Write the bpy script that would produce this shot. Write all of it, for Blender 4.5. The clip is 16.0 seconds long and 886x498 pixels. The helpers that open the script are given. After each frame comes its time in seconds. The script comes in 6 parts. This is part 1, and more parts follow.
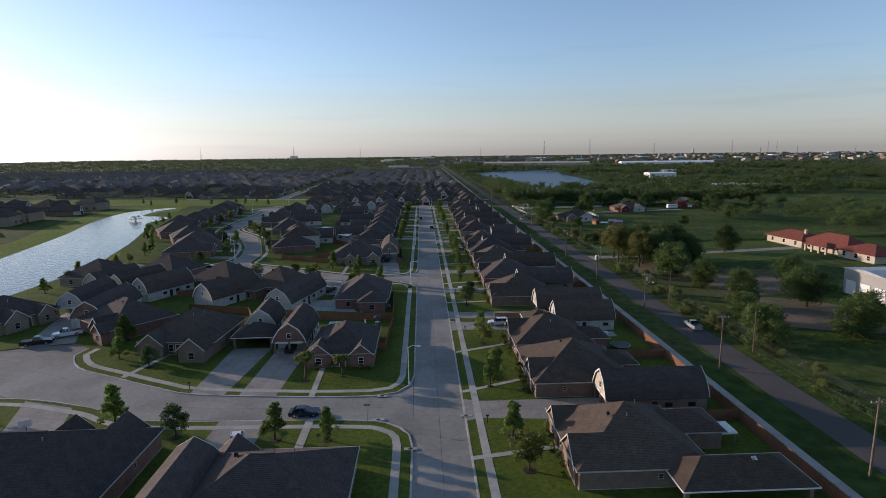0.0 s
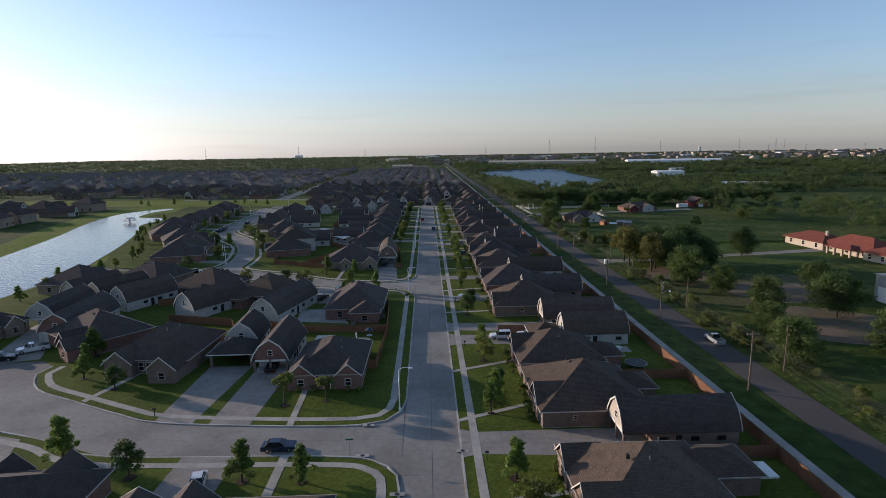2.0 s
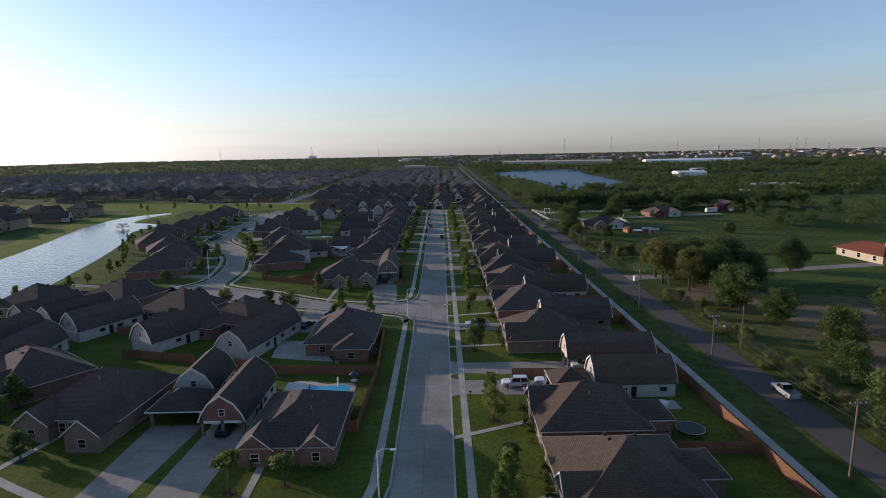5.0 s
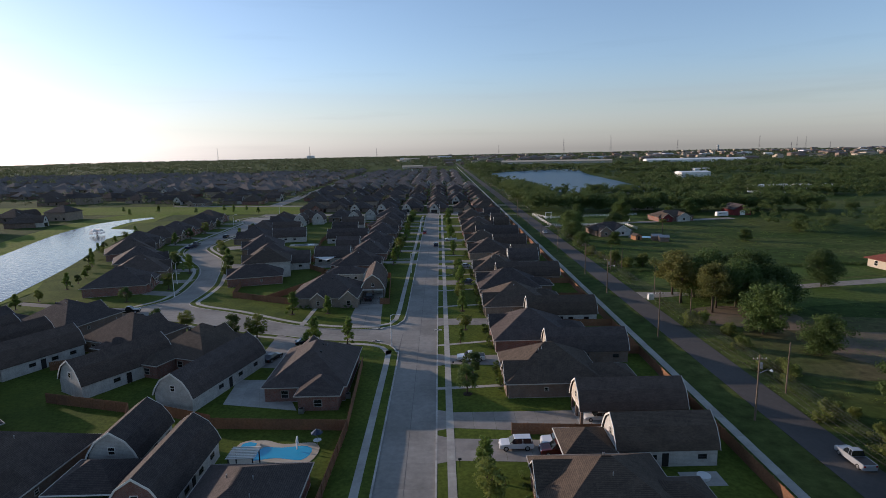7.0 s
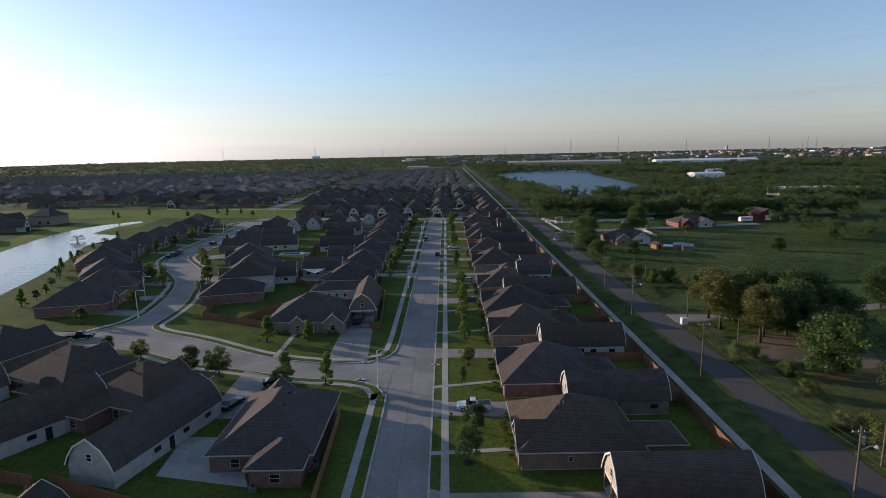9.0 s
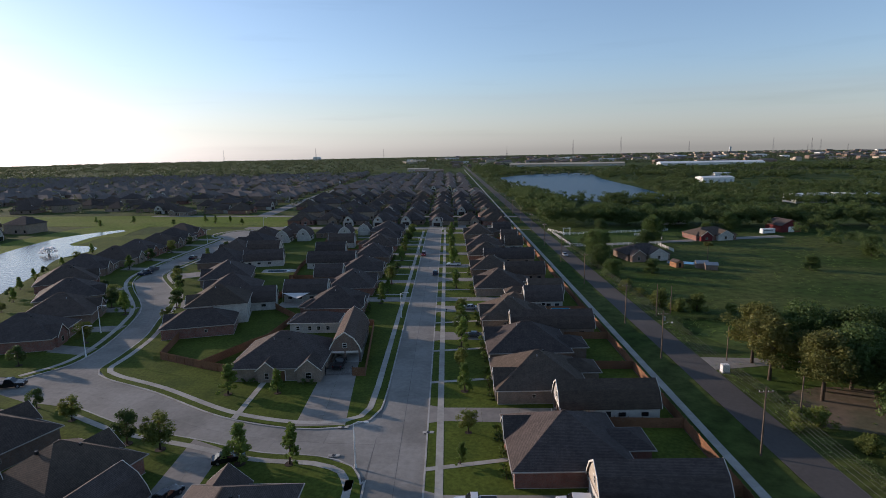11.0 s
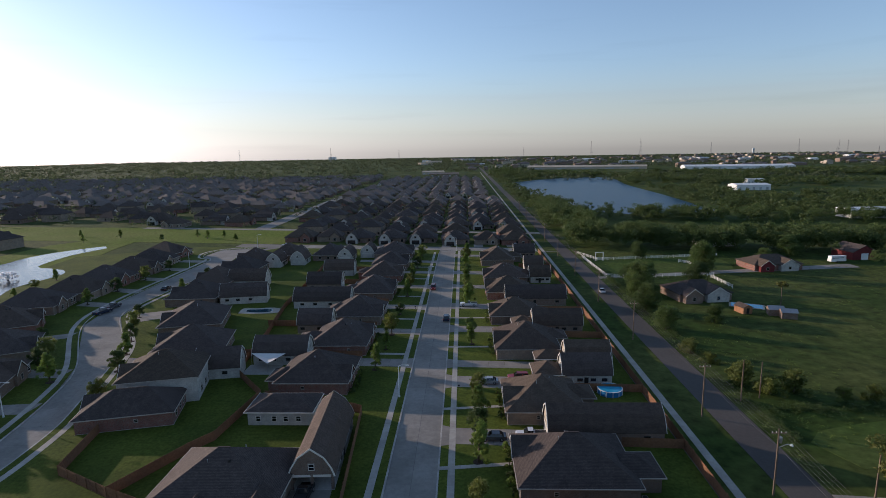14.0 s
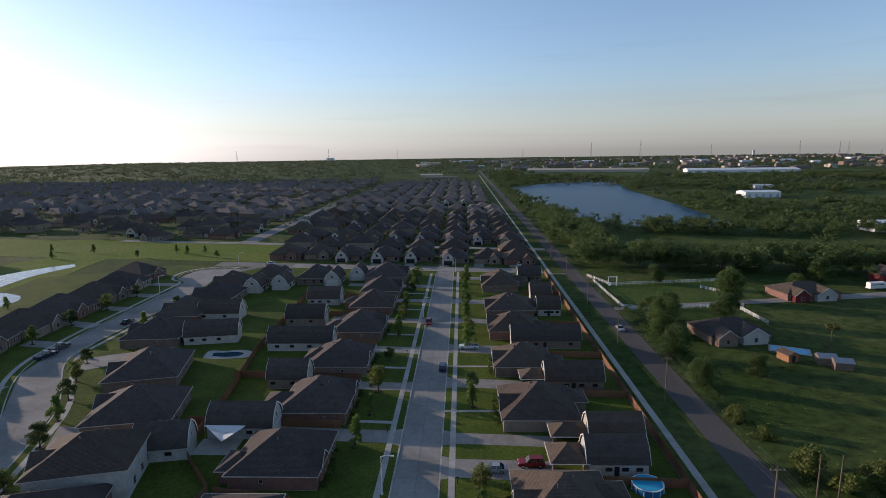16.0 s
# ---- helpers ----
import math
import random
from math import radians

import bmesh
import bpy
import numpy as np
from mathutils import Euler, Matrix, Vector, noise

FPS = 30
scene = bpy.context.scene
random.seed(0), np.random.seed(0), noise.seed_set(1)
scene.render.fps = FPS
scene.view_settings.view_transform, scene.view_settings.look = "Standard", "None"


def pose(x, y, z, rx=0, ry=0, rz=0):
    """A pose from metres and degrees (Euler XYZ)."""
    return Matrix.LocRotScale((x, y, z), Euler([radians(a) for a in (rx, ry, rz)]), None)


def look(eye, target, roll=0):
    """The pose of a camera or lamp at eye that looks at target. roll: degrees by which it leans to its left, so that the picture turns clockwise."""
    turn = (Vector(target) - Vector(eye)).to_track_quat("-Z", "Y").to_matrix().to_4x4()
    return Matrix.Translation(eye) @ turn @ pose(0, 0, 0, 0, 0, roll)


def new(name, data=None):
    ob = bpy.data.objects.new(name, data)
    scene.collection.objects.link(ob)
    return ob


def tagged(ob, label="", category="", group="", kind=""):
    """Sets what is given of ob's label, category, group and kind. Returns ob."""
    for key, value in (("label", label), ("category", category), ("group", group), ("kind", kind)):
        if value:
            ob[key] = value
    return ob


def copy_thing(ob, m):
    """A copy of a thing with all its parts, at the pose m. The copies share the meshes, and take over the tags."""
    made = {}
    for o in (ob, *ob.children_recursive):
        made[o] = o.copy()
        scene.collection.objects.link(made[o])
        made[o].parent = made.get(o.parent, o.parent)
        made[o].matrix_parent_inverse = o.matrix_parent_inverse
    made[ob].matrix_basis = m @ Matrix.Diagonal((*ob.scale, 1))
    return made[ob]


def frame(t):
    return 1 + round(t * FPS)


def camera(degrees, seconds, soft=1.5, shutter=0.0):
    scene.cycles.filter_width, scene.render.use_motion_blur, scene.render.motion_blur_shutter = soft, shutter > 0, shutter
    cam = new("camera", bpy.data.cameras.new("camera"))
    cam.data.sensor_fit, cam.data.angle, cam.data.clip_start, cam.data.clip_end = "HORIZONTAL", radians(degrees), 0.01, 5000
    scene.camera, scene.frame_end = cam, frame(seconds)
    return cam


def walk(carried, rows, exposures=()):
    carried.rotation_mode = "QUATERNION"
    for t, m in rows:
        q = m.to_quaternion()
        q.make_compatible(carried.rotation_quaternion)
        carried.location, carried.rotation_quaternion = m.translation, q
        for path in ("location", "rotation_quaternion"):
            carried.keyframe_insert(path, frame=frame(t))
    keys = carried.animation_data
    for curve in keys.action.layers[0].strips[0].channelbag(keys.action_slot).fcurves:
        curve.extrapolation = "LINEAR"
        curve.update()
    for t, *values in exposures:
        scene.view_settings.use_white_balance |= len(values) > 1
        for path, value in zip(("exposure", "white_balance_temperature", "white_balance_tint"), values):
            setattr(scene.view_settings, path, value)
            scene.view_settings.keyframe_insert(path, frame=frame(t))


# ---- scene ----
cam = camera(77.0, 16.0, 0.8)
PATH = [
    (0, (-2.056, -9.435, 41.000), (-1.697, 0.410, 39.280), -0.72),
    (0.5, (-1.756, -7.294, 41.071), (-1.792, 2.556, 39.348), -0.76),
    (1, (-0.950, -4.527, 40.945), (-0.821, 5.321, 39.215), -0.85),
    (1.5, (-0.252, -1.568, 40.830), (0.046, 8.276, 39.100), -0.94),
    (2, (0.052, 1.509, 40.823), (0.316, 11.354, 39.085), -0.94),
    (2.5, (0.679, 4.731, 40.769), (0.554, 14.580, 39.038), -0.92),
    (3, (1.229, 8.352, 40.687), (1.094, 18.201, 38.961), -0.96),
    (3.5, (1.919, 12.170, 40.942), (1.760, 22.018, 39.214), -1.00),
    (4, (2.247, 16.099, 41.059), (2.160, 25.949, 39.333), -1.09),
    (6.5, (4.849, 39.299, 42.204), (4.890, 49.146, 40.460), -1.17),
    (7, (5.430, 44.275, 42.326), (5.459, 54.122, 40.583), -1.23),
    (7.5, (5.965, 49.247, 42.305), (5.927, 59.096, 40.572), -1.25),
    (8, (6.483, 54.803, 42.263), (6.412, 64.652, 40.532), -1.28),
    (8.5, (6.808, 60.381, 42.068), (6.739, 70.232, 40.345), -1.29),
    (9, (7.092, 65.840, 42.355), (7.014, 75.688, 40.620), -1.24),
    (11.5, (8.185, 93.596, 46.011), (8.082, 103.446, 44.289), -1.13),
    (12, (8.208, 100.001, 46.863), (8.116, 109.851, 45.140), -1.09),
    (12.5, (8.331, 106.283, 47.872), (8.024, 116.130, 46.158), -1.03),
    (13, (8.479, 112.842, 48.606), (8.100, 122.689, 46.900), -0.99),
    (13.5, (8.450, 119.588, 49.660), (8.072, 129.434, 47.948), -0.97),
    (14, (8.563, 126.535, 50.836), (8.188, 136.379, 49.113), -0.95),
    (14.5, (8.608, 132.690, 52.308), (8.232, 142.532, 50.580), -0.98),
    (15, (8.464, 139.264, 53.858), (8.091, 149.105, 52.121), -0.94),
    (15.5, (8.409, 145.619, 55.012), (8.049, 155.463, 53.289), -0.91),
    (16, (8.379, 152.160, 56.268), (8.029, 162.005, 54.550), -0.82),
]
walk(cam, [(t, look(eye, target, roll)) for t, eye, target, roll in PATH], [(0, 0.24, 5900, 24), (16, 0.24, 5900, 24)])

# ---------------------------------------------------------------- light
SUN_AZ, SUN_EL = -65.0, 10.6          # degrees from north (+y), towards the west
world = bpy.data.worlds.new("sky")
scene.world = world
world.use_nodes = True
wn = world.node_tree
sky = wn.nodes.new("ShaderNodeTexSky")
sky.sky_type = "NISHITA"
sky.sun_disc = False
sky.sun_elevation = radians(SUN_EL)
sky.sun_rotation = radians(SUN_AZ)
sky.air_density, sky.dust_density, sky.ozone_density = 1.0, 0.55, 2.5
wn.nodes["Background"].inputs[1].default_value = 0.15
pale = wn.nodes.new("ShaderNodeHueSaturation")
pale.inputs["Saturation"].default_value = 0.87
pale.inputs["Hue"].default_value = 0.487
wn.links.new(sky.outputs[0], pale.inputs["Color"])
sky_dir = wn.nodes.new("ShaderNodeTexCoord")
sky_xyz = wn.nodes.new("ShaderNodeSeparateXYZ")
wn.links.new(sky_dir.outputs["Generated"], sky_xyz.inputs[0])
haze = wn.nodes.new("ShaderNodeMapRange")          # the haze near the horizon takes out the colour
haze.interpolation_type = "SMOOTHSTEP"
haze.inputs[1].default_value, haze.inputs[2].default_value = -0.01, 0.15
haze.inputs[3].default_value, haze.inputs[4].default_value = 0.36, 0.87
wn.links.new(sky_xyz.outputs[2], haze.inputs[0])
wn.links.new(haze.outputs[0], pale.inputs["Saturation"])
stretch = wn.nodes.new("ShaderNodeVectorMath")     # thin level streaks of cloud
stretch.operation = "MULTIPLY"
stretch.inputs[1].default_value = (3.0, 3.0, 46.0)
wn.links.new(sky_dir.outputs["Generated"], stretch.inputs[0])
streak = wn.nodes.new("ShaderNodeTexNoise")
streak.inputs["Scale"].default_value = 1.0
streak.inputs["Detail"].default_value = 5.0
wn.links.new(stretch.outputs[0], streak.inputs["Vector"])
thin = wn.nodes.new("ShaderNodeMapRange")
thin.inputs[1].default_value, thin.inputs[2].default_value = 0.58, 0.78
thin.inputs[3].default_value, thin.inputs[4].default_value = 1.0, 0.93
wn.links.new(streak.outputs["Fac"], thin.inputs[0])
wn.links.new(thin.outputs[0], pale.inputs["Value"])
low = wn.nodes.new("ShaderNodeMapRange")           # dusty air over the horizon, all round
low.interpolation_type = "SMOOTHSTEP"
low.inputs[1].default_value, low.inputs[2].default_value = 0.0, 0.16
low.inputs[3].default_value, low.inputs[4].default_value = 1.0, 0.0
wn.links.new(sky_xyz.outputs[2], low.inputs[0])
dusty = wn.nodes.new("ShaderNodeMixRGB")
dusty.blend_type = "MULTIPLY"
dusty.inputs[2].default_value = (0.84, 0.88, 0.81, 1)
wn.links.new(low.outputs[0], dusty.inputs[0])
wn.links.new(pale.outputs[0], dusty.inputs[1])
wn.links.new(dusty.outputs[0], wn.nodes["Background"].inputs[0])
sun = new("sun", bpy.data.lights.new("sun", "SUN"))
sun.data.energy, sun.data.angle, sun.data.color = 4.2, radians(0.6), (1.0, 0.82, 0.58)
sx = math.sin(radians(SUN_AZ)) * math.cos(radians(SUN_EL))
sy = math.cos(radians(SUN_AZ)) * math.cos(radians(SUN_EL))
sun.matrix_world = look((sx * 100, sy * 100, math.sin(radians(SUN_EL)) * 100), (0, 0, 0))


# ---------------------------------------------------------------- materials
def material(name, base, rough=0.8, var=0.25, scale=1.0, big=0.05, bump=0.1, second=None, metal=0.0,
             per_object=0.0, spec=0.3, mix_scale=None, fine=8.0):
    """Base colour with grain at two scales, a second colour in patches, a little relief and piece-to-piece change."""
    m = bpy.data.materials.new(name)
    m.use_nodes = True
    nt = m.node_tree
    n, link = nt.nodes, nt.links.new
    bsdf = n["Principled BSDF"]
    geo = n.new("ShaderNodeNewGeometry")
    tex = n.new("ShaderNodeTexNoise")
    tex.inputs["Scale"].default_value = scale
    tex.inputs["Detail"].default_value = fine
    tex.inputs["Roughness"].default_value = 0.65
    link(geo.outputs["Position"], tex.inputs["Vector"])
    large = n.new("ShaderNodeTexNoise")
    large.inputs["Scale"].default_value = big
    large.inputs["Detail"].default_value = 4
    link(geo.outputs["Position"], large.inputs["Vector"])
    ramp = n.new("ShaderNodeMapRange")
    ramp.inputs[1].default_value, ramp.inputs[2].default_value = 0.42, 0.62
    link(large.outputs["Fac"], ramp.inputs[0])
    mix = n.new("ShaderNodeMixRGB")
    mix.inputs[1].default_value = (*base, 1)
    mix.inputs[2].default_value = (*(second or [c * (1 - var) for c in base]), 1)
    link(ramp.outputs[0], mix.inputs[0])
    val = n.new("ShaderNodeMapRange")
    val.inputs[1].default_value, val.inputs[2].default_value = 0.25, 0.75
    val.inputs[3].default_value, val.inputs[4].default_value = 1 - var, 1 + var
    link(tex.outputs["Fac"], val.inputs[0])
    hsv = n.new("ShaderNodeHueSaturation")
    link(mix.outputs[0], hsv.inputs["Color"])
    last = val.outputs[0]
    if per_object:
        info = n.new("ShaderNodeObjectInfo")
        r = n.new("ShaderNodeMapRange")
        r.inputs[3].default_value, r.inputs[4].default_value = 1 - per_object, 1 + per_object
        link(info.outputs["Random"], r.inputs[0])
        mul = n.new("ShaderNodeMath")
        mul.operation = "MULTIPLY"
        link(r.outputs[0], mul.inputs[0])
        link(last, mul.inputs[1])
        last = mul.outputs[0]
    link(last, hsv.inputs["Value"])
    link(hsv.outputs[0], bsdf.inputs["Base Color"])
    bsdf.inputs["Roughness"].default_value = rough
    bsdf.inputs["Metallic"].default_value = metal
    bsdf.inputs["Specular IOR Level"].default_value = spec
    if bump:
        b = n.new("ShaderNodeBump")
        b.inputs["Strength"].default_value = bump
        b.inputs["Distance"].default_value = 0.05
        link(tex.outputs["Fac"], b.inputs["Height"])
        link(b.outputs[0], bsdf.inputs["Normal"])
    return m


def brick_material(name, c1, c2, mortar, row=0.075, width=0.24, per_object=0.1, rough=0.85, relief=0.4, gap=0.012):
    """Courses of bricks, shingles or boards, laid by the height and the length of the wall."""
    m = bpy.data.materials.new(name)
    m.use_nodes = True
    nt = m.node_tree
    n, link = nt.nodes, nt.links.new
    bsdf = n["Principled BSDF"]
    co = n.new("ShaderNodeTexCoord")
    sep = n.new("ShaderNodeSeparateXYZ")
    link(co.outputs["Object"], sep.inputs[0])
    add = n.new("ShaderNodeMath")
    add.operation = "ADD"
    link(sep.outputs[0], add.inputs[0])
    link(sep.outputs[1], add.inputs[1])
    comb = n.new("ShaderNodeCombineXYZ")
    link(add.outputs[0], comb.inputs[0])
    link(sep.outputs[2], comb.inputs[1])
    br = n.new("ShaderNodeTexBrick")
    br.inputs["Scale"].default_value = 1.0
    br.inputs["Brick Width"].default_value = width
    br.inputs["Row Height"].default_value = row
    br.inputs["Mortar Size"].default_value = gap
    br.inputs["Color1"].default_value = (*c1, 1)
    br.inputs["Color2"].default_value = (*c2, 1)
    br.inputs["Mortar"].default_value = (*mortar, 1)
    link(comb.outputs[0], br.inputs["Vector"])
    geo = n.new("ShaderNodeNewGeometry")
    nz = n.new("ShaderNodeTexNoise")
    nz.inputs["Scale"].default_value = 0.7
    nz.inputs["Detail"].default_value = 9
    nz.inputs["Roughness"].default_value = 0.7
    link(geo.outputs["Position"], nz.inputs["Vector"])
    r1 = n.new("ShaderNodeMapRange")
    r1.inputs[1].default_value, r1.inputs[2].default_value = 0.25, 0.75
    r1.inputs[3].default_value, r1.inputs[4].default_value = 0.72, 1.28
    link(nz.outputs["Fac"], r1.inputs[0])
    info = n.new("ShaderNodeObjectInfo")
    r2 = n.new("ShaderNodeMapRange")
    r2.inputs[3].default_value, r2.inputs[4].default_value = 1 - per_object, 1 + per_object
    link(info.outputs["Random"], r2.inputs[0])
    mul = n.new("ShaderNodeMath")
    mul.operation = "MULTIPLY"
    link(r1.outputs[0], mul.inputs[0])
    link(r2.outputs[0], mul.inputs[1])
    hsv = n.new("ShaderNodeHueSaturation")
    link(br.outputs["Color"], hsv.inputs["Color"])
    link(mul.outputs[0], hsv.inputs["Value"])
    link(hsv.outputs[0], bsdf.inputs["Base Color"])
    bsdf.inputs["Roughness"].default_value = rough
    bsdf.inputs["Specular IOR Level"].default_value = 0.22
    b = n.new("ShaderNodeBump")
    b.inputs["Strength"].default_value = relief
    b.inputs["Distance"].default_value = 0.02
    b.invert = True
    link(br.outputs["Fac"], b.inputs["Height"])
    link(b.outputs[0], bsdf.inputs["Normal"])
    return m


def foliage(name, base, second, per_object=0.2):
    m = material(name, base, 0.6, 0.35, 1.3, 0.25, 0, second, per_object=per_object, spec=0.25)
    nt = m.node_tree
    bsdf = nt.nodes["Principled BSDF"]
    tr = nt.nodes.new("ShaderNodeBsdfTranslucent")
    mixs = nt.nodes.new("ShaderNodeMixShader")
    mixs.inputs[0].default_value = 0.42
    col = bsdf.inputs["Base Color"].links[0].from_socket
    nt.links.new(col, tr.inputs[0])
    nt.links.new(bsdf.outputs[0], mixs.inputs[1])
    nt.links.new(tr.outputs[0], mixs.inputs[2])
    nt.links.new(mixs.outputs[0], nt.nodes["Material Output"].inputs[0])
    return m


def water_material(name, base, wave, strength, rough=0.04, ior=1.33):
    m = bpy.data.materials.new(name)
    m.use_nodes = True
    nt = m.node_tree
    bsdf = nt.nodes["Principled BSDF"]
    bsdf.inputs["Base Color"].default_value = (*base, 1)
    bsdf.inputs["Roughness"].default_value = rough
    bsdf.inputs["IOR"].default_value = ior
    bsdf.inputs["Specular IOR Level"].default_value = 0.5 if ior > 1.2 else 0.25
    geo = nt.nodes.new("ShaderNodeNewGeometry")
    nz = nt.nodes.new("ShaderNodeTexNoise")
    nz.inputs["Scale"].default_value = wave
    nz.inputs["Detail"].default_value = 6
    nt.links.new(geo.outputs["Position"], nz.inputs["Vector"])
    b = nt.nodes.new("ShaderNodeBump")
    b.inputs["Strength"].default_value = strength
    b.inputs["Distance"].default_value = 0.3
    nt.links.new(nz.outputs["Fac"], b.inputs["Height"])
    nt.links.new(b.outputs[0], bsdf.inputs["Normal"])
    return m


MEADOW = material("meadow_grass", (0.036, 0.060, 0.012), 0.9, 0.65, 0.30, 0.022, 0.8, (0.074, 0.088, 0.024), spec=0.06)
LAWN = material("lawn_grass", (0.082, 0.106, 0.017), 0.9, 0.45, 1.6, 0.11, 0.6, (0.058, 0.082, 0.014), per_object=0.06, spec=0.06)
# bank and field grass brightened: the glare veil over it is in the colour
BANK = material("bank_grass", (0.120, 0.160, 0.026), 0.9, 0.45, 0.5, 0.03, 0.5, (0.150, 0.172, 0.040), spec=0.03)
DIRT = material("bare_earth", (0.16, 0.115, 0.075), 0.95, 0.3, 0.8, 0.12, 0.4, (0.10, 0.09, 0.05))
CONCRETE = material("concrete", (0.270, 0.253, 0.225), 0.9, 0.17, 1.1, 0.10, 0.15, (0.212, 0.198, 0.175), per_object=0.06, spec=0.12)
KERB = material("kerb_concrete", (0.42, 0.40, 0.36), 0.85, 0.2, 2.0, 0.3, 0.15, (0.30, 0.28, 0.25))
JOINT = material("joint_filler", (0.16, 0.15, 0.135), 0.9, 0.2, 2.0)
WALK = material("sidewalk_concrete", (0.38, 0.355, 0.31), 0.85, 0.15, 1.5, 0.2, 0.15, (0.31, 0.29, 0.255), per_object=0.07)
DRIVE = material("driveway_concrete", (0.26, 0.235, 0.205), 0.85, 0.15, 1.0, 0.3, 0.15, (0.215, 0.195, 0.17), per_object=0.08)
ASPHALT = material("asphalt", (0.082, 0.073, 0.066), 0.9, 0.15, 1.4, 0.06, 0.2, (0.066, 0.059, 0.054))
SHINGLE = [brick_material("shingle_" + k, c, [v * 0.72 for v in c], [v * 0.45 for v in c], 0.11, 0.33, 0.16, 0.92, 0.5)
           for k, c in (("brown", (0.104, 0.077, 0.062)), ("grey", (0.090, 0.071, 0.063)), ("taupe", (0.105, 0.078, 0.058)))]
BRICK = [brick_material("brick_" + k, c, [v * 0.7 for v in c], (0.20, 0.175, 0.15), 0.08, 0.24)
         for k, c in (("red", (0.25, 0.095, 0.068)), ("brown", (0.22, 0.14, 0.10)), ("tan", (0.31, 0.23, 0.165)))]
SIDING = brick_material("white_siding", (0.44, 0.415, 0.37), (0.41, 0.39, 0.35), (0.26, 0.25, 0.23), 0.19, 9.0, 0.06, 0.6, 0.6)
TAN_SIDING = brick_material("tan_siding", (0.46, 0.40, 0.32), (0.43, 0.37, 0.29), (0.25, 0.21, 0.17), 0.19, 9.0, 0.06, 0.6, 0.6)
BRICK.append(SIDING)
# far roofs lightened: the pale veil of haze is put into their colour
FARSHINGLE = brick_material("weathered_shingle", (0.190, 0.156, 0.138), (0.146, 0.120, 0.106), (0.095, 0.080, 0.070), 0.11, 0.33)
TRIM = material("painted_trim", (0.66, 0.62, 0.55), 0.55, 0.08, 3.0, 0.4, 0.03)
GUTTER = material("gutter_paint", (0.40, 0.355, 0.30), 0.5, 0.1, 3.0, 0.4, 0.03)
GLASS = material("window_glass", (0.012, 0.015, 0.018), 0.05, 0.1, 1.0, 0.3, 0, spec=0.6)
DOORWOOD = material("stained_door", (0.12, 0.06, 0.03), 0.5, 0.25, 6.0, 1.0, 0.1)
GARAGE = material("garage_door_paint", (0.52, 0.49, 0.44), 0.5, 0.08, 2.0, 0.5, 0.05)
DARK = material("dark_interior", (0.02, 0.018, 0.016), 0.9, 0.2, 2.0)
CEDAR = material("weathered_cedar", (0.23, 0.11, 0.055), 0.85, 0.3, 3.0, 0.2, 0.3, (0.17, 0.085, 0.046), per_object=0.15)
POLEWOOD = material("creosoted_wood", (0.16, 0.115, 0.08), 0.85, 0.3, 4.0, 0.5, 0.3, per_object=0.1)
BARK = material("bark", (0.12, 0.09, 0.065), 0.9, 0.35, 5.0, 0.6, 0.5)
METAL = material("galvanised_metal", (0.42, 0.43, 0.44), 0.4, 0.12, 3.0, 0.4, 0.03, metal=0.8)
WHITEMETAL = material("white_metal", (0.70, 0.69, 0.66), 0.45, 0.06, 0.5, 0.1, 0.02)
MASTMETAL = material("dull_grey_metal", (0.16, 0.16, 0.16), 0.6, 0.1, 3.0)
BLACKMETAL = material("black_iron", (0.02, 0.02, 0.02), 0.45, 0.2, 3.0)
WIRE = material("cable", (0.08, 0.075, 0.07), 0.6, 0.1, 3.0)
MULCH = material("mulch", (0.045, 0.028, 0.02), 0.95, 0.4, 6.0, 1.0, 0.6)
TERRACOTTA = brick_material("terracotta_tile", (0.19, 0.056, 0.036), (0.15, 0.045, 0.03), (0.15, 0.05, 0.03), 0.2, 0.3)
STUCCO = material("cream_stucco", (0.44, 0.375, 0.285), 0.85, 0.1, 2.0, 0.3, 0.1)
REDBOARD = brick_material("red_boards", (0.15, 0.03, 0.03), (0.13, 0.027, 0.027), (0.14, 0.02, 0.02), 9.0, 0.25)
ORANGEBOARD = brick_material("orange_boards", (0.30, 0.15, 0.075), (0.26, 0.13, 0.065), (0.18, 0.09, 0.05), 9.0, 0.2)
LEAF = [foliage("leaf_" + k, a, b) for k, a, b in (
    ("green", (0.14, 0.20, 0.038), (0.10, 0.155, 0.030)),
    ("olive", (0.16, 0.185, 0.040), (0.11, 0.14, 0.032)),
    ("dark", (0.072, 0.110, 0.030), (0.054, 0.088, 0.025)),
    ("rust", (0.15, 0.145, 0.036), (0.105, 0.115, 0.030)),
    ("field", (0.094, 0.138, 0.034), (0.064, 0.100, 0.026)))]
# lighter and greyer than WOODS: some distance haze is mixed into the leaf colour
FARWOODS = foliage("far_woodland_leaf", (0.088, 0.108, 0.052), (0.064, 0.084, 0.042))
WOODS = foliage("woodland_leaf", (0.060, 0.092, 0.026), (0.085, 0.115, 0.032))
PONDWATER = water_material("pond_water", (0.05, 0.06, 0.06), 0.5, 0.35, 0.12)
# blue of the reflected sky put into the base; the low IOR mirrors little
LAKEWATER = water_material("lake_water", (0.02, 0.065, 0.115), 0.35, 0.9, 0.3, 1.15)
POOLWATER = water_material("pool_water", (0.03, 0.32, 0.50), 1.5, 0.08, 0.05)
POOLWALL = material("blue_pool_liner", (0.03, 0.20, 0.45), 0.4, 0.1, 2.0)
TYRE = material("tyre_rubber", (0.015, 0.015, 0.015), 0.8, 0.2, 4.0)
CHROME = material("wheel_alloy", (0.45, 0.45, 0.46), 0.3, 0.1, 4.0, metal=0.9)
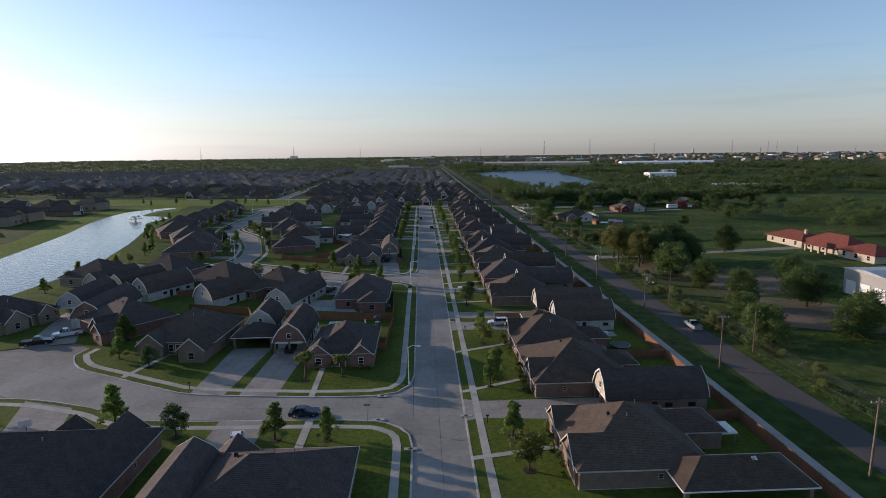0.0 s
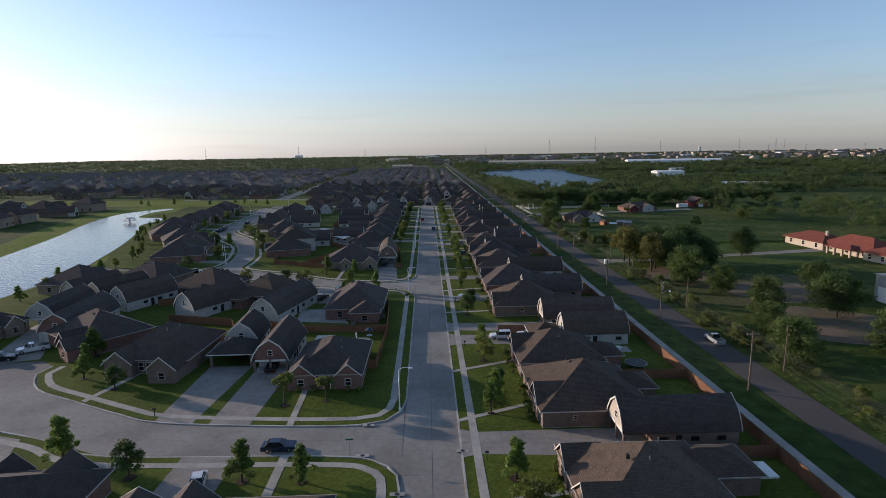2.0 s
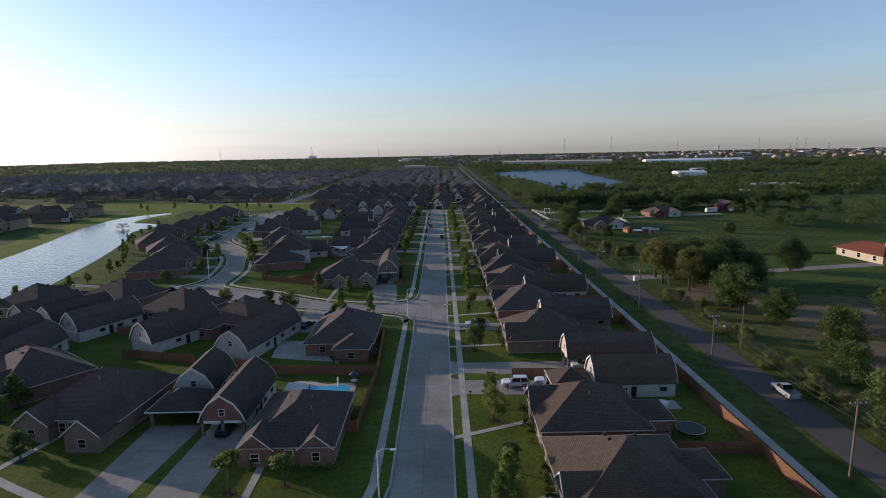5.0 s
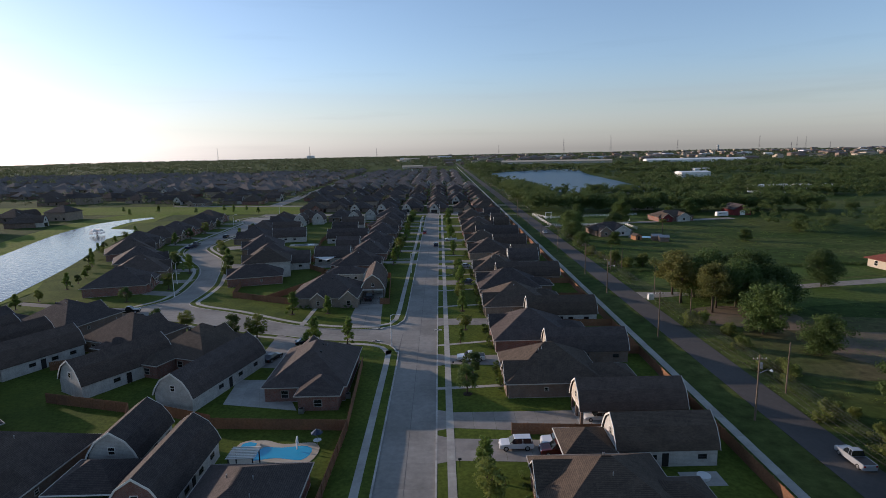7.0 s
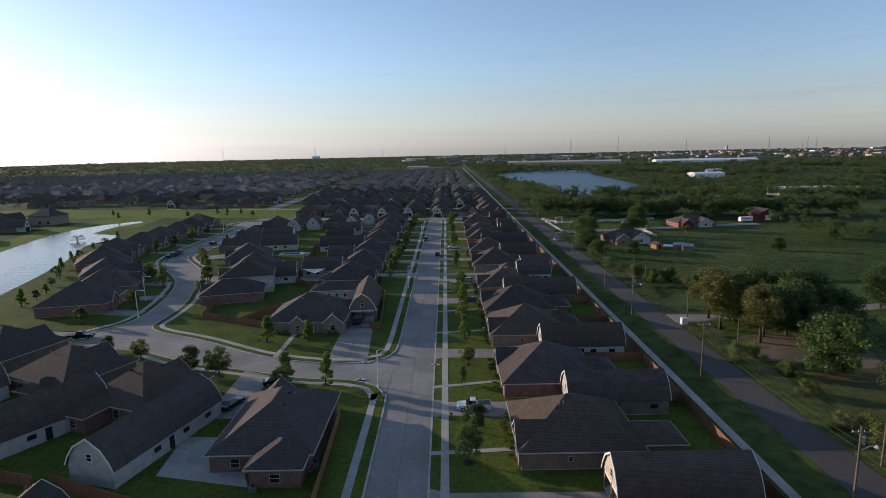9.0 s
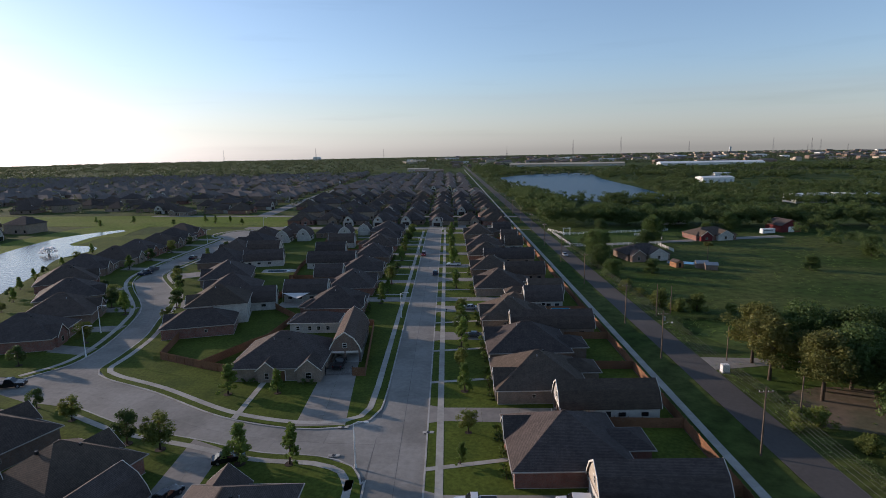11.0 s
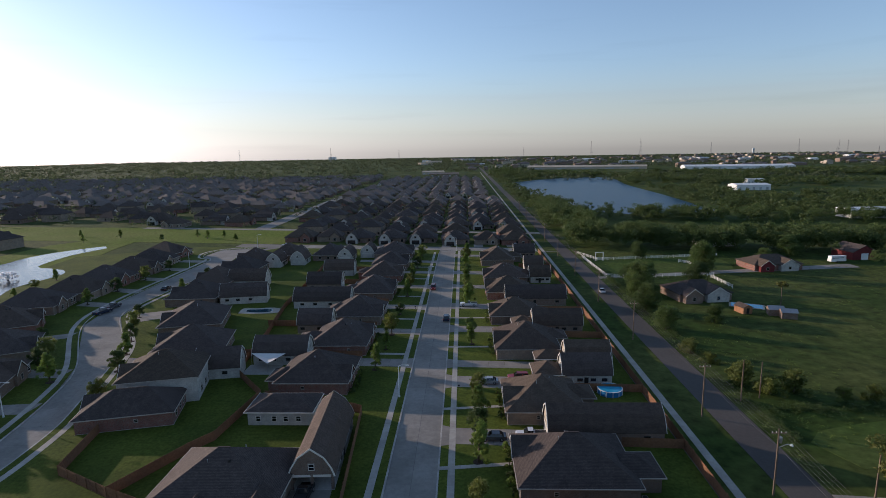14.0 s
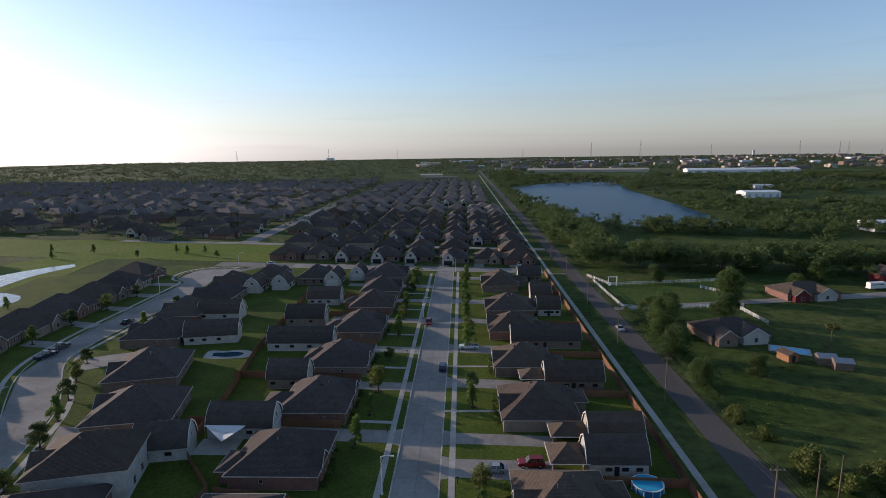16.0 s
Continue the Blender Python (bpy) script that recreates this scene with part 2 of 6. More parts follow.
TAIL = material("tail_light", (0.25, 0.01, 0.01), 0.25, 0.1, 4.0, spec=0.6)
HEAD = material("head_light", (0.6, 0.6, 0.58), 0.15, 0.05, 4.0, spec=0.6)
PAINT = {k: material("car_paint_" + k, c, 0.22, 0.04, 2.0, 0.5, 0, metal=0.15, spec=0.6) for k, c in (
    ("white", (0.66, 0.66, 0.66)), ("silver", (0.34, 0.35, 0.36)), ("black", (0.012, 0.012, 0.014)),
    ("navy", (0.02, 0.03, 0.055)), ("red", (0.22, 0.012, 0.012)), ("maroon", (0.10, 0.02, 0.02)), ("grey", (0.09, 0.09, 0.095)))}


# ---------------------------------------------------------------- mesh helpers
class Shape:
    """Gathers faces for one mesh."""

    def __init__(self):
        self.v, self.f = [], []

    def add(self, verts, faces):
        o = len(self.v)
        self.v += [tuple(p) for p in verts]
        self.f += [tuple(i + o for i in face) for face in faces]
        return self

    def box(self, x0, x1, y0, y1, z0, z1, taper=0.0):
        t = taper
        return self.add([(x0, y0, z0), (x1, y0, z0), (x1, y1, z0), (x0, y1, z0),
                         (x0 + t, y0 + t, z1), (x1 - t, y0 + t, z1), (x1 - t, y1 - t, z1), (x0 + t, y1 - t, z1)],
                        [(3, 2, 1, 0), (4, 5, 6, 7), (0, 1, 5, 4), (1, 2, 6, 5), (2, 3, 7, 6), (3, 0, 4, 7)])

    def prism(self, ring, z0, z1):
        n = len(ring)
        area = sum(ring[i][0] * ring[(i + 1) % n][1] - ring[(i + 1) % n][0] * ring[i][1] for i in range(n))
        if area < 0:
            ring = ring[::-1]
        vs = [(x, y, z0) for x, y in ring] + [(x, y, z1) for x, y in ring]
        fs = [tuple(range(n))[::-1], tuple(range(n, 2 * n))]
        fs += [(i, (i + 1) % n, n + (i + 1) % n, n + i) for i in range(n)]
        return self.add(vs, fs)

    def extrude(self, profile, axis, a, b):
        """A profile of (across, up) carried along x or y from a to b."""
        n = len(profile)
        pt = (lambda s, p: (s, p[0], p[1])) if axis == "x" else (lambda s, p: (p[0], s, p[1]))
        vs = [pt(a, p) for p in profile] + [pt(b, p) for p in profile]
        fs = [tuple(range(n)), tuple(range(n, 2 * n))[::-1]]
        fs += [(i, n + i, n + (i + 1) % n, (i + 1) % n) for i in range(n)]
        if axis == "y":
            fs = [f[::-1] for f in fs]
        return self.add(vs, fs)

    def hip(self, x0, x1, y0, y1, z, h, o=0.45, thick=0.2):
        x0, x1, y0, y1 = x0 - o, x1 + o, y0 - o, y1 + o
        w, d = x1 - x0, y1 - y0
        if w >= d:
            r = [(x0 + d / 2, (y0 + y1) / 2, z + h), (x1 - d / 2, (y0 + y1) / 2, z + h)]
            top = [(4, 5, 9, 8), (5, 6, 9), (6, 7, 8, 9), (7, 4, 8)]
        else:
            r = [((x0 + x1) / 2, y0 + w / 2, z + h), ((x0 + x1) / 2, y1 - w / 2, z + h)]
            top = [(4, 5, 8), (5, 6, 9, 8), (6, 7, 9), (7, 4, 8, 9)]
        vs = [(x0, y0, z - thick), (x1, y0, z - thick), (x1, y1, z - thick), (x0, y1, z - thick),
              (x0, y0, z), (x1, y0, z), (x1, y1, z), (x0, y1, z)] + r
        return self.add(vs, [(3, 2, 1, 0), (0, 1, 5, 4), (1, 2, 6, 5), (2, 3, 7, 6), (3, 0, 4, 7)] + top)

    def tube(self, pts, radii, sides=8):
        pts = [Vector(p) for p in pts]
        rings = []
        for i, p in enumerate(pts):
            d = (pts[min(i + 1, len(pts) - 1)] - pts[max(i - 1, 0)]).normalized()
            up = Vector((0, 0, 1)) if abs(d.z) < 0.95 else Vector((1, 0, 0))
            a = d.cross(up).normalized()
            b = d.cross(a).normalized()
            rings.append([p + radii[i] * (math.cos(t) * a + math.sin(t) * b)
                          for t in [2 * math.pi * k / sides for k in range(sides)]])
        vs = [q for ring in rings for q in ring]
        fs = []
        for i in range(len(pts) - 1):
            for k in range(sides):
                k2 = (k + 1) % sides
                fs.append((i * sides + k, i * sides + k2, (i + 1) * sides + k2, (i + 1) * sides + k))
        fs += [tuple(range(sides))[::-1], tuple(range((len(pts) - 1) * sides, len(pts) * sides))]
        return self.add(vs, fs)

    def mesh(self, name, mat, smooth=False):
        me = bpy.data.meshes.new(name)
        me.from_pydata(self.v, [], self.f)
        me.materials.append(mat)
        if smooth:
            me.polygons.foreach_set("use_smooth", [True] * len(me.polygons))
        me.update()
        return me


def part(name, shape, mat, parent=None, label="", smooth=False):
    me = shape if isinstance(shape, bpy.types.Mesh) else shape.mesh(name, mat, smooth)
    ob = new(name, me)
    if parent is not None:
        ob.parent = parent
    if label:
        ob["label"] = label
    return ob


def thing(name, label, category, m=None, group="", kind=""):
    ob = tagged(new(name), label, category, group, kind)
    if m is not None:
        ob.matrix_world = m
    return ob


def solid(name, shape, mat, label, category, group="", kind="", smooth=False):
    return tagged(part(name, shape, mat, None, "", smooth), label, category, group, kind)


def grid(v, step):
    return round(v / step) * step


# ---------------------------------------------------------------- ground, water and streets
g = Shape()
R = 4900.0
rings = [0, 60, 140, 300, 600, 1200, 2500, R]
n = 48
vs = [(0, 200, 0)]
fs = []
for r in rings[1:]:
    vs += [(r * math.cos(2 * math.pi * k / n), 200 + r * math.sin(2 * math.pi * k / n), 0) for k in range(n)]
for k in range(n):
    fs.append((0, 1 + k, 1 + (k + 1) % n))
for j in range(len(rings) - 2):
    a, b = 1 + j * n, 1 + (j + 1) * n
    fs += [(a + k, b + k, b + (k + 1) % n, a + (k + 1) % n) for k in range(n)]
solid("ground", g.add(vs, fs), MEADOW, "rough green meadow with dry yellowish patches", "ground", kind="structure")

# the streets are one sheet of concrete, the raised blocks of lawn lie on it
solid("road_base", Shape().box(-113, 56.5, 12, 424, -0.05, 0.012), JOINT, "pale concrete street bed between kerbs", "road", kind="structure")


def block(name, ring, mat=LAWN, top=0.14, label="mown green lawn of the house lots"):
    return solid(name, Shape().prism(ring, -0.1, top), mat, label, "lawn", kind="structure")


EAST = [(4.1, 30), (46.6, 30), (46.6, 413), (4.1, 413)]
WEST_1 = [(-4.1, 88), (-4.1, 152), (-4.6, 157), (-6.5, 161.5), (-11.8, 164.1), (-21.3, 164.9), (-31.9, 168.2), (-45.5, 172.2),
          (-57.8, 178.5), (-70, 181), (-90, 190), (-113, 196), (-119, 170), (-122, 140), (-112, 118), (-88, 102), (-84, 104), (-75, 106),
          (-71.2, 103), (-71.6, 99), (-67, 92.5), (-58, 87.8), (-48, 83), (-40.7, 80.4), (-23, 79.2), (-11, 79.4), (-7, 80.8), (-4.8, 84)]
WEST_2 = [(-4.1, 184), (-4.1, 413), (-88, 413), (-93, 406), (-97, 398), (-101, 388), (-99, 375), (-98, 340), (-99.4, 304.4),
          (-97.3, 288), (-81, 263), (-74.5, 245), (-70.8, 232), (-67.3, 219), (-66, 206), (-65.6, 197), (-61, 192.3), (-48.4, 186.2),
          (-31.6, 176.3), (-18, 172.6), (-9.5, 173.6), (-6, 176), (-4.5, 180)]
WEST_3 = [(-78, 192), (-73.5, 200), (-73.4, 212), (-77.5, 232), (-83.5, 248), (-103, 279), (-108, 305), (-109, 346), (-110, 378),
          (-116, 384), (-119, 394), (-115, 404), (-106, 409), (-97, 407), (-95, 413), (-130, 413), (-176, 380), (-172, 352), (-158, 316), (-150, 290),
          (-139, 253), (-122, 220), (-114, 200), (-92, 194)]
SOUTH = [(-4.1, 12), (-4.1, 60), (-4.6, 66), (-8, 69.6), (-15.5, 70.7), (-44.4, 71.0), (-55.2, 75.5), (-69, 79), (-84, 78), (-115, 84), (-115, 12)]
for nm, ring in (("lawn_east", EAST), ("lawn_west", WEST_1), ("lawn_middle", WEST_2), ("lawn_south", SOUTH)):
    block(nm, ring)
block("lawn_pond", WEST_3)
block("verge_east", [(47.0, 12), (57.2, 12), (57.2, 1700), (47.0, 1700)], MEADOW, 0.06, "grass verge between fence and country road")


def offset(pts, d):
    """The line shifted to its left by d."""
    out = []
    for i, p in enumerate(pts):
        a, b = Vector(pts[max(i - 1, 0)]), Vector(pts[min(i + 1, len(pts) - 1)])
        t = (b - a).normalized()
        out.append((p[0] - t.y * d, p[1] + t.x * d))
    return out


def smooth_line(pts, step=3.0):
    """Points along a rounded line through the given ones."""
    p = [Vector(q) for q in pts]
    p = [2 * p[0] - p[1]] + p + [2 * p[-1] - p[-2]]
    out = []
    for i in range(1, len(p) - 2):
        k = max(1, int((p[i + 1] - p[i]).length / step))
        for j in range(k):
            t = j / k
            q = 0.5 * ((2 * p[i]) + (p[i + 1] - p[i - 1]) * t + (2 * p[i - 1] - 5 * p[i] + 4 * p[i + 1] - p[i + 2]) * t * t
                       + (3 * p[i] - p[i - 1] - 3 * p[i + 1] + p[i + 2]) * t ** 3)
            out.append((q.x, q.y))
    return out + [tuple(pts[-1])]


def ribbon(shape, line, d0, d1, z0, z1):
    a, b = offset(line, d0), offset(line, d1)
    for i in range(len(line) - 1):
        shape.prism([a[i], a[i + 1], b[i + 1], b[i]], z0, z1)
    return shape


def kerb(line, name="kerb"):
    solid(name, ribbon(Shape(), line, -0.16, 0.12, -0.05, 0.165), KERB, "worn pale concrete kerb along the street", "kerb", "kerbs", "structure")


def sidewalk(line, d, w=1.15, length=1.5):
    """A footpath of single slabs inside the kerb; the slabs are parts."""
    base = solid("pavement", ribbon(Shape(), line, d + 0.02, d + w - 0.02, 0, 0.142), JOINT, "pale concrete footpath with scored joints", "footpath", "footpaths", "structure")
    a, b = offset(line, d), offset(line, d + w)
    for i in range(len(line) - 1):
        p, q, r, s = (Vector(v) for v in (a[i], a[i + 1], b[i + 1], b[i]))
        t = (q - p).normalized() * 0.012
        u = (r - s).normalized() * 0.012
        part("slab", Shape().prism([p + t, q - t, r - u, s + u], 0.1, 0.17), WALK, base)


# west kerb of the eastern lots, then round each western block (lawn on the left-hand side of each line)
east_line = [(4.1, y) for y in range(413, 36, -4)]
kerb([(4.1, 413), (4.1, 30)])
w1 = smooth_line(WEST_1[0:9], 2.2)
w1b = smooth_line([(-71.2, 103)] + WEST_1[19:] + [(-4.1, 88)], 2.2)
w2 = smooth_line(WEST_2[7:] + [(-4.1, 190)], 2.2) + [(-4.1, y) for y in range(194, 410, 3)]
w3 = smooth_line(WEST_3[0:14], 2.5)
s1 = [(-4.1, y) for y in range(30, 58, 3)] + smooth_line(SOUTH[1:9], 2.2)
kerb(w1)
kerb(w1b)
kerb(w2)
kerb(w3)
kerb(s1)
sidewalk([(4.1, y) for y in np.arange(412, 44, -3.0)], 1.5)
sidewalk(w1b[::1] + [(-4.1, y) for y in range(91, 152, 3)] + [p for p in w1 if p[1] > 152.5 or p[0] < -5], 1.5)
sidewalk(w2[::1], 1.5)
sidewalk(s1, 1.5)
sidewalk(w3, 1.5)
solid("kerb", ribbon(Shape(), [(-70, 413.2), (58, 413.2)], -0.15, 0.15, -0.05, 0.165), KERB, "worn pale concrete kerb along the street", "kerb", "kerbs", "structure")

# concrete panels of the main street and of the side streets
street = thing("road", "wide pale concrete street with sawn joints", "road", kind="structure")
panel = Shape().box(-2.0, 2.0, -3.0, 3.0, -0.03, 0.03).mesh("panel", CONCRETE)
for y in np.arange(33, 424, 6.03):
    for x in (-2.03, 2.03):
        part("panel", panel, CONCRETE, street).location = (x, y, 0)


def side_street(line, half, top=0.028):
    road = thing("road", "curving pale concrete side street with sawn joints", "road", kind="structure")
    for d0, d1 in ((-half, -0.015), (0.015, half)):
        a, b = offset(line, d0), offset(line, d1)
        for i in range(len(line) - 1):
            p, q, r, s = (Vector(v) for v in (a[i], a[i + 1], b[i + 1], b[i]))
            t = (q - p).normalized() * 0.015
            u = (r - s).normalized() * 0.015
            part("panel", Shape().prism([p + t, q - t, r - u, s + u], -0.03, top), CONCRETE, road)


side_street(smooth_line([(-4.1, 75.2), (-25, 75.0), (-42, 75.8), (-56, 81.5), (-74, 91), (-88, 92)], 6), 9.0)
side_street(smooth_line([(-4.1, 168), (-20, 168.8), (-34, 172.5), (-50, 180), (-66, 187), (-80, 187.5), (-95, 192)], 6), 9.0, 0.024)
side_street(smooth_line([(-69, 196), (-69.6, 212), (-74, 235), (-86, 260), (-101, 288), (-103.5, 320), (-104, 365), (-107, 380), (-107, 408)], 6), 9.5, 0.020)
solid("road_cross", Shape().box(-75, 57.3, 413.4, 422.5, -0.03, 0.034), CONCRETE, "pale concrete cross street at the end of the block", "road", kind="structure")
solid("road_country", Shape().box(57.4, 64.2, -60, 2600, -0.05, 0.05), ASPHALT, "straight worn brown-grey asphalt country road", "road", kind="structure")
path = thing("pavement", "long straight pale concrete footpath beside the fence", "footpath", kind="structure")
slab = Shape().box(-0.72, 0.72, -0.985, 0.985, 0.0, 0.10).mesh("slab", WALK)
for y in np.arange(40, 430, 2.0):
    part("slab", slab, WALK, path).location = (49.9, y, 0)
part("footing", Shape().box(49.25, 50.55, 40, 430, 0, 0.085), JOINT, path)
solid("pavement", Shape().box(49.2, 50.6, 430, 1500, 0, 0.1), WALK, "long straight pale concrete footpath beside the fence", "footpath", kind="structure")

# pond and lake
bank = [(-113, 110), (-119, 220), (-137, 254), (-149, 291), (-155, 318), (-152, 345), (-165, 372), (-171, 400), (-175, 432), (-198, 436),
        (-212, 410), (-213, 366), (-206, 330), (-198, 296), (-186, 258), (-176, 200), (-176, 110)]
solid("bank", Shape().prism(bank, -0.1, 0.10), BANK, "sunlit yellow-green grass bank round the pond", "bank", kind="structure")
field = [(-330, 425), (-90, 425), (-98, 478), (-118, 486), (-330, 474)]
solid("field", Shape().prism(field, -0.1, 0.09), BANK, "open yellow-green grass field", "field", kind="structure")
lake = smooth_line([(88, 1040), (84, 840), (96, 770), (110, 650), (130, 612), (156, 594), (195, 604), (233, 627), (243, 710), (250, 815),
                    (256, 985), (275, 1130), (262, 1185), (200, 1172), (140, 1120), (88, 1040)], 18)
solid("water_lake", Shape().prism(lake, -0.3, 0.12), LAKEWATER, "blue lake among the woods", "lake", kind="structure")
for nm, ring in (("soil", [(84, 118), (108, 112), (118, 128), (104, 142), (88, 140)]), ("soil", [(96, 146), (120, 150), (124, 166), (100, 170), (88, 160)]),
                 ("soil", [(70, 176), (92, 172), (98, 186), (84, 192), (72, 188)])):
    solid(nm, Shape().prism(smooth_line(ring + ring[:1], 4)[:-1], -0.1, 0.05), DIRT, "dry brown bare earth in rough grass", "soil", kind="structure")


# ---------------------------------------------------------------- houses
def window(parent, x, y, z, w, h, face, frame_mat=TRIM, name="window"):
    """A framed window on a wall that faces s, n, e or w; its panes are sub-parts."""
    fr = Shape()
    t = 0.09
    for a0, a1, b0, b1 in ((-w / 2, w / 2, 0, t), (-w / 2, w / 2, h - t, h), (-w / 2, -w / 2 + t, t, h - t), (w / 2 - t, w / 2, t, h - t), (-w / 2 + t, w / 2 - t, h / 2 - t / 3, h / 2 + t / 3)):
        fr.box(a0, a1, -0.06, 0.05, b0, b1)
    turn = {"s": 0, "e": 90, "n": 180, "w": -90}[face]
    win = part(name, fr, frame_mat, parent)
    win.matrix_local = pose(x, y, z, 0, 0, turn)
    part("pane", Shape().box(-w / 2 + t, w / 2 - t, -0.02, 0.03, t, h / 2 - t / 3).box(-w / 2 + t, w / 2 - t, -0.02, 0.03, h / 2 + t / 3, h - t), GLASS, win)
    return win


def fascia(shape, x0, x1, y0, y1, z, o=0.45, t=0.10, h=0.16):
    x0, x1, y0, y1 = x0 - o, x1 + o, y0 - o, y1 + o
    shape.box(x0 - t, x1 + t, y0 - t, y0, z - h, z - 0.01).box(x0 - t, x1 + t, y1, y1 + t, z - h, z - 0.01)
    return shape.box(x0 - t, x0, y0, y1, z - h, z - 0.01).box(x1, x1 + t, y0, y1, z - h, z - 0.01)


def gable_wing(parent, cx, w, y_front, y_back, z, pitch, brick, roof, detail=True, trim=TRIM, sash=GUTTER):
    """A wing with a gable towards -y, running back into the main roof."""
    h = w / 2 * pitch
    part("wing_wall", Shape().extrude([(cx - w / 2, 0), (cx + w / 2, 0), (cx + w / 2, z), (cx, z + h), (cx - w / 2, z)], "y", y_front, y_back), brick, parent)
    o, t = 0.35, 0.16
    a = w / 2 + o
    prof = [(cx - a, z - o * pitch), (cx, z + h), (cx + a, z - o * pitch), (cx + a, z - o * pitch + t), (cx, z + h + t * 1.3), (cx - a, z - o * pitch + t)]
    part("wing_roof", Shape().extrude(prof, "y", y_front - 0.3, y_back), roof, parent)
    if detail:
        prof2 = [(cx - a - 0.04, z - o * pitch - 0.02), (cx, z + h - 0.02), (cx + a + 0.04, z - o * pitch - 0.02), (cx + a + 0.04, z - o * pitch + 0.16), (cx, z + h + 0.2), (cx - a - 0.04, z - o * pitch + 0.16)]
        part("barge_board", Shape().extrude(prof2, "y", y_front - 0.36, y_front - 0.3), trim, parent)
        window(parent, cx, y_front, 0.8, min(1.2, w * 0.26), 1.35, "s", sash)


def house(x0, x1, y0, y1, face, seed, h=4.4, brick=0, roof=0, wings=((0.25, 5.5, 1.6),), label="", rot=0.0, group="", rear=None, eave=2.9):
    """A one-storey brick house under a hipped shingle roof. face: the side of its front door."""
    rnd = random.Random(seed)
    cx, cy = (x0 + x1) / 2, (y0 + y1) / 2
    turn = {"s": 0, "e": 90, "n": 180, "w": -90}[face]
    w, d = (x1 - x0, y1 - y0) if face in "sn" else (y1 - y0, x1 - x0)
    bm, rm = BRICK[brick], SHINGLE[roof]
    ob = thing("house", label or "one-storey brick house with a brown hipped shingle roof", "house", pose(cx, cy, 0, 0, 0, turn + rot), group or "houses along the street")
    X0, X1, Y0, Y1 = -w / 2, w / 2, -d / 2, d / 2
    part("wall", Shape().box(X0, X1, Y0, Y1, 0, eave - 0.05), bm, ob)
    part("foundation", Shape().box(X0 - 0.06, X1 + 0.06, Y0 - 0.06, Y1 + 0.06, 0, 0.2), KERB, ob)
    part("roof", Shape().hip(X0, X1, Y0, Y1, eave, h), rm, ob)
    part("fascia", fascia(Shape(), X0, X1, Y0, Y1, eave), GUTTER, ob)
    # ridge cap
    if w >= d:
        part("ridge_cap", Shape().box(X0 + d / 2, X1 - d / 2, -0.12, 0.12, eave + h - 0.03, eave + h + 0.05), rm, ob)
    else:
        part("ridge_cap", Shape().box(-0.12, 0.12, Y0 + w / 2, Y1 - w / 2, eave + h - 0.03, eave + h + 0.05), rm, ob)
    for u, ww, proj in wings:
        c = X0 + u * w
        gable_wing(ob, c, ww, Y0 - proj, Y0 + min(d * 0.45, ww * 0.9), eave - 0.1, 0.85, bm, rm, sash=TRIM if seed == 21 else GUTTER)
    if rear:
        u, ww, proj = rear
        c = X0 + u * w
        part("rear_wall", Shape().box(c - ww / 2, c + ww / 2, Y1 - 0.05, Y1 + proj, 0, eave - 0.06), bm, ob)
        part("rear_roof", Shape().hip(c - ww / 2, c + ww / 2, Y1 - ww * 0.6, Y1 + proj, eave + 0.02, ww / 2 * 0.55), rm, ob)
        part("rear_fascia", fascia(Shape(), c - ww / 2, c + ww / 2, Y1 + 0.6, Y1 + proj, eave + 0.01), GUTTER, ob)
        window(ob, c, Y1 + proj, 0.8, 1.4, 1.3, "n", GUTTER)
    # door and windows
    dx = rnd.choice((0.52, 0.58)) * w + X0
    part("door", Shape().box(dx - 0.5, dx + 0.5, Y0 - 0.07, Y0, 0.15, 2.25), DOORWOOD, ob)
    part("door_frame", Shape().box(dx - 0.62, dx - 0.5, Y0 - 0.09, Y0, 0.15, 2.37).box(dx + 0.5, dx + 0.62, Y0 - 0.09, Y0, 0.15, 2.37).box(dx - 0.5, dx + 0.5, Y0 - 0.09, Y0, 2.25, 2.37), TRIM, ob)
    for u in (0.42, 0.8, 0.93):
        if all(abs(u * w - a * w) > b / 2 + 0.5 for a, b, _ in wings) and abs(X0 + u * w - dx) > 1.3:
            window(ob, X0 + u * w, Y0, 0.8, 1.1, 1.5, "s")
    side = rnd.choice((0.3, 0.4, 0.62))
    window(ob, X1, Y0 + side * d, 1.3, 0.75, 0.75, "e", GUTTER)
    window(ob, X0, Y0 + side * d, 1.3, 0.75, 0.75, "w", GUTTER)
    for u in (0.2, 0.45, 0.75):
        window(ob, X0 + u * w, Y1, 0.8, 1.3, 1.4, "n", GUTTER)
    # roof vents
    slope = h / (min(w, d) / 2 + 0.45)
    for _ in range(3):
        vx, vy = rnd.uniform(X0 * 0.35, X1 * 0.35), rnd.choice((-1, 1)) * rnd.uniform(1.0, 2.2)
        if w < d:
            vx, vy = vy, vx
            top = eave + h - abs(vx) * slope
        else:
            top = eave + h - abs(vy) * slope
        if rnd.random() < 0.5:
            part("vent_pipe", Shape().tube([(vx, vy, top - 0.3), (vx, vy, top + 0.4)], [0.07, 0.07], 8), METAL, ob)
        else:
            part("roof_vent", Shape().box(vx - 0.22, vx + 0.22, vy - 0.22, vy + 0.22, top - 0.25, top + 0.22, 0.06), BLACKMETAL, ob)
    return ob


def gambrel_profile(c, half, z, h):
    return [(c - half, z), (c - half * 0.86, z + h * 0.30), (c - half * 0.56, z + h * 0.68), (c, z + h),
            (c + half * 0.56, z + h * 0.68), (c + half * 0.86, z + h * 0.30), (c + half, z)]


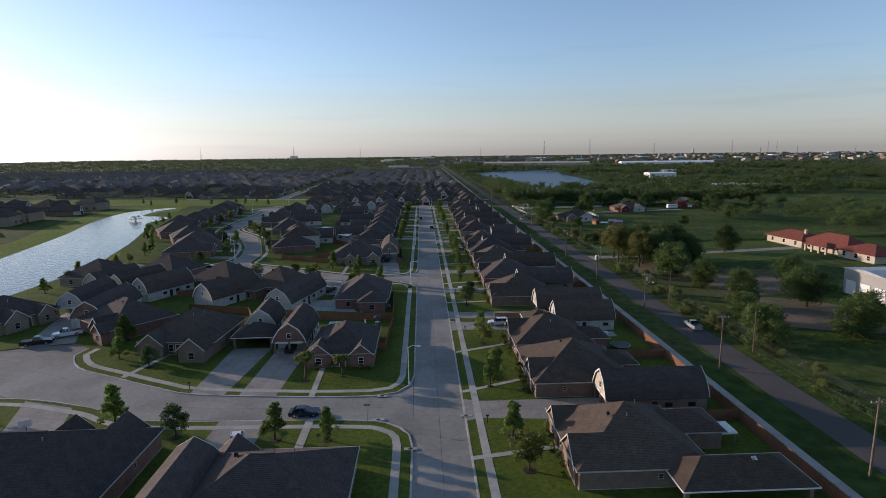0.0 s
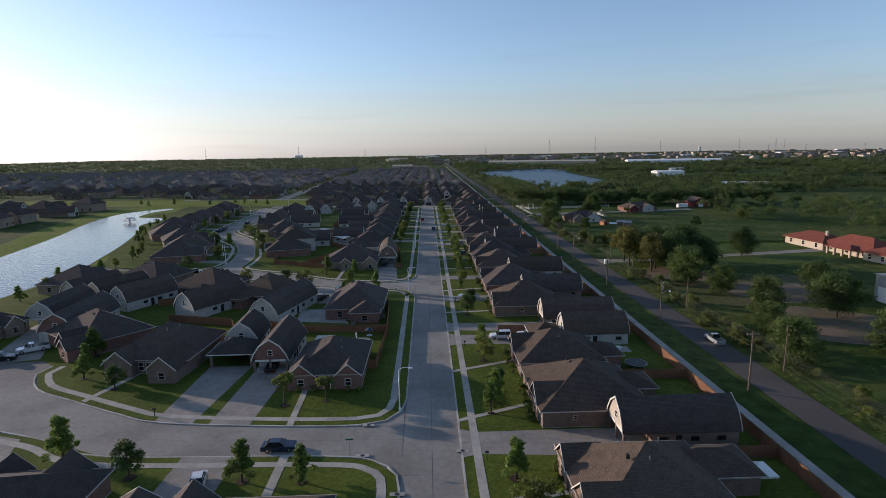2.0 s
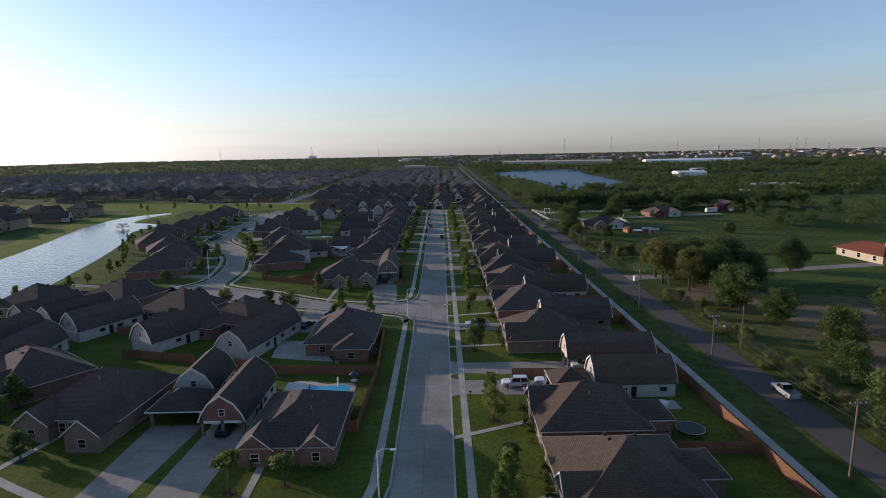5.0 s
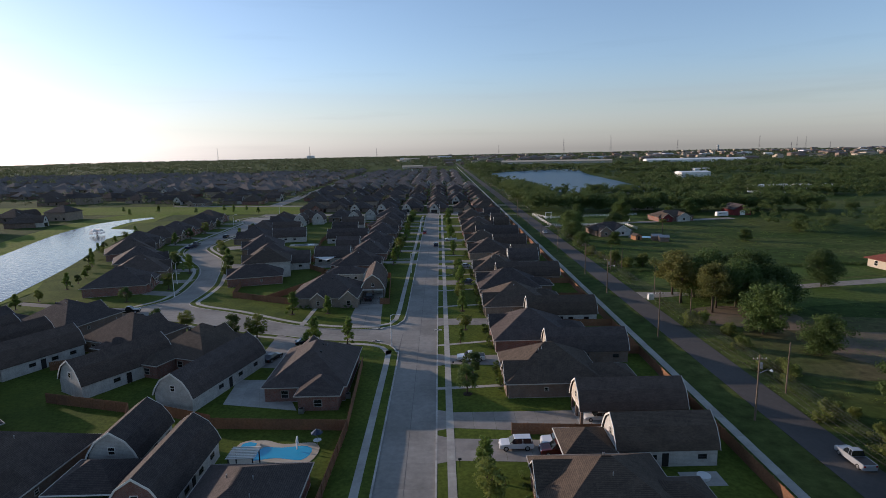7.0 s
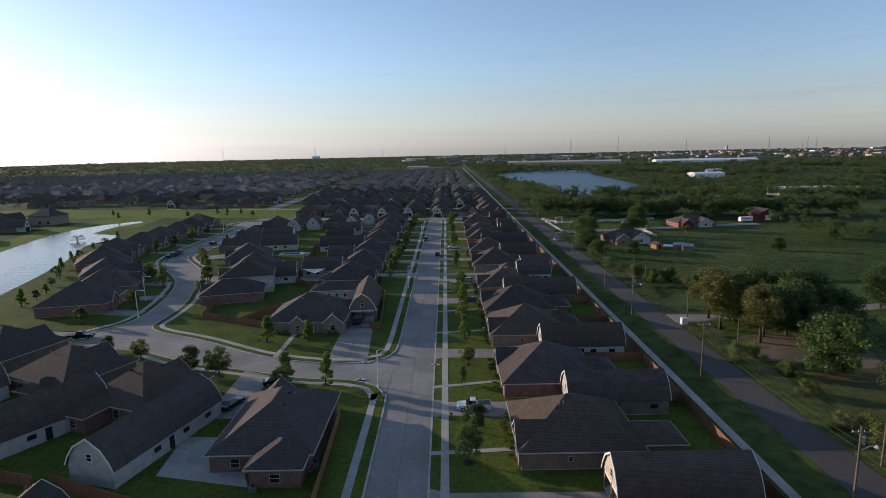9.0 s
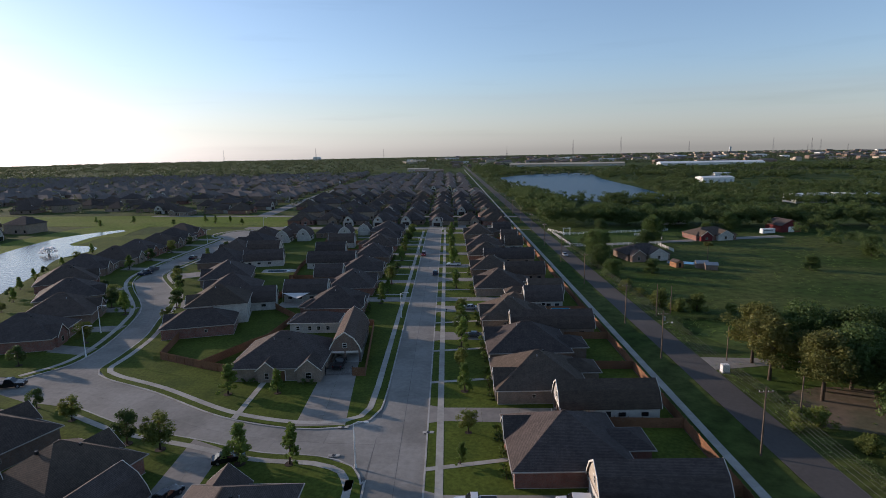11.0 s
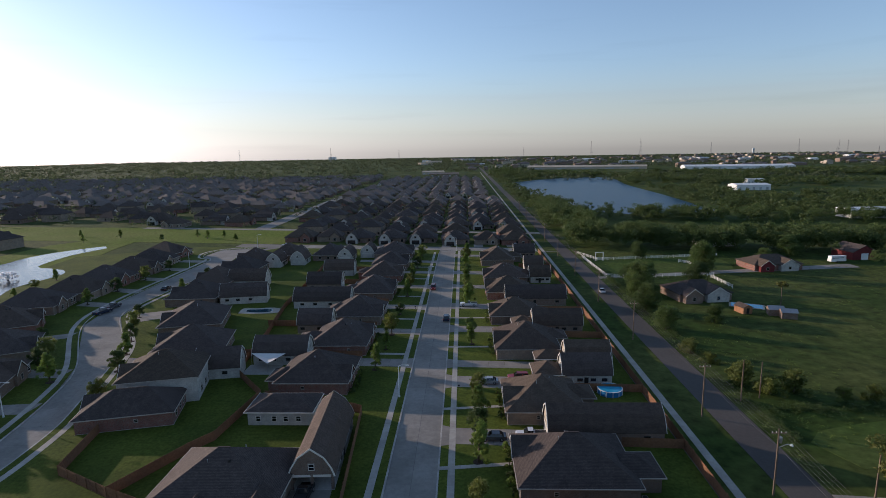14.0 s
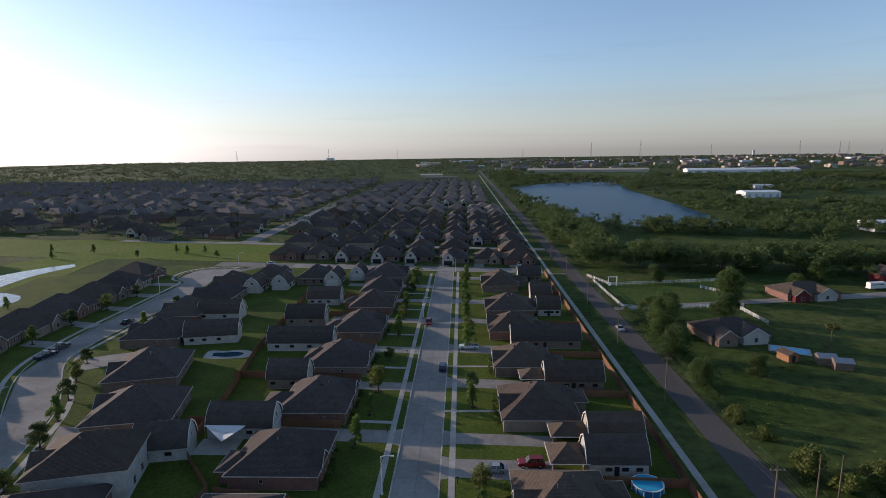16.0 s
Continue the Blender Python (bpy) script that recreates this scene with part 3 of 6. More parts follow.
def gambrel(cx, cy, length, width, rot, front_mat, side_mat, seed, door="garage", h=3.9, eave=2.7, roof=0, label="", open_len=0.0):
    """A barn-roofed garage; its ridge runs along local y, the front gable towards -y."""
    ob = thing("garage", label or "detached garage with a barn-shaped shingle roof", "garage", pose(cx, cy, 0, 0, 0, rot), "barn-roofed garages")
    a, b = -length / 2, length / 2
    hw = width / 2
    rm = SHINGLE[roof]
    part("wall", Shape().box(-hw, hw, a + open_len, b, 0, eave), side_mat, ob)
    part("foundation", Shape().box(-hw - 0.05, hw + 0.05, a - 0.05, b + 0.05, 0, 0.2), KERB, ob)
    prof = gambrel_profile(0, hw, eave, h)
    part("gable_front", Shape().extrude(prof, "y", a, a + 0.18), front_mat, ob)
    part("gable_back", Shape().extrude(prof, "y", b - 0.18, b), side_mat, ob)
    outer = gambrel_profile(0, hw + 0.32, eave - 0.12, h + 0.22)
    inner = gambrel_profile(0, hw + 0.26, eave - 0.2, h + 0.1)
    part("roof", Shape().extrude(outer + inner[::-1], "y", a - 0.22, b + 0.22), rm, ob)
    rim = gambrel_profile(0, hw + 0.36, eave - 0.14, h + 0.27)
    rim_in = gambrel_profile(0, hw + 0.12, eave - 0.14, h - 0.02)
    for y in (a - 0.3, b + 0.22):
        part("barge_board", Shape().extrude(rim + rim_in[::-1], "y", y, y + 0.08), TRIM, ob)
    window(ob, 0, a, eave + 0.7, 0.95, 1.1, "s")
    window(ob, 0, b, eave + 0.7, 0.95, 1.1, "n")
    if door == "garage":
        dr = part("garage_door", Shape().box(-2.3, 2.3, a - 0.06, a, 0.1, 2.25), GARAGE, ob)
        for k in range(4):
            part("panel", Shape().box(-2.22, 2.22, a - 0.085, a - 0.06, 0.16 + k * 0.53, 0.62 + k * 0.53), GARAGE, dr)
        part("lintel", Shape().box(-2.6, 2.6, a - 0.12, a, 2.3, 2.55), TRIM, ob)
        part("gable_skirt", Shape().box(-hw, hw, a + 0.002, a + 0.2, 0, eave), front_mat, ob)
    elif door == "open":
        for x in (-hw + 0.22, 0, hw - 0.22):
            part("post", Shape().box(x - 0.2, x + 0.2, a, a + 0.4, 0, eave), BRICK[1], ob)
        part("lintel", Shape().box(-hw, hw, a, a + 0.3, eave - 0.4, eave), TRIM, ob)
        part("ceiling_board", Shape().box(-hw, hw, a + 0.3, a + open_len, eave - 0.1, eave - 0.04), TRIM, ob)
    for u in (0.35, 0.62, 0.85):
        if u != 0.62 or seed % 2:
            window(ob, hw, a + u * length, 1.2, 1.2, 0.7, "e", BLACKMETAL)
            window(ob, -hw, a + u * length, 1.2, 1.2, 0.7, "w", BLACKMETAL)
    part("side_door", Shape().box(hw, hw + 0.05, a + 0.48 * length - 0.45, a + 0.48 * length + 0.45, 0.1, 2.1), DARK, ob)
    return ob


def carport(x0, x1, y0, y1, h=1.9, roof=0, brick=1, label="open carport with a hipped shingle roof on brick posts"):
    ob = thing("carport", label, "carport", pose((x0 + x1) / 2, (y0 + y1) / 2, 0), "carports")
    w, d = (x1 - x0) / 2, (y1 - y0) / 2
    part("roof", Shape().hip(-w, w, -d, d, 2.75, h, 0.4), SHINGLE[roof], ob)
    part("fascia", fascia(Shape(), -w, w, -d, d, 2.75, 0.4), TRIM, ob)
    for sx_ in (-1, 1):
        for sy_ in (-1, 1):
            px, py = sx_ * (w - 0.25), sy_ * (d - 0.25)
            part("post", Shape().box(px - 0.25, px + 0.25, py - 0.25, py + 0.25, 0, 2.6), BRICK[brick], ob)
    return ob


# east side of the street: houses face west
def east_house(y0, y1, x1, seed, **kw):
    return house(16.6, x1, y0, y1, "w", seed, **kw)


E1 = "brick house with brown hipped roof and a gabled front wing"
east_house(52.2, 68.5, 33, 1, h=4.9, brick=1, roof=2, wings=((0.76, 6.2, 0.3), (0.2, 5.0, 0.3)), rear=(0.28, 6.5, 6.0), label=E1)
east_house(78.6, 95.6, 33, 2, h=4.7, brick=1, roof=2, wings=((0.72, 6.0, 0.3),), rear=(0.4, 6, 3.5), label=E1)
east_house(97.8, 112, 32, 3, h=4.2, brick=0, roof=2, wings=((0.35, 6.0, 0.3),), rear=(0.6, 6, 4), label=E1)
east_house(135.4, 150.2, 33, 4, h=4.7, brick=1, roof=2, wings=((0.75, 6.2, 0.3),), rear=(0.7, 6, 6), label=E1)
east_house(157.5, 173.5, 33, 5, h=4.7, brick=0, roof=1, wings=((0.3, 5.5, 0.3),), rear=(0.5, 6, 4), label=E1)
east_house(183.0, 198.6, 33, 6, h=4.7, brick=2, roof=2, wings=((0.72, 6.0, 0.3),), rear=(0.3, 6, 4), label=E1)
east_house(201.8, 217, 34, 7, h=4.6, brick=1, roof=1, wings=((0.3, 5.6, 0.3),), rear=(0.6, 6.5, 4), label=E1)
east_house(225.5, 240.4, 31, 8, h=4.4, brick=2, roof=2, wings=((0.6, 5.6, 0.3),), rear=(0.4, 6, 3), label=E1)
east_house(259.2, 275.6, 32, 9, h=4.7, brick=2, roof=0, wings=((0.6, 6.0, 0.3),), rear=(0.3, 6, 3), label=E1)
east_house(287.5, 301, 31, 10, h=4.2, brick=1, roof=2, wings=((0.6, 5.4, 0.3),), rear=(0.6, 5, 3), label=E1)
east_house(316.0, 330, 32, 11, h=4.4, brick=0, roof=2, wings=((0.35, 5.4, 0.3),), rear=(0.6, 6, 3), label=E1)
east_house(338.8, 354, 33, 12, h=4.5, brick=1, roof=0, wings=((0.6, 5.6, 0.3),), rear=(0.5, 6, 3), label=E1)
east_house(374.6, 394, 31, 13, h=4.6, brick=1, roof=2, wings=((0.65, 6, 0.3),), rear=(0.4, 6, 4), label=E1)


def east_garage(x0, x1, yc, white, seed, width=6.4, **kw):
    return gambrel((x0 + x1) / 2, yc, x1 - x0, width, -90, SIDING if white else TAN_SIDING, SIDING if white else BRICK[1], seed, roof=seed % 3,
                   label="barn-roofed garage with white siding" if white else "barn-roofed garage of brick with a pale gable", **kw)


east_garage(26.5, 42.8, 75.4, False, 1, door="open", open_len=4)
east_garage(28.7, 42.3, 117.6, True, 2)
east_garage(26.7, 43.3, 129.3, False, 3, door="open", open_len=5)
east_garage(26.5, 42.6, 154.4, False, 4)
east_garage(26.6, 43.4, 179.6, True, 5, door="open", open_len=5)
east_garage(23.3, 43.4, 222.0, False, 6)
east_garage(30.2, 40.9, 247.2, True, 7)
east_garage(32.6, 43.0, 256.2, False, 8)
east_garage(28.2, 42.0, 283.2, False, 9)
east_garage(22.6, 42.6, 312.2, False, 10)
east_garage(34.5, 42.5, 345.5, True, 11)
east_garage(34.7, 42.5, 366.3, False, 12)
east_garage(33.0, 43.0, 398.3, False, 13)
carport(21.5, 28.0, 112.9, 119.6, 2.0, 2)
carport(24.0, 30.0, 243.6, 250.2, 2.0, 2)
carport(25.6, 32.3, 253.2, 258.0, 1.6, 2)
carport(27.8, 43.2, 48.0, 54.8, 2.2, 2)
carport(22.5, 28.0, 280.5, 285.8, 1.7, 2)

# corner lots west of the street
house(-24.2, -12.0, 92.4, 108.5, "s", 21, h=3.5, brick=0, roof=1, wings=((0.16, 4.6, 0.5), (0.82, 4.2, 0.4)), label="red-brick corner house with two small front gables")
gambrel(-29.4, 107.2, 15.4, 6.4, 0, BRICK[0], SIDING, 31, "open", roof=1, open_len=3.5, label="red-brick barn-roofed garage with white siding at its side")
gambrel(-38.0, 114.5, 10.0, 6.4, 2, SIDING, SIDING, 32, "garage", roof=1, label="barn-roofed garage with white siding behind a carport")
carport(-41.6, -33.6, 102.4, 109.3, 2.2, 1)
house(-58.5, -43.6, 99.2, 115.2, "s", 22, h=4.6, brick=1, roof=0, wings=((0.83, 5.0, 4.3), (0.2, 5.0, 1.8)), label="brown-brick house with steep roof and front gables beside a lit lawn", rot=-4)
house(-78, -62, 110, 124, "s", 23, h=4.4, brick=0, roof=1, wings=((0.72, 5.2, 1.4), (0.9, 3.8, 2.4)), label="red-brick house with steep gables on the turning circle", rot=-38)
gambrel(-79.0, 126, 19, 7.2, 2, BRICK[0], SIDING, 33, "garage", roof=1, label="brick-fronted barn-roofed garage with white side")
gambrel(-88.3, 135, 17.5, 6.6, 2, SIDING, SIDING, 34, "open", roof=1, open_len=4, label="white barn-roofed garage with an open bay")
gambrel(-75.5, 149, 15, 6.4, -28, SIDING, SIDING, 35, "garage", roof=0, label="white barn-roofed garage beside a dark roof")
gambrel(-84.5, 154, 15, 6.4, -24, TAN_SIDING, SIDING, 36, "garage", roof=0)
gambrel(-92.5, 156, 15, 6.0, -20, TAN_SIDING, SIDING, 37, "garage", roof=0)
gambrel(-55.3, 142.5, 17, 7.2, -31, SIDING, SIDING, 38, "none", roof=0, label="white-sided barn-roofed garage standing on a lawn")
gambrel(-36.4, 139.8, 21, 7.2, -15, SIDING, SIDING, 39, "none", roof=1, label="long white-sided barn-roofed garage with small windows")
house(-25.2, -11.6, 133.2, 151.6, "n", 24, h=4.3, brick=0, roof=1, wings=((0.7, 5.4, 1.2),), rear=(0.28, 6.6, 3.6), label="brick corner house with a paved terrace behind")
house(-50.5, -37.5, 146.5, 160.5, "n", 25, h=4.6, brick=0, roof=2, wings=((0.6, 5.0, 1.0),), rear=(0.72, 5.0, 4.5), label="brick house with steep brown roof", rot=-20)
house(-70, -55, 155, 169, "n", 26, h=4.5, brick=1, roof=0, wings=((0.6, 5.0, 1.0),), rear=(0.3, 5.0, 3.0), rot=-22)
house(-92, -76, 166, 181, "n", 27, h=4.6, brick=1, roof=1, wings=((0.5, 5.0, 1.0),), rot=-18)
house(-110, -95, 160, 175, "n", 28, h=4.6, brick=2, roof=1, wings=((0.5, 5.0, 1.0),), rot=-10)
house(-106, -92, 112, 127, "e", 29, h=4.2, brick=2, roof=1, wings=((0.3, 5.0, 1.0), (0.75, 4, 1.2)), rot=-20, label="pale brick house with small dormers by the pond")
# south of the first side street
house(-30, -11.2, 41, 57, "n", 30, h=4.2, brick=1, roof=1, wings=((0.8, 5.0, 0.5),), rot=0)
gambrel(-30.0, 47, 13, 7.4, 0, BRICK[0], BRICK[0], 40, "none", roof=1, h=3.9)
house(-62, -38.3, 45, 62.5, "n", 31, h=4.6, brick=0, roof=1, wings=((0.2, 5.0, 1.0), (0.5, 4, 1.2)))
house(-96, -78, 52, 68, "n", 32, h=4.4, brick=0, roof=1, wings=((0.3, 5.0, 1.0),))

# middle block
house(-36.0, -17.9, 192.2, 208.5, "s", 41, h=5.0, brick=2, roof=1, wings=((0.42, 3.6, 0.8), (0.88, 4.6, 0.9)), label="brick house with a long dark hipped roof behind a lawn")
gambrel(-15.3, 212.5, 20.0, 6.6, 3, BRICK[1], SIDING, 42, "open", roof=0, open_len=5, h=4.3, label="brick-fronted barn-roofed garage with long roof behind a gate")
WH = "low white-sided back building under a shallow roof"
ob = thing("house", WH, "house", pose(-26.3, 226.2, 0), "houses along the street")
part("wall", Shape().box(-6, 6, -3.8, 3.8, 0, 2.85), SIDING, ob)
part("roof", Shape().hip(-6, 6, -3.8, 3.8, 2.9, 1.9), SHINGLE[1], ob)
part("fascia", fascia(Shape(), -6, 6, -3.8, 3.8, 2.9), TRIM, ob)
for wx in (-4, -1, 1.2, 3.6):
    window(ob, wx, -3.8, 0.9, 1.0, 1.1, "s")


def west_house(y0, y1, x0, seed, **kw):
    return house(x0, -16.4, y0, y1, "e", seed, **kw)


M = "brick house with dark hipped roof facing the street"
west_house(236.0, 250.5, -31.5, 51, h=4.7, brick=0, roof=1, wings=((0.3, 5.2, 0.3),), rear=(0.3, 6, 2), label=M)
west_house(259.0, 275.0, -30.5, 52, h=4.5, brick=0, roof=1, wings=((0.7, 5.2, 0.3),), rear=(0.4, 6, 4), label=M)
west_house(284.0, 299.5, -31, 53, h=4.6, brick=2, roof=1, wings=((0.3, 5.6, 0.3),), rear=(0.6, 6, 2), label=M)
west_house(311.5, 328.0, -31, 54, h=4.6, brick=1, roof=1, wings=((0.6, 5.6, 0.3),), rear=(0.4, 6, 3), label=M)
west_house(338.5, 354.0, -31, 55, h=4.6, brick=0, roof=0, wings=((0.4, 5.6, 0.3),), rear=(0.6, 6, 3), label=M)
west_house(361.0, 376.0, -31, 56, h=4.6, brick=1, roof=1, wings=((0.6, 5.6, 0.3),), label=M)
west_house(386.0, 404.0, -34, 57, h=4.8, brick=1, roof=1, wings=((0.6, 5.6, 0.3),), label=M)
gambrel(-35.8, 255.2, 13.0, 6.2, 90, SIDING, SIDING, 61, "garage", roof=1, label="white-sided barn-roofed garage with a sail awning")
gambrel(-33.8, 279.0, 9.5, 6.2, 90, TAN_SIDING, BRICK[2], 62, "garage", roof=1)
gambrel(-38.0, 304.2, 18.5, 6.2, 90, SIDING, SIDING, 63, "garage", roof=1, label="long white-sided barn-roofed garage")
gambrel(-43.0, 327.4, 12.6, 6.2, 90, TAN_SIDING, BRICK[2], 64, "garage", roof=1)
gambrel(-42.8, 351.8, 12.0, 6.2, 90, SIDING, SIDING, 65, "garage", roof=0)
gambrel(-38.0, 394.0, 10.0, 6.4, 0, SIDING, SIDING, 66, "garage", roof=0)
gambrel(-46.5, 384.0, 12.0, 6.4, 0, SIDING, SIDING, 67, "garage", roof=1)
house(-62, -49, 380, 395, "n", 68, h=4.6, brick=1, roof=1)
house(-82, -68, 378, 393, "n", 69, h=4.8, brick=1, roof=0)
gambrel(-66.0, 374, 10.0, 6.4, 0, SIDING, SIDING, 68, "none", roof=0)
gambrel(-75.0, 368, 10.0, 6.4, 0, SIDING, SIDING, 69, "none", roof=0)

# houses on the curving street, east side
house(-63.5, -47.0, 218.6, 229.0, "w", 71, h=3.2, brick=0, roof=1, wings=((0.3, 4.0, 0.5),), label="brick house with low dark roof on the bend", rot=14)
ob = house(-62.5, -47.5, 229.5, 243.0, "w", 72, h=4.0, brick=3, roof=2, wings=((0.6, 4.6, 0.4),), eave=5.4, label="two-storey house with white siding and brown roof", rot=14)
gambrel(-47.5, 246.0, 9.5, 6.0, 100, SIDING, SIDING, 70, "none", roof=1)
house(-68.5, -52.0, 251.5, 267.0, "w", 73, h=4.7, brick=1, roof=1, wings=((0.35, 5.0, 0.4),), rot=12)
house(-78.0, -62.0, 272.0, 290.0, "w", 74, h=4.7, brick=1, roof=1, wings=((0.6, 5.0, 0.4),), rot=14)
gambrel(-66.0, 308.0, 15.0, 6.4, 100, SIDING, SIDING, 71, "none", roof=1, label="white-sided barn-roofed garage beside a pool")
house(-90.0, -74.0, 300.0, 316.0, "w", 75, h=4.7, brick=1, roof=1, wings=((0.5, 5.0, 0.4),), rot=4)
gambrel(-73.0, 330.5, 14.0, 6.4, 90, SIDING, SIDING, 72, "none", roof=0)
house(-92.0, -78.0, 322.0, 338.0, "w", 76, h=4.7, brick=0, roof=0, wings=((0.5, 5.0, 0.4),))
house(-92.0, -76.0, 344.0, 360.0, "w", 77, h=4.7, brick=1, roof=1, wings=((0.5, 5.0, 0.4),))
house(-93.0, -78.0, 364.0, 378.0, "w", 78, h=4.7, brick=1, roof=0, wings=((0.5, 5.0, 0.4),))
# west side, by the pond
for i, (hx, hy, hr) in enumerate(((-93, 214, 12), (-97, 234, 18), (-107, 253, 28), (-121, 272, 30), (-128, 293, 12), (-127, 311, 4), (-128, 329, 0), (-128, 347, 0), (-130, 365, 0), (-134, 384, -10))):
    house(hx - 8.5, hx + 8.5, hy - 7.5, hy + 7.5, "e", 80 + i, h=4.7, brick=i % 3, roof=(i + 1) % 2, wings=((0.3 + 0.3 * (i % 2), 5.0, 0.6),), rot=hr, label="brown-roofed brick house with its back to the pond")


# ---------------------------------------------------------------- trees
def leaf_cloud(rng, centres, radii, per, size):
    """Many small leaves round each of the clump centres, as one mesh's vertices and faces."""
    total = len(centres) * per
    c = np.repeat(np.asarray(centres, float), per, axis=0)
    r = np.repeat(np.asarray(radii, float), per)
    d = rng.normal(size=(total, 3))
    d /= np.linalg.norm(d, axis=1)[:, None]
    p = c + d * (r * rng.random(total) ** 0.45)[:, None] * np.array([1, 1, 0.8])
    a = rng.normal(size=(total, 3))
    a[:, 2] *= 0.6
    a /= np.linalg.norm(a, axis=1)[:, None]
    b = np.cross(a, d + 0.3 * rng.normal(size=(total, 3)))
    b /= np.linalg.norm(b, axis=1)[:, None] + 1e-9
    s = (size * (0.6 + 0.8 * rng.random(total)))[:, None]
    quad = np.stack([p - a * s, p + b * s * 0.55, p + a * s, p - b * s * 0.55], axis=1)
    return quad.reshape(-1, 3), np.arange(total * 4).reshape(-1, 4)


def leaf_mesh(name, verts, faces, mat):
    me = bpy.data.meshes.new(name)
    me.from_pydata(verts.tolist(), [], faces.tolist())
    me.materials.append(mat)
    return me


def make_tree(seed, height, spread, clumps, per, leaf, mat, form="round", bare=0.3, mulch=True, label="", name="tree"):
    """A tapered trunk with limbs, and a crown of leaf clumps at the ends of the limbs."""
    rng = np.random.default_rng(seed)
    ob = thing(name, label, "tree")
    trunk = Shape()
    r0 = 0.028 * height + 0.03
    lean = rng.normal(size=2) * 0.03 * height
    top = np.array([lean[0], lean[1], height * 0.82])
    trunk.tube([(0, 0, -0.1), (lean[0] * 0.4, lean[1] * 0.4, height * 0.4), tuple(top)], [r0, r0 * 0.65, r0 * 0.15], 7)
    centres, radii = [], []
    for i in range(clumps):
        u = rng.random()
        z = height * (bare + (1 - bare) * u)
        if form == "cone":
            reach = spread * (1.05 - 0.85 * u)
        elif form == "palm":
            reach, z = spread * (0.4 + 0.6 * rng.random()), height * (0.86 + 0.16 * rng.random())
        else:
            reach = spread * math.sqrt(max(0.05, 1 - ((u - 0.42) / 0.62) ** 2))
        ang = rng.random() * 6.283
        rr = reach * rng.random() ** 0.5
        wob = 1 + 0.28 * math.sin(ang * 2 + seed) + 0.15 * math.sin(ang * 5 + 2 * seed)
        c = np.array([rr * wob * math.cos(ang) + lean[0] * u, rr * wob * math.sin(ang) + lean[1] * u, z])
        centres.append(c)
        radii.append(spread * (0.30 + 0.20 * rng.random()) * (0.85 if form == "cone" else 1))
        if i % 3 == 0:
            s = max(0.15, min(0.75, u * 0.7))
            root = np.array([lean[0] * s, lean[1] * s, height * (bare * 0.8 + (0.8 - bare * 0.8) * s)])
            mid = (root + c) / 2 + np.array([0, 0, -0.04 * height])
            trunk.tube([tuple(root), tuple(mid), tuple(c)], [r0 * 0.38, r0 * 0.24, r0 * 0.08], 5)
    part("trunk", trunk, BARK, ob, smooth=True)
    v, f = leaf_cloud(rng, centres, radii, per, leaf)
    part("crown", leaf_mesh("crown", v, f, mat), mat, ob)
    if mulch:
        ring = [(0.75 * math.cos(t) * (1 + 0.1 * math.sin(3 * t)), 0.75 * math.sin(t)) for t in np.linspace(0, 6.283, 17)[:-1]]
        part("mulch_ring", Shape().prism(ring, 0, 0.06), MULCH, ob)
    return ob


STREET_TREES = [
    make_tree(11, 5.4, 1.7, 40, 80, 0.17, LEAF[0], "cone", 0.22, label="young street tree with a narrow leafy crown in a mulch ring"),
    make_tree(12, 5.0, 1.8, 36, 80, 0.17, LEAF[1], "round", 0.34, label="young street tree with light green crown in a mulch ring"),
    make_tree(13, 5.9, 1.6, 42, 80, 0.17, LEAF[0], "cone", 0.18, label="slender young street tree on a lawn"),
    make_tree(14, 4.3, 1.7, 32, 80, 0.16, LEAF[2], "round", 0.36, label="small dark round street tree in a mulch ring"),
]
SHRUBS = [make_tree(21, 0.9, 0.6, 8, 60, 0.08, LEAF[2], "round", 0.05, False, "clipped dark evergreen shrub by a house wall", "shrub"),
          make_tree(22, 1.3, 0.7, 9, 60, 0.09, LEAF[0], "round", 0.05, False, "green shrub by a house wall", "shrub")]
OAKS = [
    make_tree(31, 12.5, 6.2, 70, 190, 0.28, LEAF[2], "round", 0.22, False, "large dark spreading tree at the edge of a field"),
    make_tree(32, 10.5, 4.8, 60, 190, 0.25, LEAF[4], "round", 0.16, False, "broad green field tree with an uneven crown"),
    make_tree(33, 13.0, 4.6, 56, 150, 0.26, LEAF[3], "round", 0.4, False, "tall thin-crowned tree with yellowing leaves"),
    make_tree(34, 8.0, 4.0, 50, 170, 0.21, LEAF[4], "round", 0.10, False, "bushy olive-green tree by the road"),
]
SCRUB = make_tree(41, 3.4, 2.2, 24, 90, 0.2, LEAF[1], "round", 0.03, False, "wild green bush in rough grass", "bush")
PALM = make_tree(42, 4.4, 1.7, 16, 60, 0.26, LEAF[1], "palm", 0.8, True, "small palm with drooping pale fronds on a front lawn", "palm_tree")
for ob in STREET_TREES + SHRUBS + OAKS + [SCRUB, PALM]:
    ob["group"] = {"shrub": "shrubs", "bush": "field bushes", "palm_tree": "palms"}.get(ob["category"], "trees")
used = set()


def plant(ob, x, y, size=1.0, turn=None, z=0.13):
    """Puts a tree down; the first call takes the tree itself, later ones a copy."""
    rnd = random.Random(int(x * 31 + y * 17))
    m = pose(x, y, z, 0, 0, rnd.uniform(0, 360) if turn is None else turn)
    if ob.name in used:
        t = copy_thing(ob, m)
    else:
        used.add(ob.name)
        ob.matrix_world = m
        t = ob
    s = size * rnd.uniform(0.92, 1.08)
    t.scale = (s, s, s * rnd.uniform(0.94, 1.08))
    return t


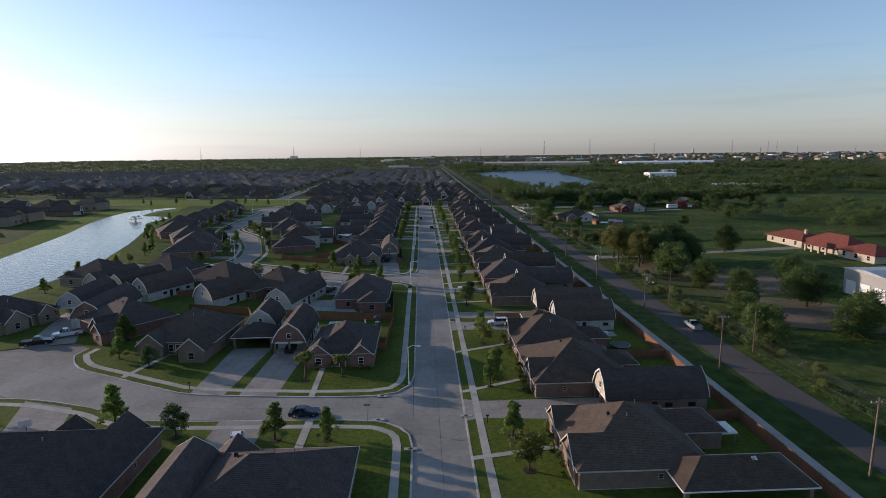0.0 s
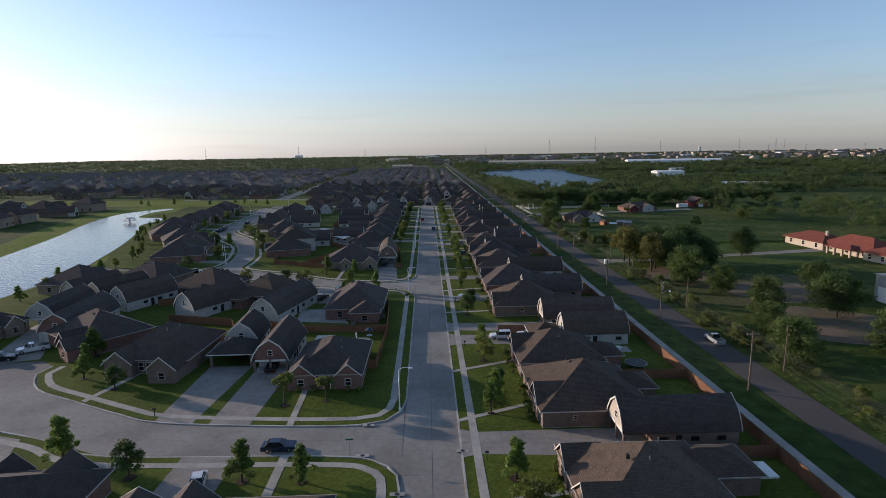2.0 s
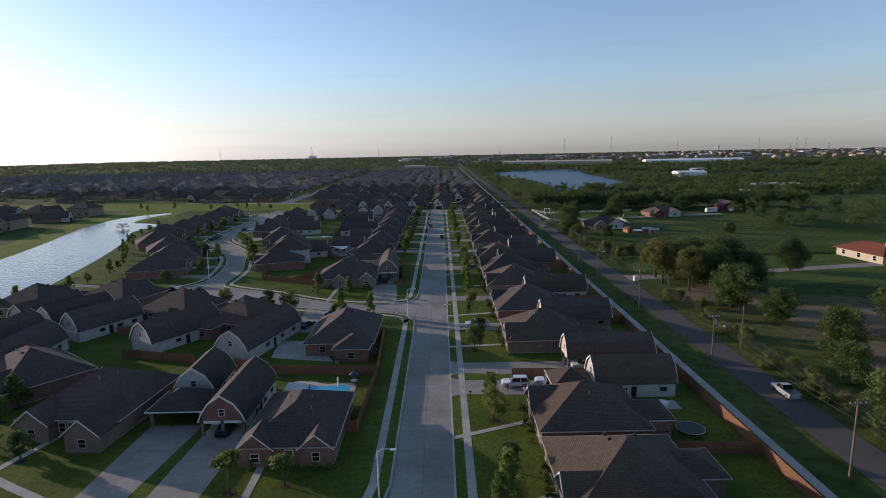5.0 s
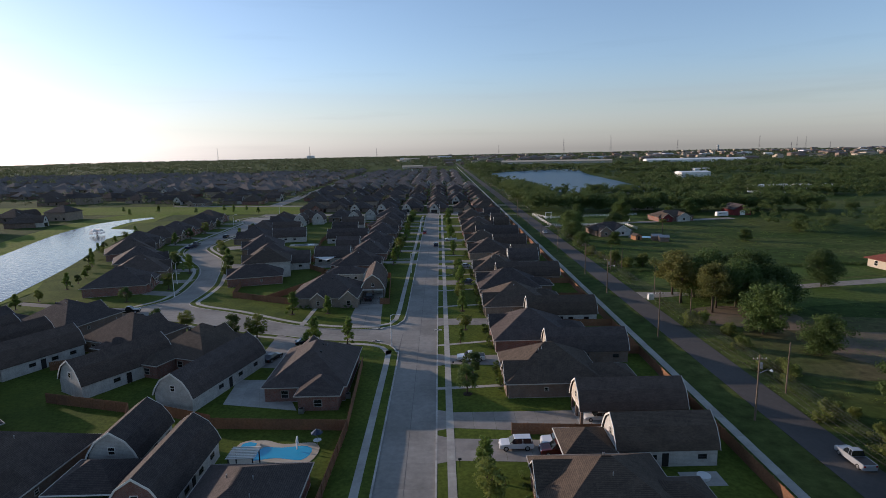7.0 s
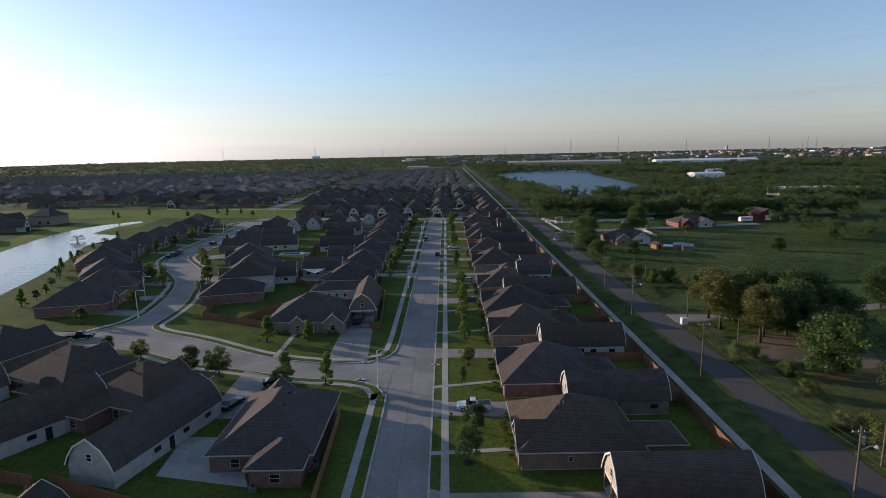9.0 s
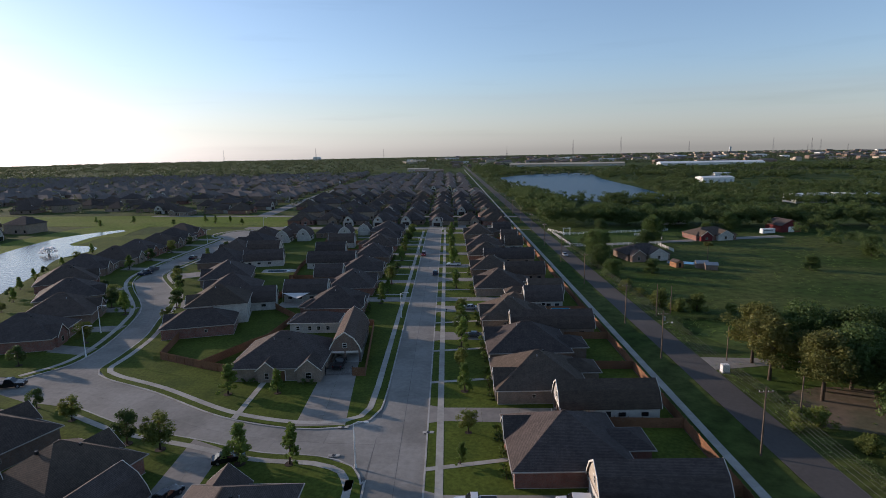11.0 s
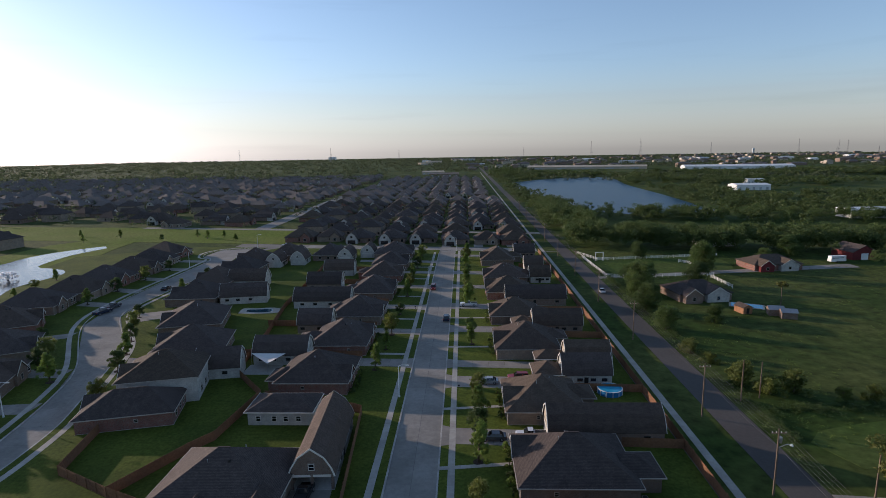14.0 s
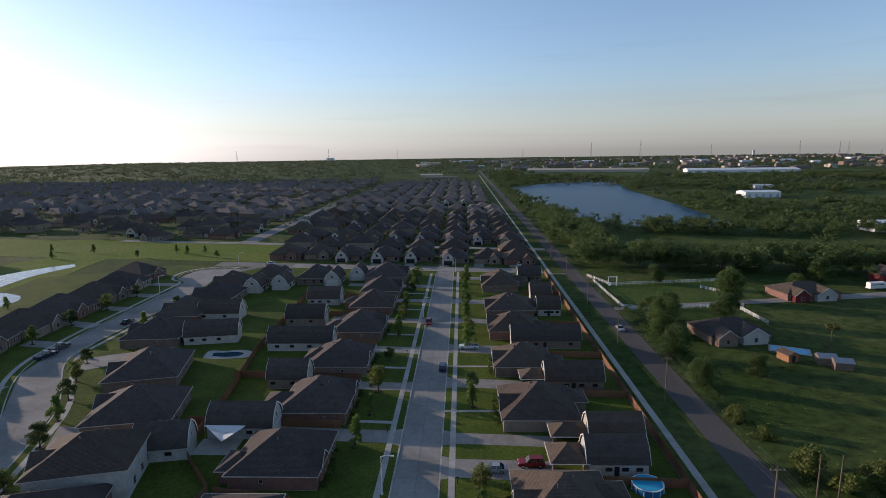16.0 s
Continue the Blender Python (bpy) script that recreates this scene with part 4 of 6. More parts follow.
for k, (x, y, s) in enumerate(((10.5, 65.1, 1.0), (11.2, 56.3, 1.0), (9.4, 82.9, .8), (11.3, 91.5, .9), (10.5, 86.5, 1.0), (10.5, 105.5, 1.05), (10.4, 110.5, .9), (9.5, 136.5, 1.1))):
    plant(STREET_TREES[k % 4], x, y, s)
for k, (x, y, s) in enumerate(((10.8, 172.2, .75), (9.2, 162.8, .6), (10.9, 145, 1.0), (10.7, 188, 1.0), (10.4, 200, .9), (10.6, 212, 1.1), (10.9, 221, 1.2), (11.3, 229.7, 1.1), (11.3, 237.5, 1.0))):
    plant(STREET_TREES[(k + 1) % 4], x, y, s)
for k, (x, y, s) in enumerate(((10.5, 269.5, .9), (10.3, 279, .9), (9.7, 308.5, 1.3), (9.8, 321, 1.1), (9.8, 333, 1.2), (9.6, 352, 1.1), (9.4, 371, 1.2), (9.6, 388, 1.1), (9.6, 400, 1.0))):
    plant(STREET_TREES[(k + 2) % 4], x, y, s)
for k, (x, y, s) in enumerate(((-11.9, 276, 1.1), (-12.7, 250.5, 1.0), (-11.8, 296, .9), (-11.6, 318, 1.0), (-12, 334, 1.0), (-12, 348, 1.0), (-12, 366, 1.2), (-12, 381, 1.1), (-12, 395, 1.1), (-12, 264, .7))):
    plant(STREET_TREES[(k + 1) % 4], x, y, s)
for k, (x, y, s) in enumerate(((-61.8, 96.8, .9), (-54, 92.4, .9), (-65, 103, .8), (-23.6, 64.8, .9), (-16.2, 64.6, .9), (-37.8, 65.8, 1.0), (-48.4, 69.8, 1.1), (-68, 71, .9), (-66, 108, 1.0))):
    plant(STREET_TREES[k % 2 * 3 if k % 3 else 0], x, y, s)
for k, (x, y, s) in enumerate(((-42.7, 166.5, 1.1), (-36.7, 165, 1.1), (-23.1, 161.5, 1.1), (-15.8, 161.8, .9), (-65.7, 178.5, .8), (-56.4, 174.0, .9), (-24.8, 186.2, .9), (-34, 185.4, 1.0), (-84, 199, .9), (-79, 214, 1.0))):
    plant(STREET_TREES[(3, 1, 0, 2)[k % 4]], x, y, s)
for k, (x, y, s) in enumerate(((-83, 239, 1.1), (-91, 246, 1.2), (-95, 254, 1.0), (-104, 264, .9), (-76.3, 256.5, 1.0), (-80.7, 266, 1.1), (-86, 276, 1.0), (-91, 287.4, .9), (-116, 300, 1.0), (-117, 318, 1.1), (-117, 336, 1.0), (-117, 354, 1.0), (-93, 318, .9), (-94, 341, 1.0), (-67.6, 232, .8), (-72, 246, 1.1))):
    plant(STREET_TREES[(0, 3, 1, 3)[k % 4]], x, y, s)
plant(PALM, -23.6, 86.0, 1.0)
plant(PALM, -17.2, 87.6, 0.85)
# along the pond
rnd = random.Random(5)
for k, (x, y) in enumerate(offset(smooth_line([(-118, 150), (-119, 220), (-137, 253), (-149, 290), (-156, 316), (-158, 332)], 9), -8.0)):
    plant(STREET_TREES[k % 4], x + rnd.uniform(-1.5, 1.5), y + rnd.uniform(-3, 3), rnd.uniform(0.55, 0.85))
# shrubs in the beds by the house fronts
for y0, y1 in ((53, 68), (79, 95), (98, 112), (136, 150), (158, 173), (183, 198), (202, 217), (226, 240), (260, 275), (288, 300)):
    for k in range(6):
        plant(SHRUBS[k % 2], 15.5 + rnd.uniform(-0.3, 0.3), y0 + (k + 0.5) * (y1 - y0) / 6 + rnd.uniform(-.6, .6), rnd.uniform(0.8, 1.3))
for y0, y1 in ((236, 250), (259, 275), (284, 299), (312, 328)):
    for k in range(5):
        plant(SHRUBS[k % 2], -15.4 + rnd.uniform(-0.3, 0.3), y0 + (k + 0.5) * (y1 - y0) / 5, rnd.uniform(0.8, 1.3))
for x in (-33, -31, -26.5, -21, -19.5):
    plant(SHRUBS[0], x, 190.6, 1.1)
for x in (-22.5, -20, -16.5, -14, -12.5):
    plant(SHRUBS[1], x, 91.2, 0.9)

# field trees east of the country road
for k, x, y, s in ((2, 77, 186, .95), (2, 80, 190, .9), (2, 74, 204, 1.0), (2, 72.5, 195, .95), (1, 79, 201, 1.0), (0, 85, 203, 1.0), (0, 86, 191, 1.0), (0, 92, 197, 1.05), (0, 97, 190, .9), (1, 88, 182, .85), (1, 80.5, 169, 1.0), (1, 84.8, 134, .95), (1, 85, 156, .75), (0, 103, 134, .8)):
    plant(OAKS[k], x, y, s, z=0)
for k, x, y, s in ((1, 71, 103, .9), (3, 76, 109, 1.0), (3, 96, 109, 1.1), (1, 104, 114, .8), (0, 125, 212, .75), (1, 112, 152, .9), (3, 78, 122, .8), (1, 68, 305, .85), (1, 72, 326, 1.0), (3, 67.5, 286, .8)):
    plant(OAKS[k], x, y, s, z=0)
for k, x, y, s in ((3, 85, 294, .7), (1, 113, 370, 1.1), (0, 172, 409, .8), (0, 94, 398, .6), (1, 78, 342, .9), (3, 150, 300, .7), (0, 100, 345, .6), (1, 196, 330, .8), (0, 74, 338, .7), (3, 150, 390, .8)):
    plant(OAKS[k], x, y, s, z=0)
for x, y, s in ((66.7, 266, 1.1), (70, 246, 1.5), (74, 242, 1.1), (79.6, 243, 1.4), (69, 260, .8), (66.5, 176, .9), (68, 148, .8), (67, 128, .9), (67, 116, 1.0), (88, 240, .8), (95, 240, 1.0)):
    plant(SCRUB, x, y, s, z=0)
for k in range(14):
    plant(SCRUB, 67 + rnd.uniform(0, 8), 60 + k * 9 + rnd.uniform(-3, 3), rnd.uniform(0.4, 0.9), z=0)


def woodland(name, spots, leaves, size, label, mat=WOODS, seed=3):
    """A wood of many crowns as one object."""
    rng = np.random.default_rng(seed)
    vs_, fs_, o = [], [], 0
    for x, y, h, r in spots:
        k = 7
        a = rng.random(k) * 6.283
        q = r * rng.random(k) ** 0.5 * 0.8
        cs = np.stack([x + q * np.cos(a), y + q * np.sin(a), h * (0.35 + 0.5 * rng.random(k))], axis=1)
        v, f = leaf_cloud(rng, cs, r * (0.3 + 0.25 * rng.random(k)), leaves // k, size * (r / 4))
        vs_.append(v)
        fs_.append(f + o)
        o += len(v)
    solid(name, leaf_mesh(name, np.concatenate(vs_), np.concatenate(fs_), mat), mat, label, "wood", kind="stuff")


def in_lake(x, y):
    inside = False
    for (xa, ya), (xb, yb) in zip(lake, lake[1:] + lake[:1]):
        if (ya > y) != (yb > y) and x < (xb - xa) * (y - ya) / (yb - ya) + xa:
            inside = not inside
    return inside


rng = np.random.default_rng(8)
near = []
for _ in range(760):          # hedge belts and copses east of the road
    b = rng.integers(0, 5)
    if b == 0:
        x, y = 68 + rng.random() * 26, 425 + rng.random() * 200
    elif b == 1:
        x, y = 90 + rng.random() * 190, 420 + rng.random() * 26
    elif b == 2:
        x, y = 100 + rng.random() * 300, 556 + rng.random() * 40
    elif b == 3:
        x, y = 190 + rng.random() * 260, 300 + rng.random() * 130
    else:
        x, y = 215 + rng.random() * 260, 235 + rng.random() * 120
    if not in_lake(x, y):
        k = 1.35 if b < 2 else 1.0
        near.append((x, y, k * (7 + rng.random() * 5), k * (3.2 + rng.random() * 2.8)))
woodland("woodland", near, 560, 0.29, "belt of dark green trees beyond the meadow")
mid = []
while len(mid) < 2400:
    x, y = 66 + rng.random() * 900, 480 + rng.random() * 1100
    if in_lake(x, y) or noise.noise((x * 0.008, y * 0.006, 3.0)) < -0.22 or y > 1330 and x > 150:
        continue
    if y < 548 and x > 90 and noise.noise((x * 0.03, y * 0.03, 5.0)) < 0.42:          # open meadow before the lake woods
        continue
    if 340 < x < 620 and 800 < y < 960 and noise.noise((x * 0.02, y * 0.02, 7.0)) < 0.35:          # clearing round the white barns
        continue
    mid.append((x, y, 7 + rng.random() * 5, 4 + rng.random() * 4))
woodland("woodland", mid, 168, 0.50, "woods round the lake", seed=4)
far = []
while len(far) < 8000:
    x, y = -2600 + rng.random() * 5200, 1100 + rng.random() ** 1.3 * 3300
    if -150 < x < 60 and y < 1500 or 150 < x < 1000 and 1330 < y < 1620:
        continue
    far.append((x, y, 5 + rng.random() * 4, 6 + rng.random() * 8))
for _ in range(700):
    x, y = -1500 + rng.random() * 1300, 620 + rng.random() * 700
    if noise.noise((x * 0.006, y * 0.006, 9.0)) > 0.05:
        far.append((x, y, 7 + rng.random() * 5, 4 + rng.random() * 4))
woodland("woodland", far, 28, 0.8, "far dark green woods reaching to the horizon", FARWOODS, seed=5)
left = []
for _ in range(3400):          # garden trees among the far houses
    left.append((-900 + rng.random() * 940, 440 + rng.random() * 860, 4 + rng.random() * 3.5, 2 + rng.random() * 1.6))
left = [p for p in left if not (p[0] > -335 and p[1] < 478)]
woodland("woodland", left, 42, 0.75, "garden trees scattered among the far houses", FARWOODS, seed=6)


# rough tussocks and weeds in the meadow
tuft = []
for _ in range(5200):
    x, y = 64.8 + rng.random() ** 1.4 * 150, 60 + rng.random() * 360
    if (172 < x < 190 and 198 < y < 264) or (124 < x < 152 and 130 < y < 154):
        continue
    if noise.noise((x * 0.05, y * 0.09, 1.0)) > -0.05 or x < 68:
        tuft.append((x, y, 0.12 + 0.2 * rng.random()))
v, f = leaf_cloud(rng, tuft, [0.45 + 0.5 * q for q in rng.random(len(tuft))], 13, 0.13)
v[:, 2] = np.abs(v[:, 2]) * 0.6
solid("tall_grass", leaf_mesh("tall_grass", v, f, LEAF[0]), LEAF[0], "rough tussocks and weeds in the meadow", "grass", kind="stuff")


# ---------------------------------------------------------------- far houses
def far_shapes(w, d, h, gable, storey=2.9):
    """Wall, roof, white gable and openings of a distant house."""
    wall, roof, pale, dark = Shape(), Shape(), Shape(), Shape()
    wall.box(-w / 2, w / 2, -d / 2, d / 2, 0, storey)
    roof.hip(-w / 2, w / 2, -d / 2, d / 2, storey, h)
    c = -w * 0.22
    if gable == "barn":
        prof = gambrel_profile(c, 3.0, storey - 0.3, 3.7)
        pale.extrude([(c - 3, 0)] + prof + [(c + 3, 0)], "y", -d / 2 - 4, d * 0.1)
        roof.extrude(gambrel_profile(c, 3.35, storey - 0.4, 4.0) + gambrel_profile(c, 3.2, storey - 0.4, 3.8)[::-1], "y", -d / 2 - 4.2, d * 0.1)
        dark.box(c - 0.5, c + 0.5, -d / 2 - 4.05, -d / 2 - 3.95, storey + 0.5, storey + 1.6)
        dark.box(c - 2.1, c + 2.1, -d / 2 - 4.05, -d / 2 - 3.95, 0.1, 2.2)
    else:
        c, a = w * 0.22, 3.1
        wall.extrude([(c - 2.75, 0), (c + 2.75, 0), (c + 2.75, storey), (c, storey + 2.4), (c - 2.75, storey)], "y", -d / 2 - 1.5, 0)
        roof.extrude([(c - a, storey - 0.25), (c, storey + 2.45), (c + a, storey - 0.25), (c + a, storey - 0.05), (c, storey + 2.65), (c - a, storey - 0.05)], "y", -d / 2 - 1.8, 0)
        pale.box(c - 0.9, c + 0.9, -d / 2 - 1.56, -d / 2 - 1.48, 0.6, 2.3)
        dark.box(c - 0.7, c + 0.7, -d / 2 - 1.6, -d / 2 - 1.5, 0.75, 2.15)
    for u in (0.02, 0.4):
        dark.box(u * w - 0.6, u * w + 0.6, -d / 2 - 0.04, -d / 2 + 0.04, 0.8, 2.2)
        dark.box(-u * w - 0.6, -u * w + 0.6, d / 2 - 0.04, d / 2 + 0.04, 0.8, 2.2)
    return wall, roof, pale, dark


KINDS = [(15, 14, 4.6, "barn", 2.9, 1, 1, "distant brown-roofed house with a white barn-shaped gable"),
         (16, 14, 4.8, "gable", 2.9, 0, 2, "distant brown-roofed brick house with a front gable"),
         (14, 13, 4.4, "gable", 2.9, 2, 0, "distant house with brown shingle roof and tan brick"),
         (15, 13, 4.0, "gable", 5.4, 2, 1, "distant two-storey house with brown roof"),
         (16, 15, 5.0, "barn", 2.9, 1, 0, "distant dark-roofed house with a white barn gable")]
SHAPES = [far_shapes(*k[:5]) for k in KINDS]
FAR = []
for (w, d, h, gable, st, br, rf, lab), (wa, ro, pa, da) in zip(KINDS, SHAPES):
    ob = thing("house", lab, "house", None, "far houses")
    part("wall", wa, BRICK[br], ob)
    part("roof", ro, SHINGLE[rf], ob)
    part("gable", pa, SIDING, ob, "white gable")
    tagged(part("facade_glazing", da, GLASS, ob), kind="stuff")
    FAR.append(ob)
placed = set()
rest = [Shape() for _ in range(4)]


def put_far(k, x, y, turn, single=True):
    m = pose(x, y, 0, 0, 0, turn)
    if not single:
        for sh, src in zip(rest, SHAPES[k]):
            sh.add([m @ Vector(p) for p in src.v], src.f)
    elif k in placed:
        copy_thing(FAR[k], m)
    else:
        placed.add(k)
        FAR[k].matrix_world = m


rnd = random.Random(77)
row = 0
y = 441.0
while y < 1180:
    x = 38.0 if y < 700 else 30
    while x > (-92 if y < 520 else -112):
        if rnd.random() < 0.95:
            put_far(rnd.choice((0, 0, 1, 4, 2) if row % 2 == 0 else (1, 2, 3, 0)), x + rnd.uniform(-1, 1), y + rnd.uniform(-2, 2), (0 if row % 2 == 0 else 180) + rnd.uniform(-4, 4), y < 640)
        x -= 17.5
    y += 26 if row % 2 == 0 else 36
    row += 1
for y in np.arange(500, 1250, 31):
    for x in np.arange(-142 - (y - 500) * 0.02, -900, -20):
        if rnd.random() < 0.8 and not (abs(x + 184) < 14 and y < 510):
            put_far(rnd.randrange(5), x + rnd.uniform(-3, 3), y + rnd.uniform(-5, 5) + 12 * math.sin(x * 0.02), rnd.choice((0, 180, 90, -90)) + rnd.uniform(-15, 15), y < 580 and x > -360)
for y in np.arange(170, 480, 29):
    for x in np.arange(-232, -560, -22):
        if rnd.random() < 0.85 and not (x > -345 and y > 410):
            put_far(rnd.randrange(5), x + rnd.uniform(-3, 3), y + rnd.uniform(-5, 5) + 8 * math.sin(x * 0.03), rnd.choice((0, 180, 90, -90)) + rnd.uniform(-15, 15), x > -300)
# the distant roofs take the shingle with haze in its colour
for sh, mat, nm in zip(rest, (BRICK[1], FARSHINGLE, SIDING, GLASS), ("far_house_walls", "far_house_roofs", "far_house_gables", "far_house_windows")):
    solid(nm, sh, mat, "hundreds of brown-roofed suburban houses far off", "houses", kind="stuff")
solid("road_far", Shape().prism([(-118, 478), (-128, 478), (-133, 800), (-123, 800)], 0, 0.12), CONCRETE, "pale concrete street through the far houses", "road", kind="structure")
solid("road_far", Shape().box(-200, 57, 477, 483.5, 0, 0.11), CONCRETE, "pale concrete street through the far houses", "road", kind="structure")


# ---------------------------------------------------------------- drives and garden paths
def slabs(name, label, corners, n_along, n_across=1, top=0.158, category="driveway"):
    """A concrete drive of poured slabs: four corners, from the street inwards."""
    a, b, c, d = (Vector(p) for p in corners)      # a-b at the street, d-c at the house
    base = thing(name, label, category, kind="structure")
    part("bed", Shape().prism([a, b, c, d], 0.0, top - 0.02), JOINT, base)
    for i in range(n_along):
        for j in range(n_across):
            def at(u, v):
                return (a.lerp(b, v)).lerp(d.lerp(c, v), u)
            e, f = 0.004 / n_along, 0.004 / n_across
            q = [at(i / n_along + e, j / n_across + f), at(i / n_along + e, (j + 1) / n_across - f), at((i + 1) / n_along - e, (j + 1) / n_across - f), at((i + 1) / n_along - e, j / n_across + f)]
            part("slab", Shape().prism(q, 0.05, top), DRIVE if category == "driveway" else WALK, base)


DR = "wide pale concrete driveway with poured slabs"
for y0, y1, x1, extra in ((71.0, 77.0, 27, 3), (115.0, 121.0, 29, 0), (124.2, 129.4, 27, 3), (150.3, 155.2, 27, 2), (176.0, 181.0, 27, 1), (217.6, 223.4, 24, 0),
                          (241.8, 247.8, 25, 1), (253.3, 257.6, 26, 0), (279.8, 285.2, 23, 0), (303.8, 309.6, 23, 2), (331.5, 336.8, 34, 0), (356, 361.5, 35, 3), (396, 401, 33, 0)):
    slabs("driveway", DR, [(4.15, y0 - 0.9), (4.15, y1 + 0.9), (6.5, y1), (6.5, y0)], 1, 2)
    slabs("driveway", DR, [(6.5, y0), (6.5, y1), (x1, y1 + extra * 0.4), (x1, y0 - extra * 0.3)], max(3, int((x1 - 6.5) / 3.4)), 2)
for y0, x1, y1 in ((59.4, 16.4, 62.2), (80.6, 16.4, 86.5), (100, 16.4, 105.6), (138.6, 16.4, 140.3), (161.2, 16.4, 164.3), (192, 16.4, 194.2), (209.7, 16.4, 211.9), (231, 16.4, 233), (267, 16.4, 268), (293, 16.4, 294)):
    slabs("garden_path", "narrow pale concrete path from footpath to front door", [(4.2, y0 - 0.5), (4.2, y0 + 0.5), (x1, y1 + 0.5), (x1, y1 - 0.5)], 7, 1, 0.176, "garden path")
for y0, y1, x1 in ((252.6, 257.6, -29.5), (277, 281.5, -29), (302, 307, -29), (330, 335, -36), (356, 360.5, -36), (379, 384, -40)):
    slabs("driveway", DR, [(-4.15, y1 + 0.9), (-4.15, y0 - 0.9), (-6.6, y0), (-6.6, y1)], 1, 2)
    slabs("driveway", DR, [(-6.6, y1), (-6.6, y0), (x1, y0), (x1, y1)], 7, 2)
slabs("driveway", DR, [(-27.2, 79.2), (-33.4, 79.6), (-32.6, 100), (-26.2, 100)], 6, 2)
slabs("driveway", DR, [(-35.9, 80.0), (-41.8, 80.6), (-41.6, 102.5), (-33.8, 103)], 6, 2)
slabs("driveway", DR, [(-9.8, 174.0), (-18.2, 173.2), (-18.6, 203), (-11.9, 203)], 8, 2)
slabs("driveway", DR, [(-33.4, 70.6), (-26.0, 70.6), (-26.4, 58), (-33.6, 58)], 4, 2)
slabs("driveway", DR, [(-58, 75.5), (-67, 78), (-60, 58), (-52, 58)], 4, 2)
slabs("driveway", DR, [(-27, 165.5), (-33, 168.4), (-32.5, 148), (-26.5, 148)], 5, 2)
slabs("driveway", DR, [(-71.0, 246), (-74.5, 254.5), (-55, 253), (-53, 247)], 5, 2)
slabs("driveway", DR, [(-90, 282), (-94, 291), (-78, 300), (-76, 293)], 5, 2)
slabs("driveway", DR, [(-85, 103.0), (-76, 106.5), (-84.8, 127), (-91, 127)], 6, 2)
for (x0, y0), (x1, y1), wd in (((-74, 208), (-84, 210), 5), ((-77, 226), (-88, 224), 5), ((-83, 244), (-97, 243), 5), ((-100, 270), (-112, 263), 5), ((-107, 300), (-119, 301), 5),
                               ((-109, 318), (-119, 320), 5), ((-109.5, 337), (-119, 338), 5), ((-110, 356), (-121, 356), 5), ((-110, 374), (-122, 374), 5), ((-98, 318), (-80, 319), 5), ((-98, 341), (-80, 341), 5)):
    slabs("driveway", DR, [(x0, y0 - wd / 2), (x0, y0 + wd / 2), (x1, y1 + wd / 2), (x1, y1 - wd / 2)], 4, 2)
GP_ = "narrow pale concrete path from footpath to front door"
slabs("garden_path", GP_, [(-20.7, 79.2), (-21.7, 79.2), (-22.0, 92), (-21.0, 92)], 6, 1, 0.176, "garden path")
slabs("garden_path", GP_, [(-28.7, 175.4), (-29.8, 175.8), (-29.6, 191.5), (-28.5, 191.5)], 7, 1, 0.176, "garden path")
slabs("garden_path", GP_, [(-20.4, 70.7), (-19.2, 70.7), (-19.2, 58), (-20.4, 58)], 5, 1, 0.176, "garden path")
slabs("garden_path", GP_, [(-56, 87.4), (-57, 87.8), (-53.8, 99), (-52.8, 99)], 6, 1, 0.176, "garden path")
for y0, y1 in ((245, 261), (286, 291), (313, 318), (341, 346), (364, 369)):
    slabs("garden_path", GP_, [(-6.6, y1 + 0.6), (-6.6, y1 - 0.6), (-15.5, y1 - 0.6), (-15.5, y1 + 0.6)], 5, 1, 0.176, "garden path")
slabs("terrace", "paved concrete terrace behind a corner house", [(-33, 142), (-32, 131.5), (-19, 129.5), (-25, 142)], 4, 3, 0.165, "terrace")
slabs("farm_drive", "pale gravelly farm drive from the road", [(64.2, 200), (64.2, 207), (82, 206.5), (82, 203.5)], 3, 1, 0.07, "driveway")
slabs("farm_drive", "pale farm drive across the meadow", [(82, 203.5), (82, 206.5), (172, 226), (172, 220)], 12, 1, 0.07, "driveway")
slabs("farm_drive", "pale farm track to the houses", [(64.2, 352), (64.2, 356), (190, 392), (190, 384)], 10, 1, 0.07, "driveway")

# ---------------------------------------------------------------- fences
PICKETS = Shape()
for k in range(16):
    PICKETS.box(k * 0.15 + 0.004, k * 0.15 + 0.144, -0.012, 0.012, -0.15, 1.83 + 0.03 * ((k * 7) % 3) / 3)
for z in (0.35, 0.95, 1.55):
    PICKETS.box(0, 2.4, 0.012, 0.055, z, z + 0.09)
POST = Shape().box(-0.05, 0.05, 0.015, 0.115, -0.15, 1.9).mesh("post", CEDAR)


def fence(points, label="weathered brown cedar board fence round a back garden"):
    ob = thing("fence", label, "fence", None, "garden fences")
    boards = Shape()
    for (x0, y0), (x1, y1) in zip(points, points[1:]):
        length = math.hypot(x1 - x0, y1 - y0)
        n_ = max(1, round(length / 2.4))
        for i in range(n_):
            m = pose(x0 + (x1 - x0) * i / n_, y0 + (y1 - y0) * i / n_, 0.1, 0, 0, math.degrees(math.atan2(y1 - y0, x1 - x0)))
            q = m @ Matrix.Diagonal((length / n_ / 2.4, 1, 1, 1))
            boards.add([q @ Vector(p) for p in PICKETS.v], PICKETS.f)
            part("post", POST, CEDAR, ob).matrix_local = m
    tagged(part("boarding", boards, CEDAR, ob), kind="stuff")
    return ob


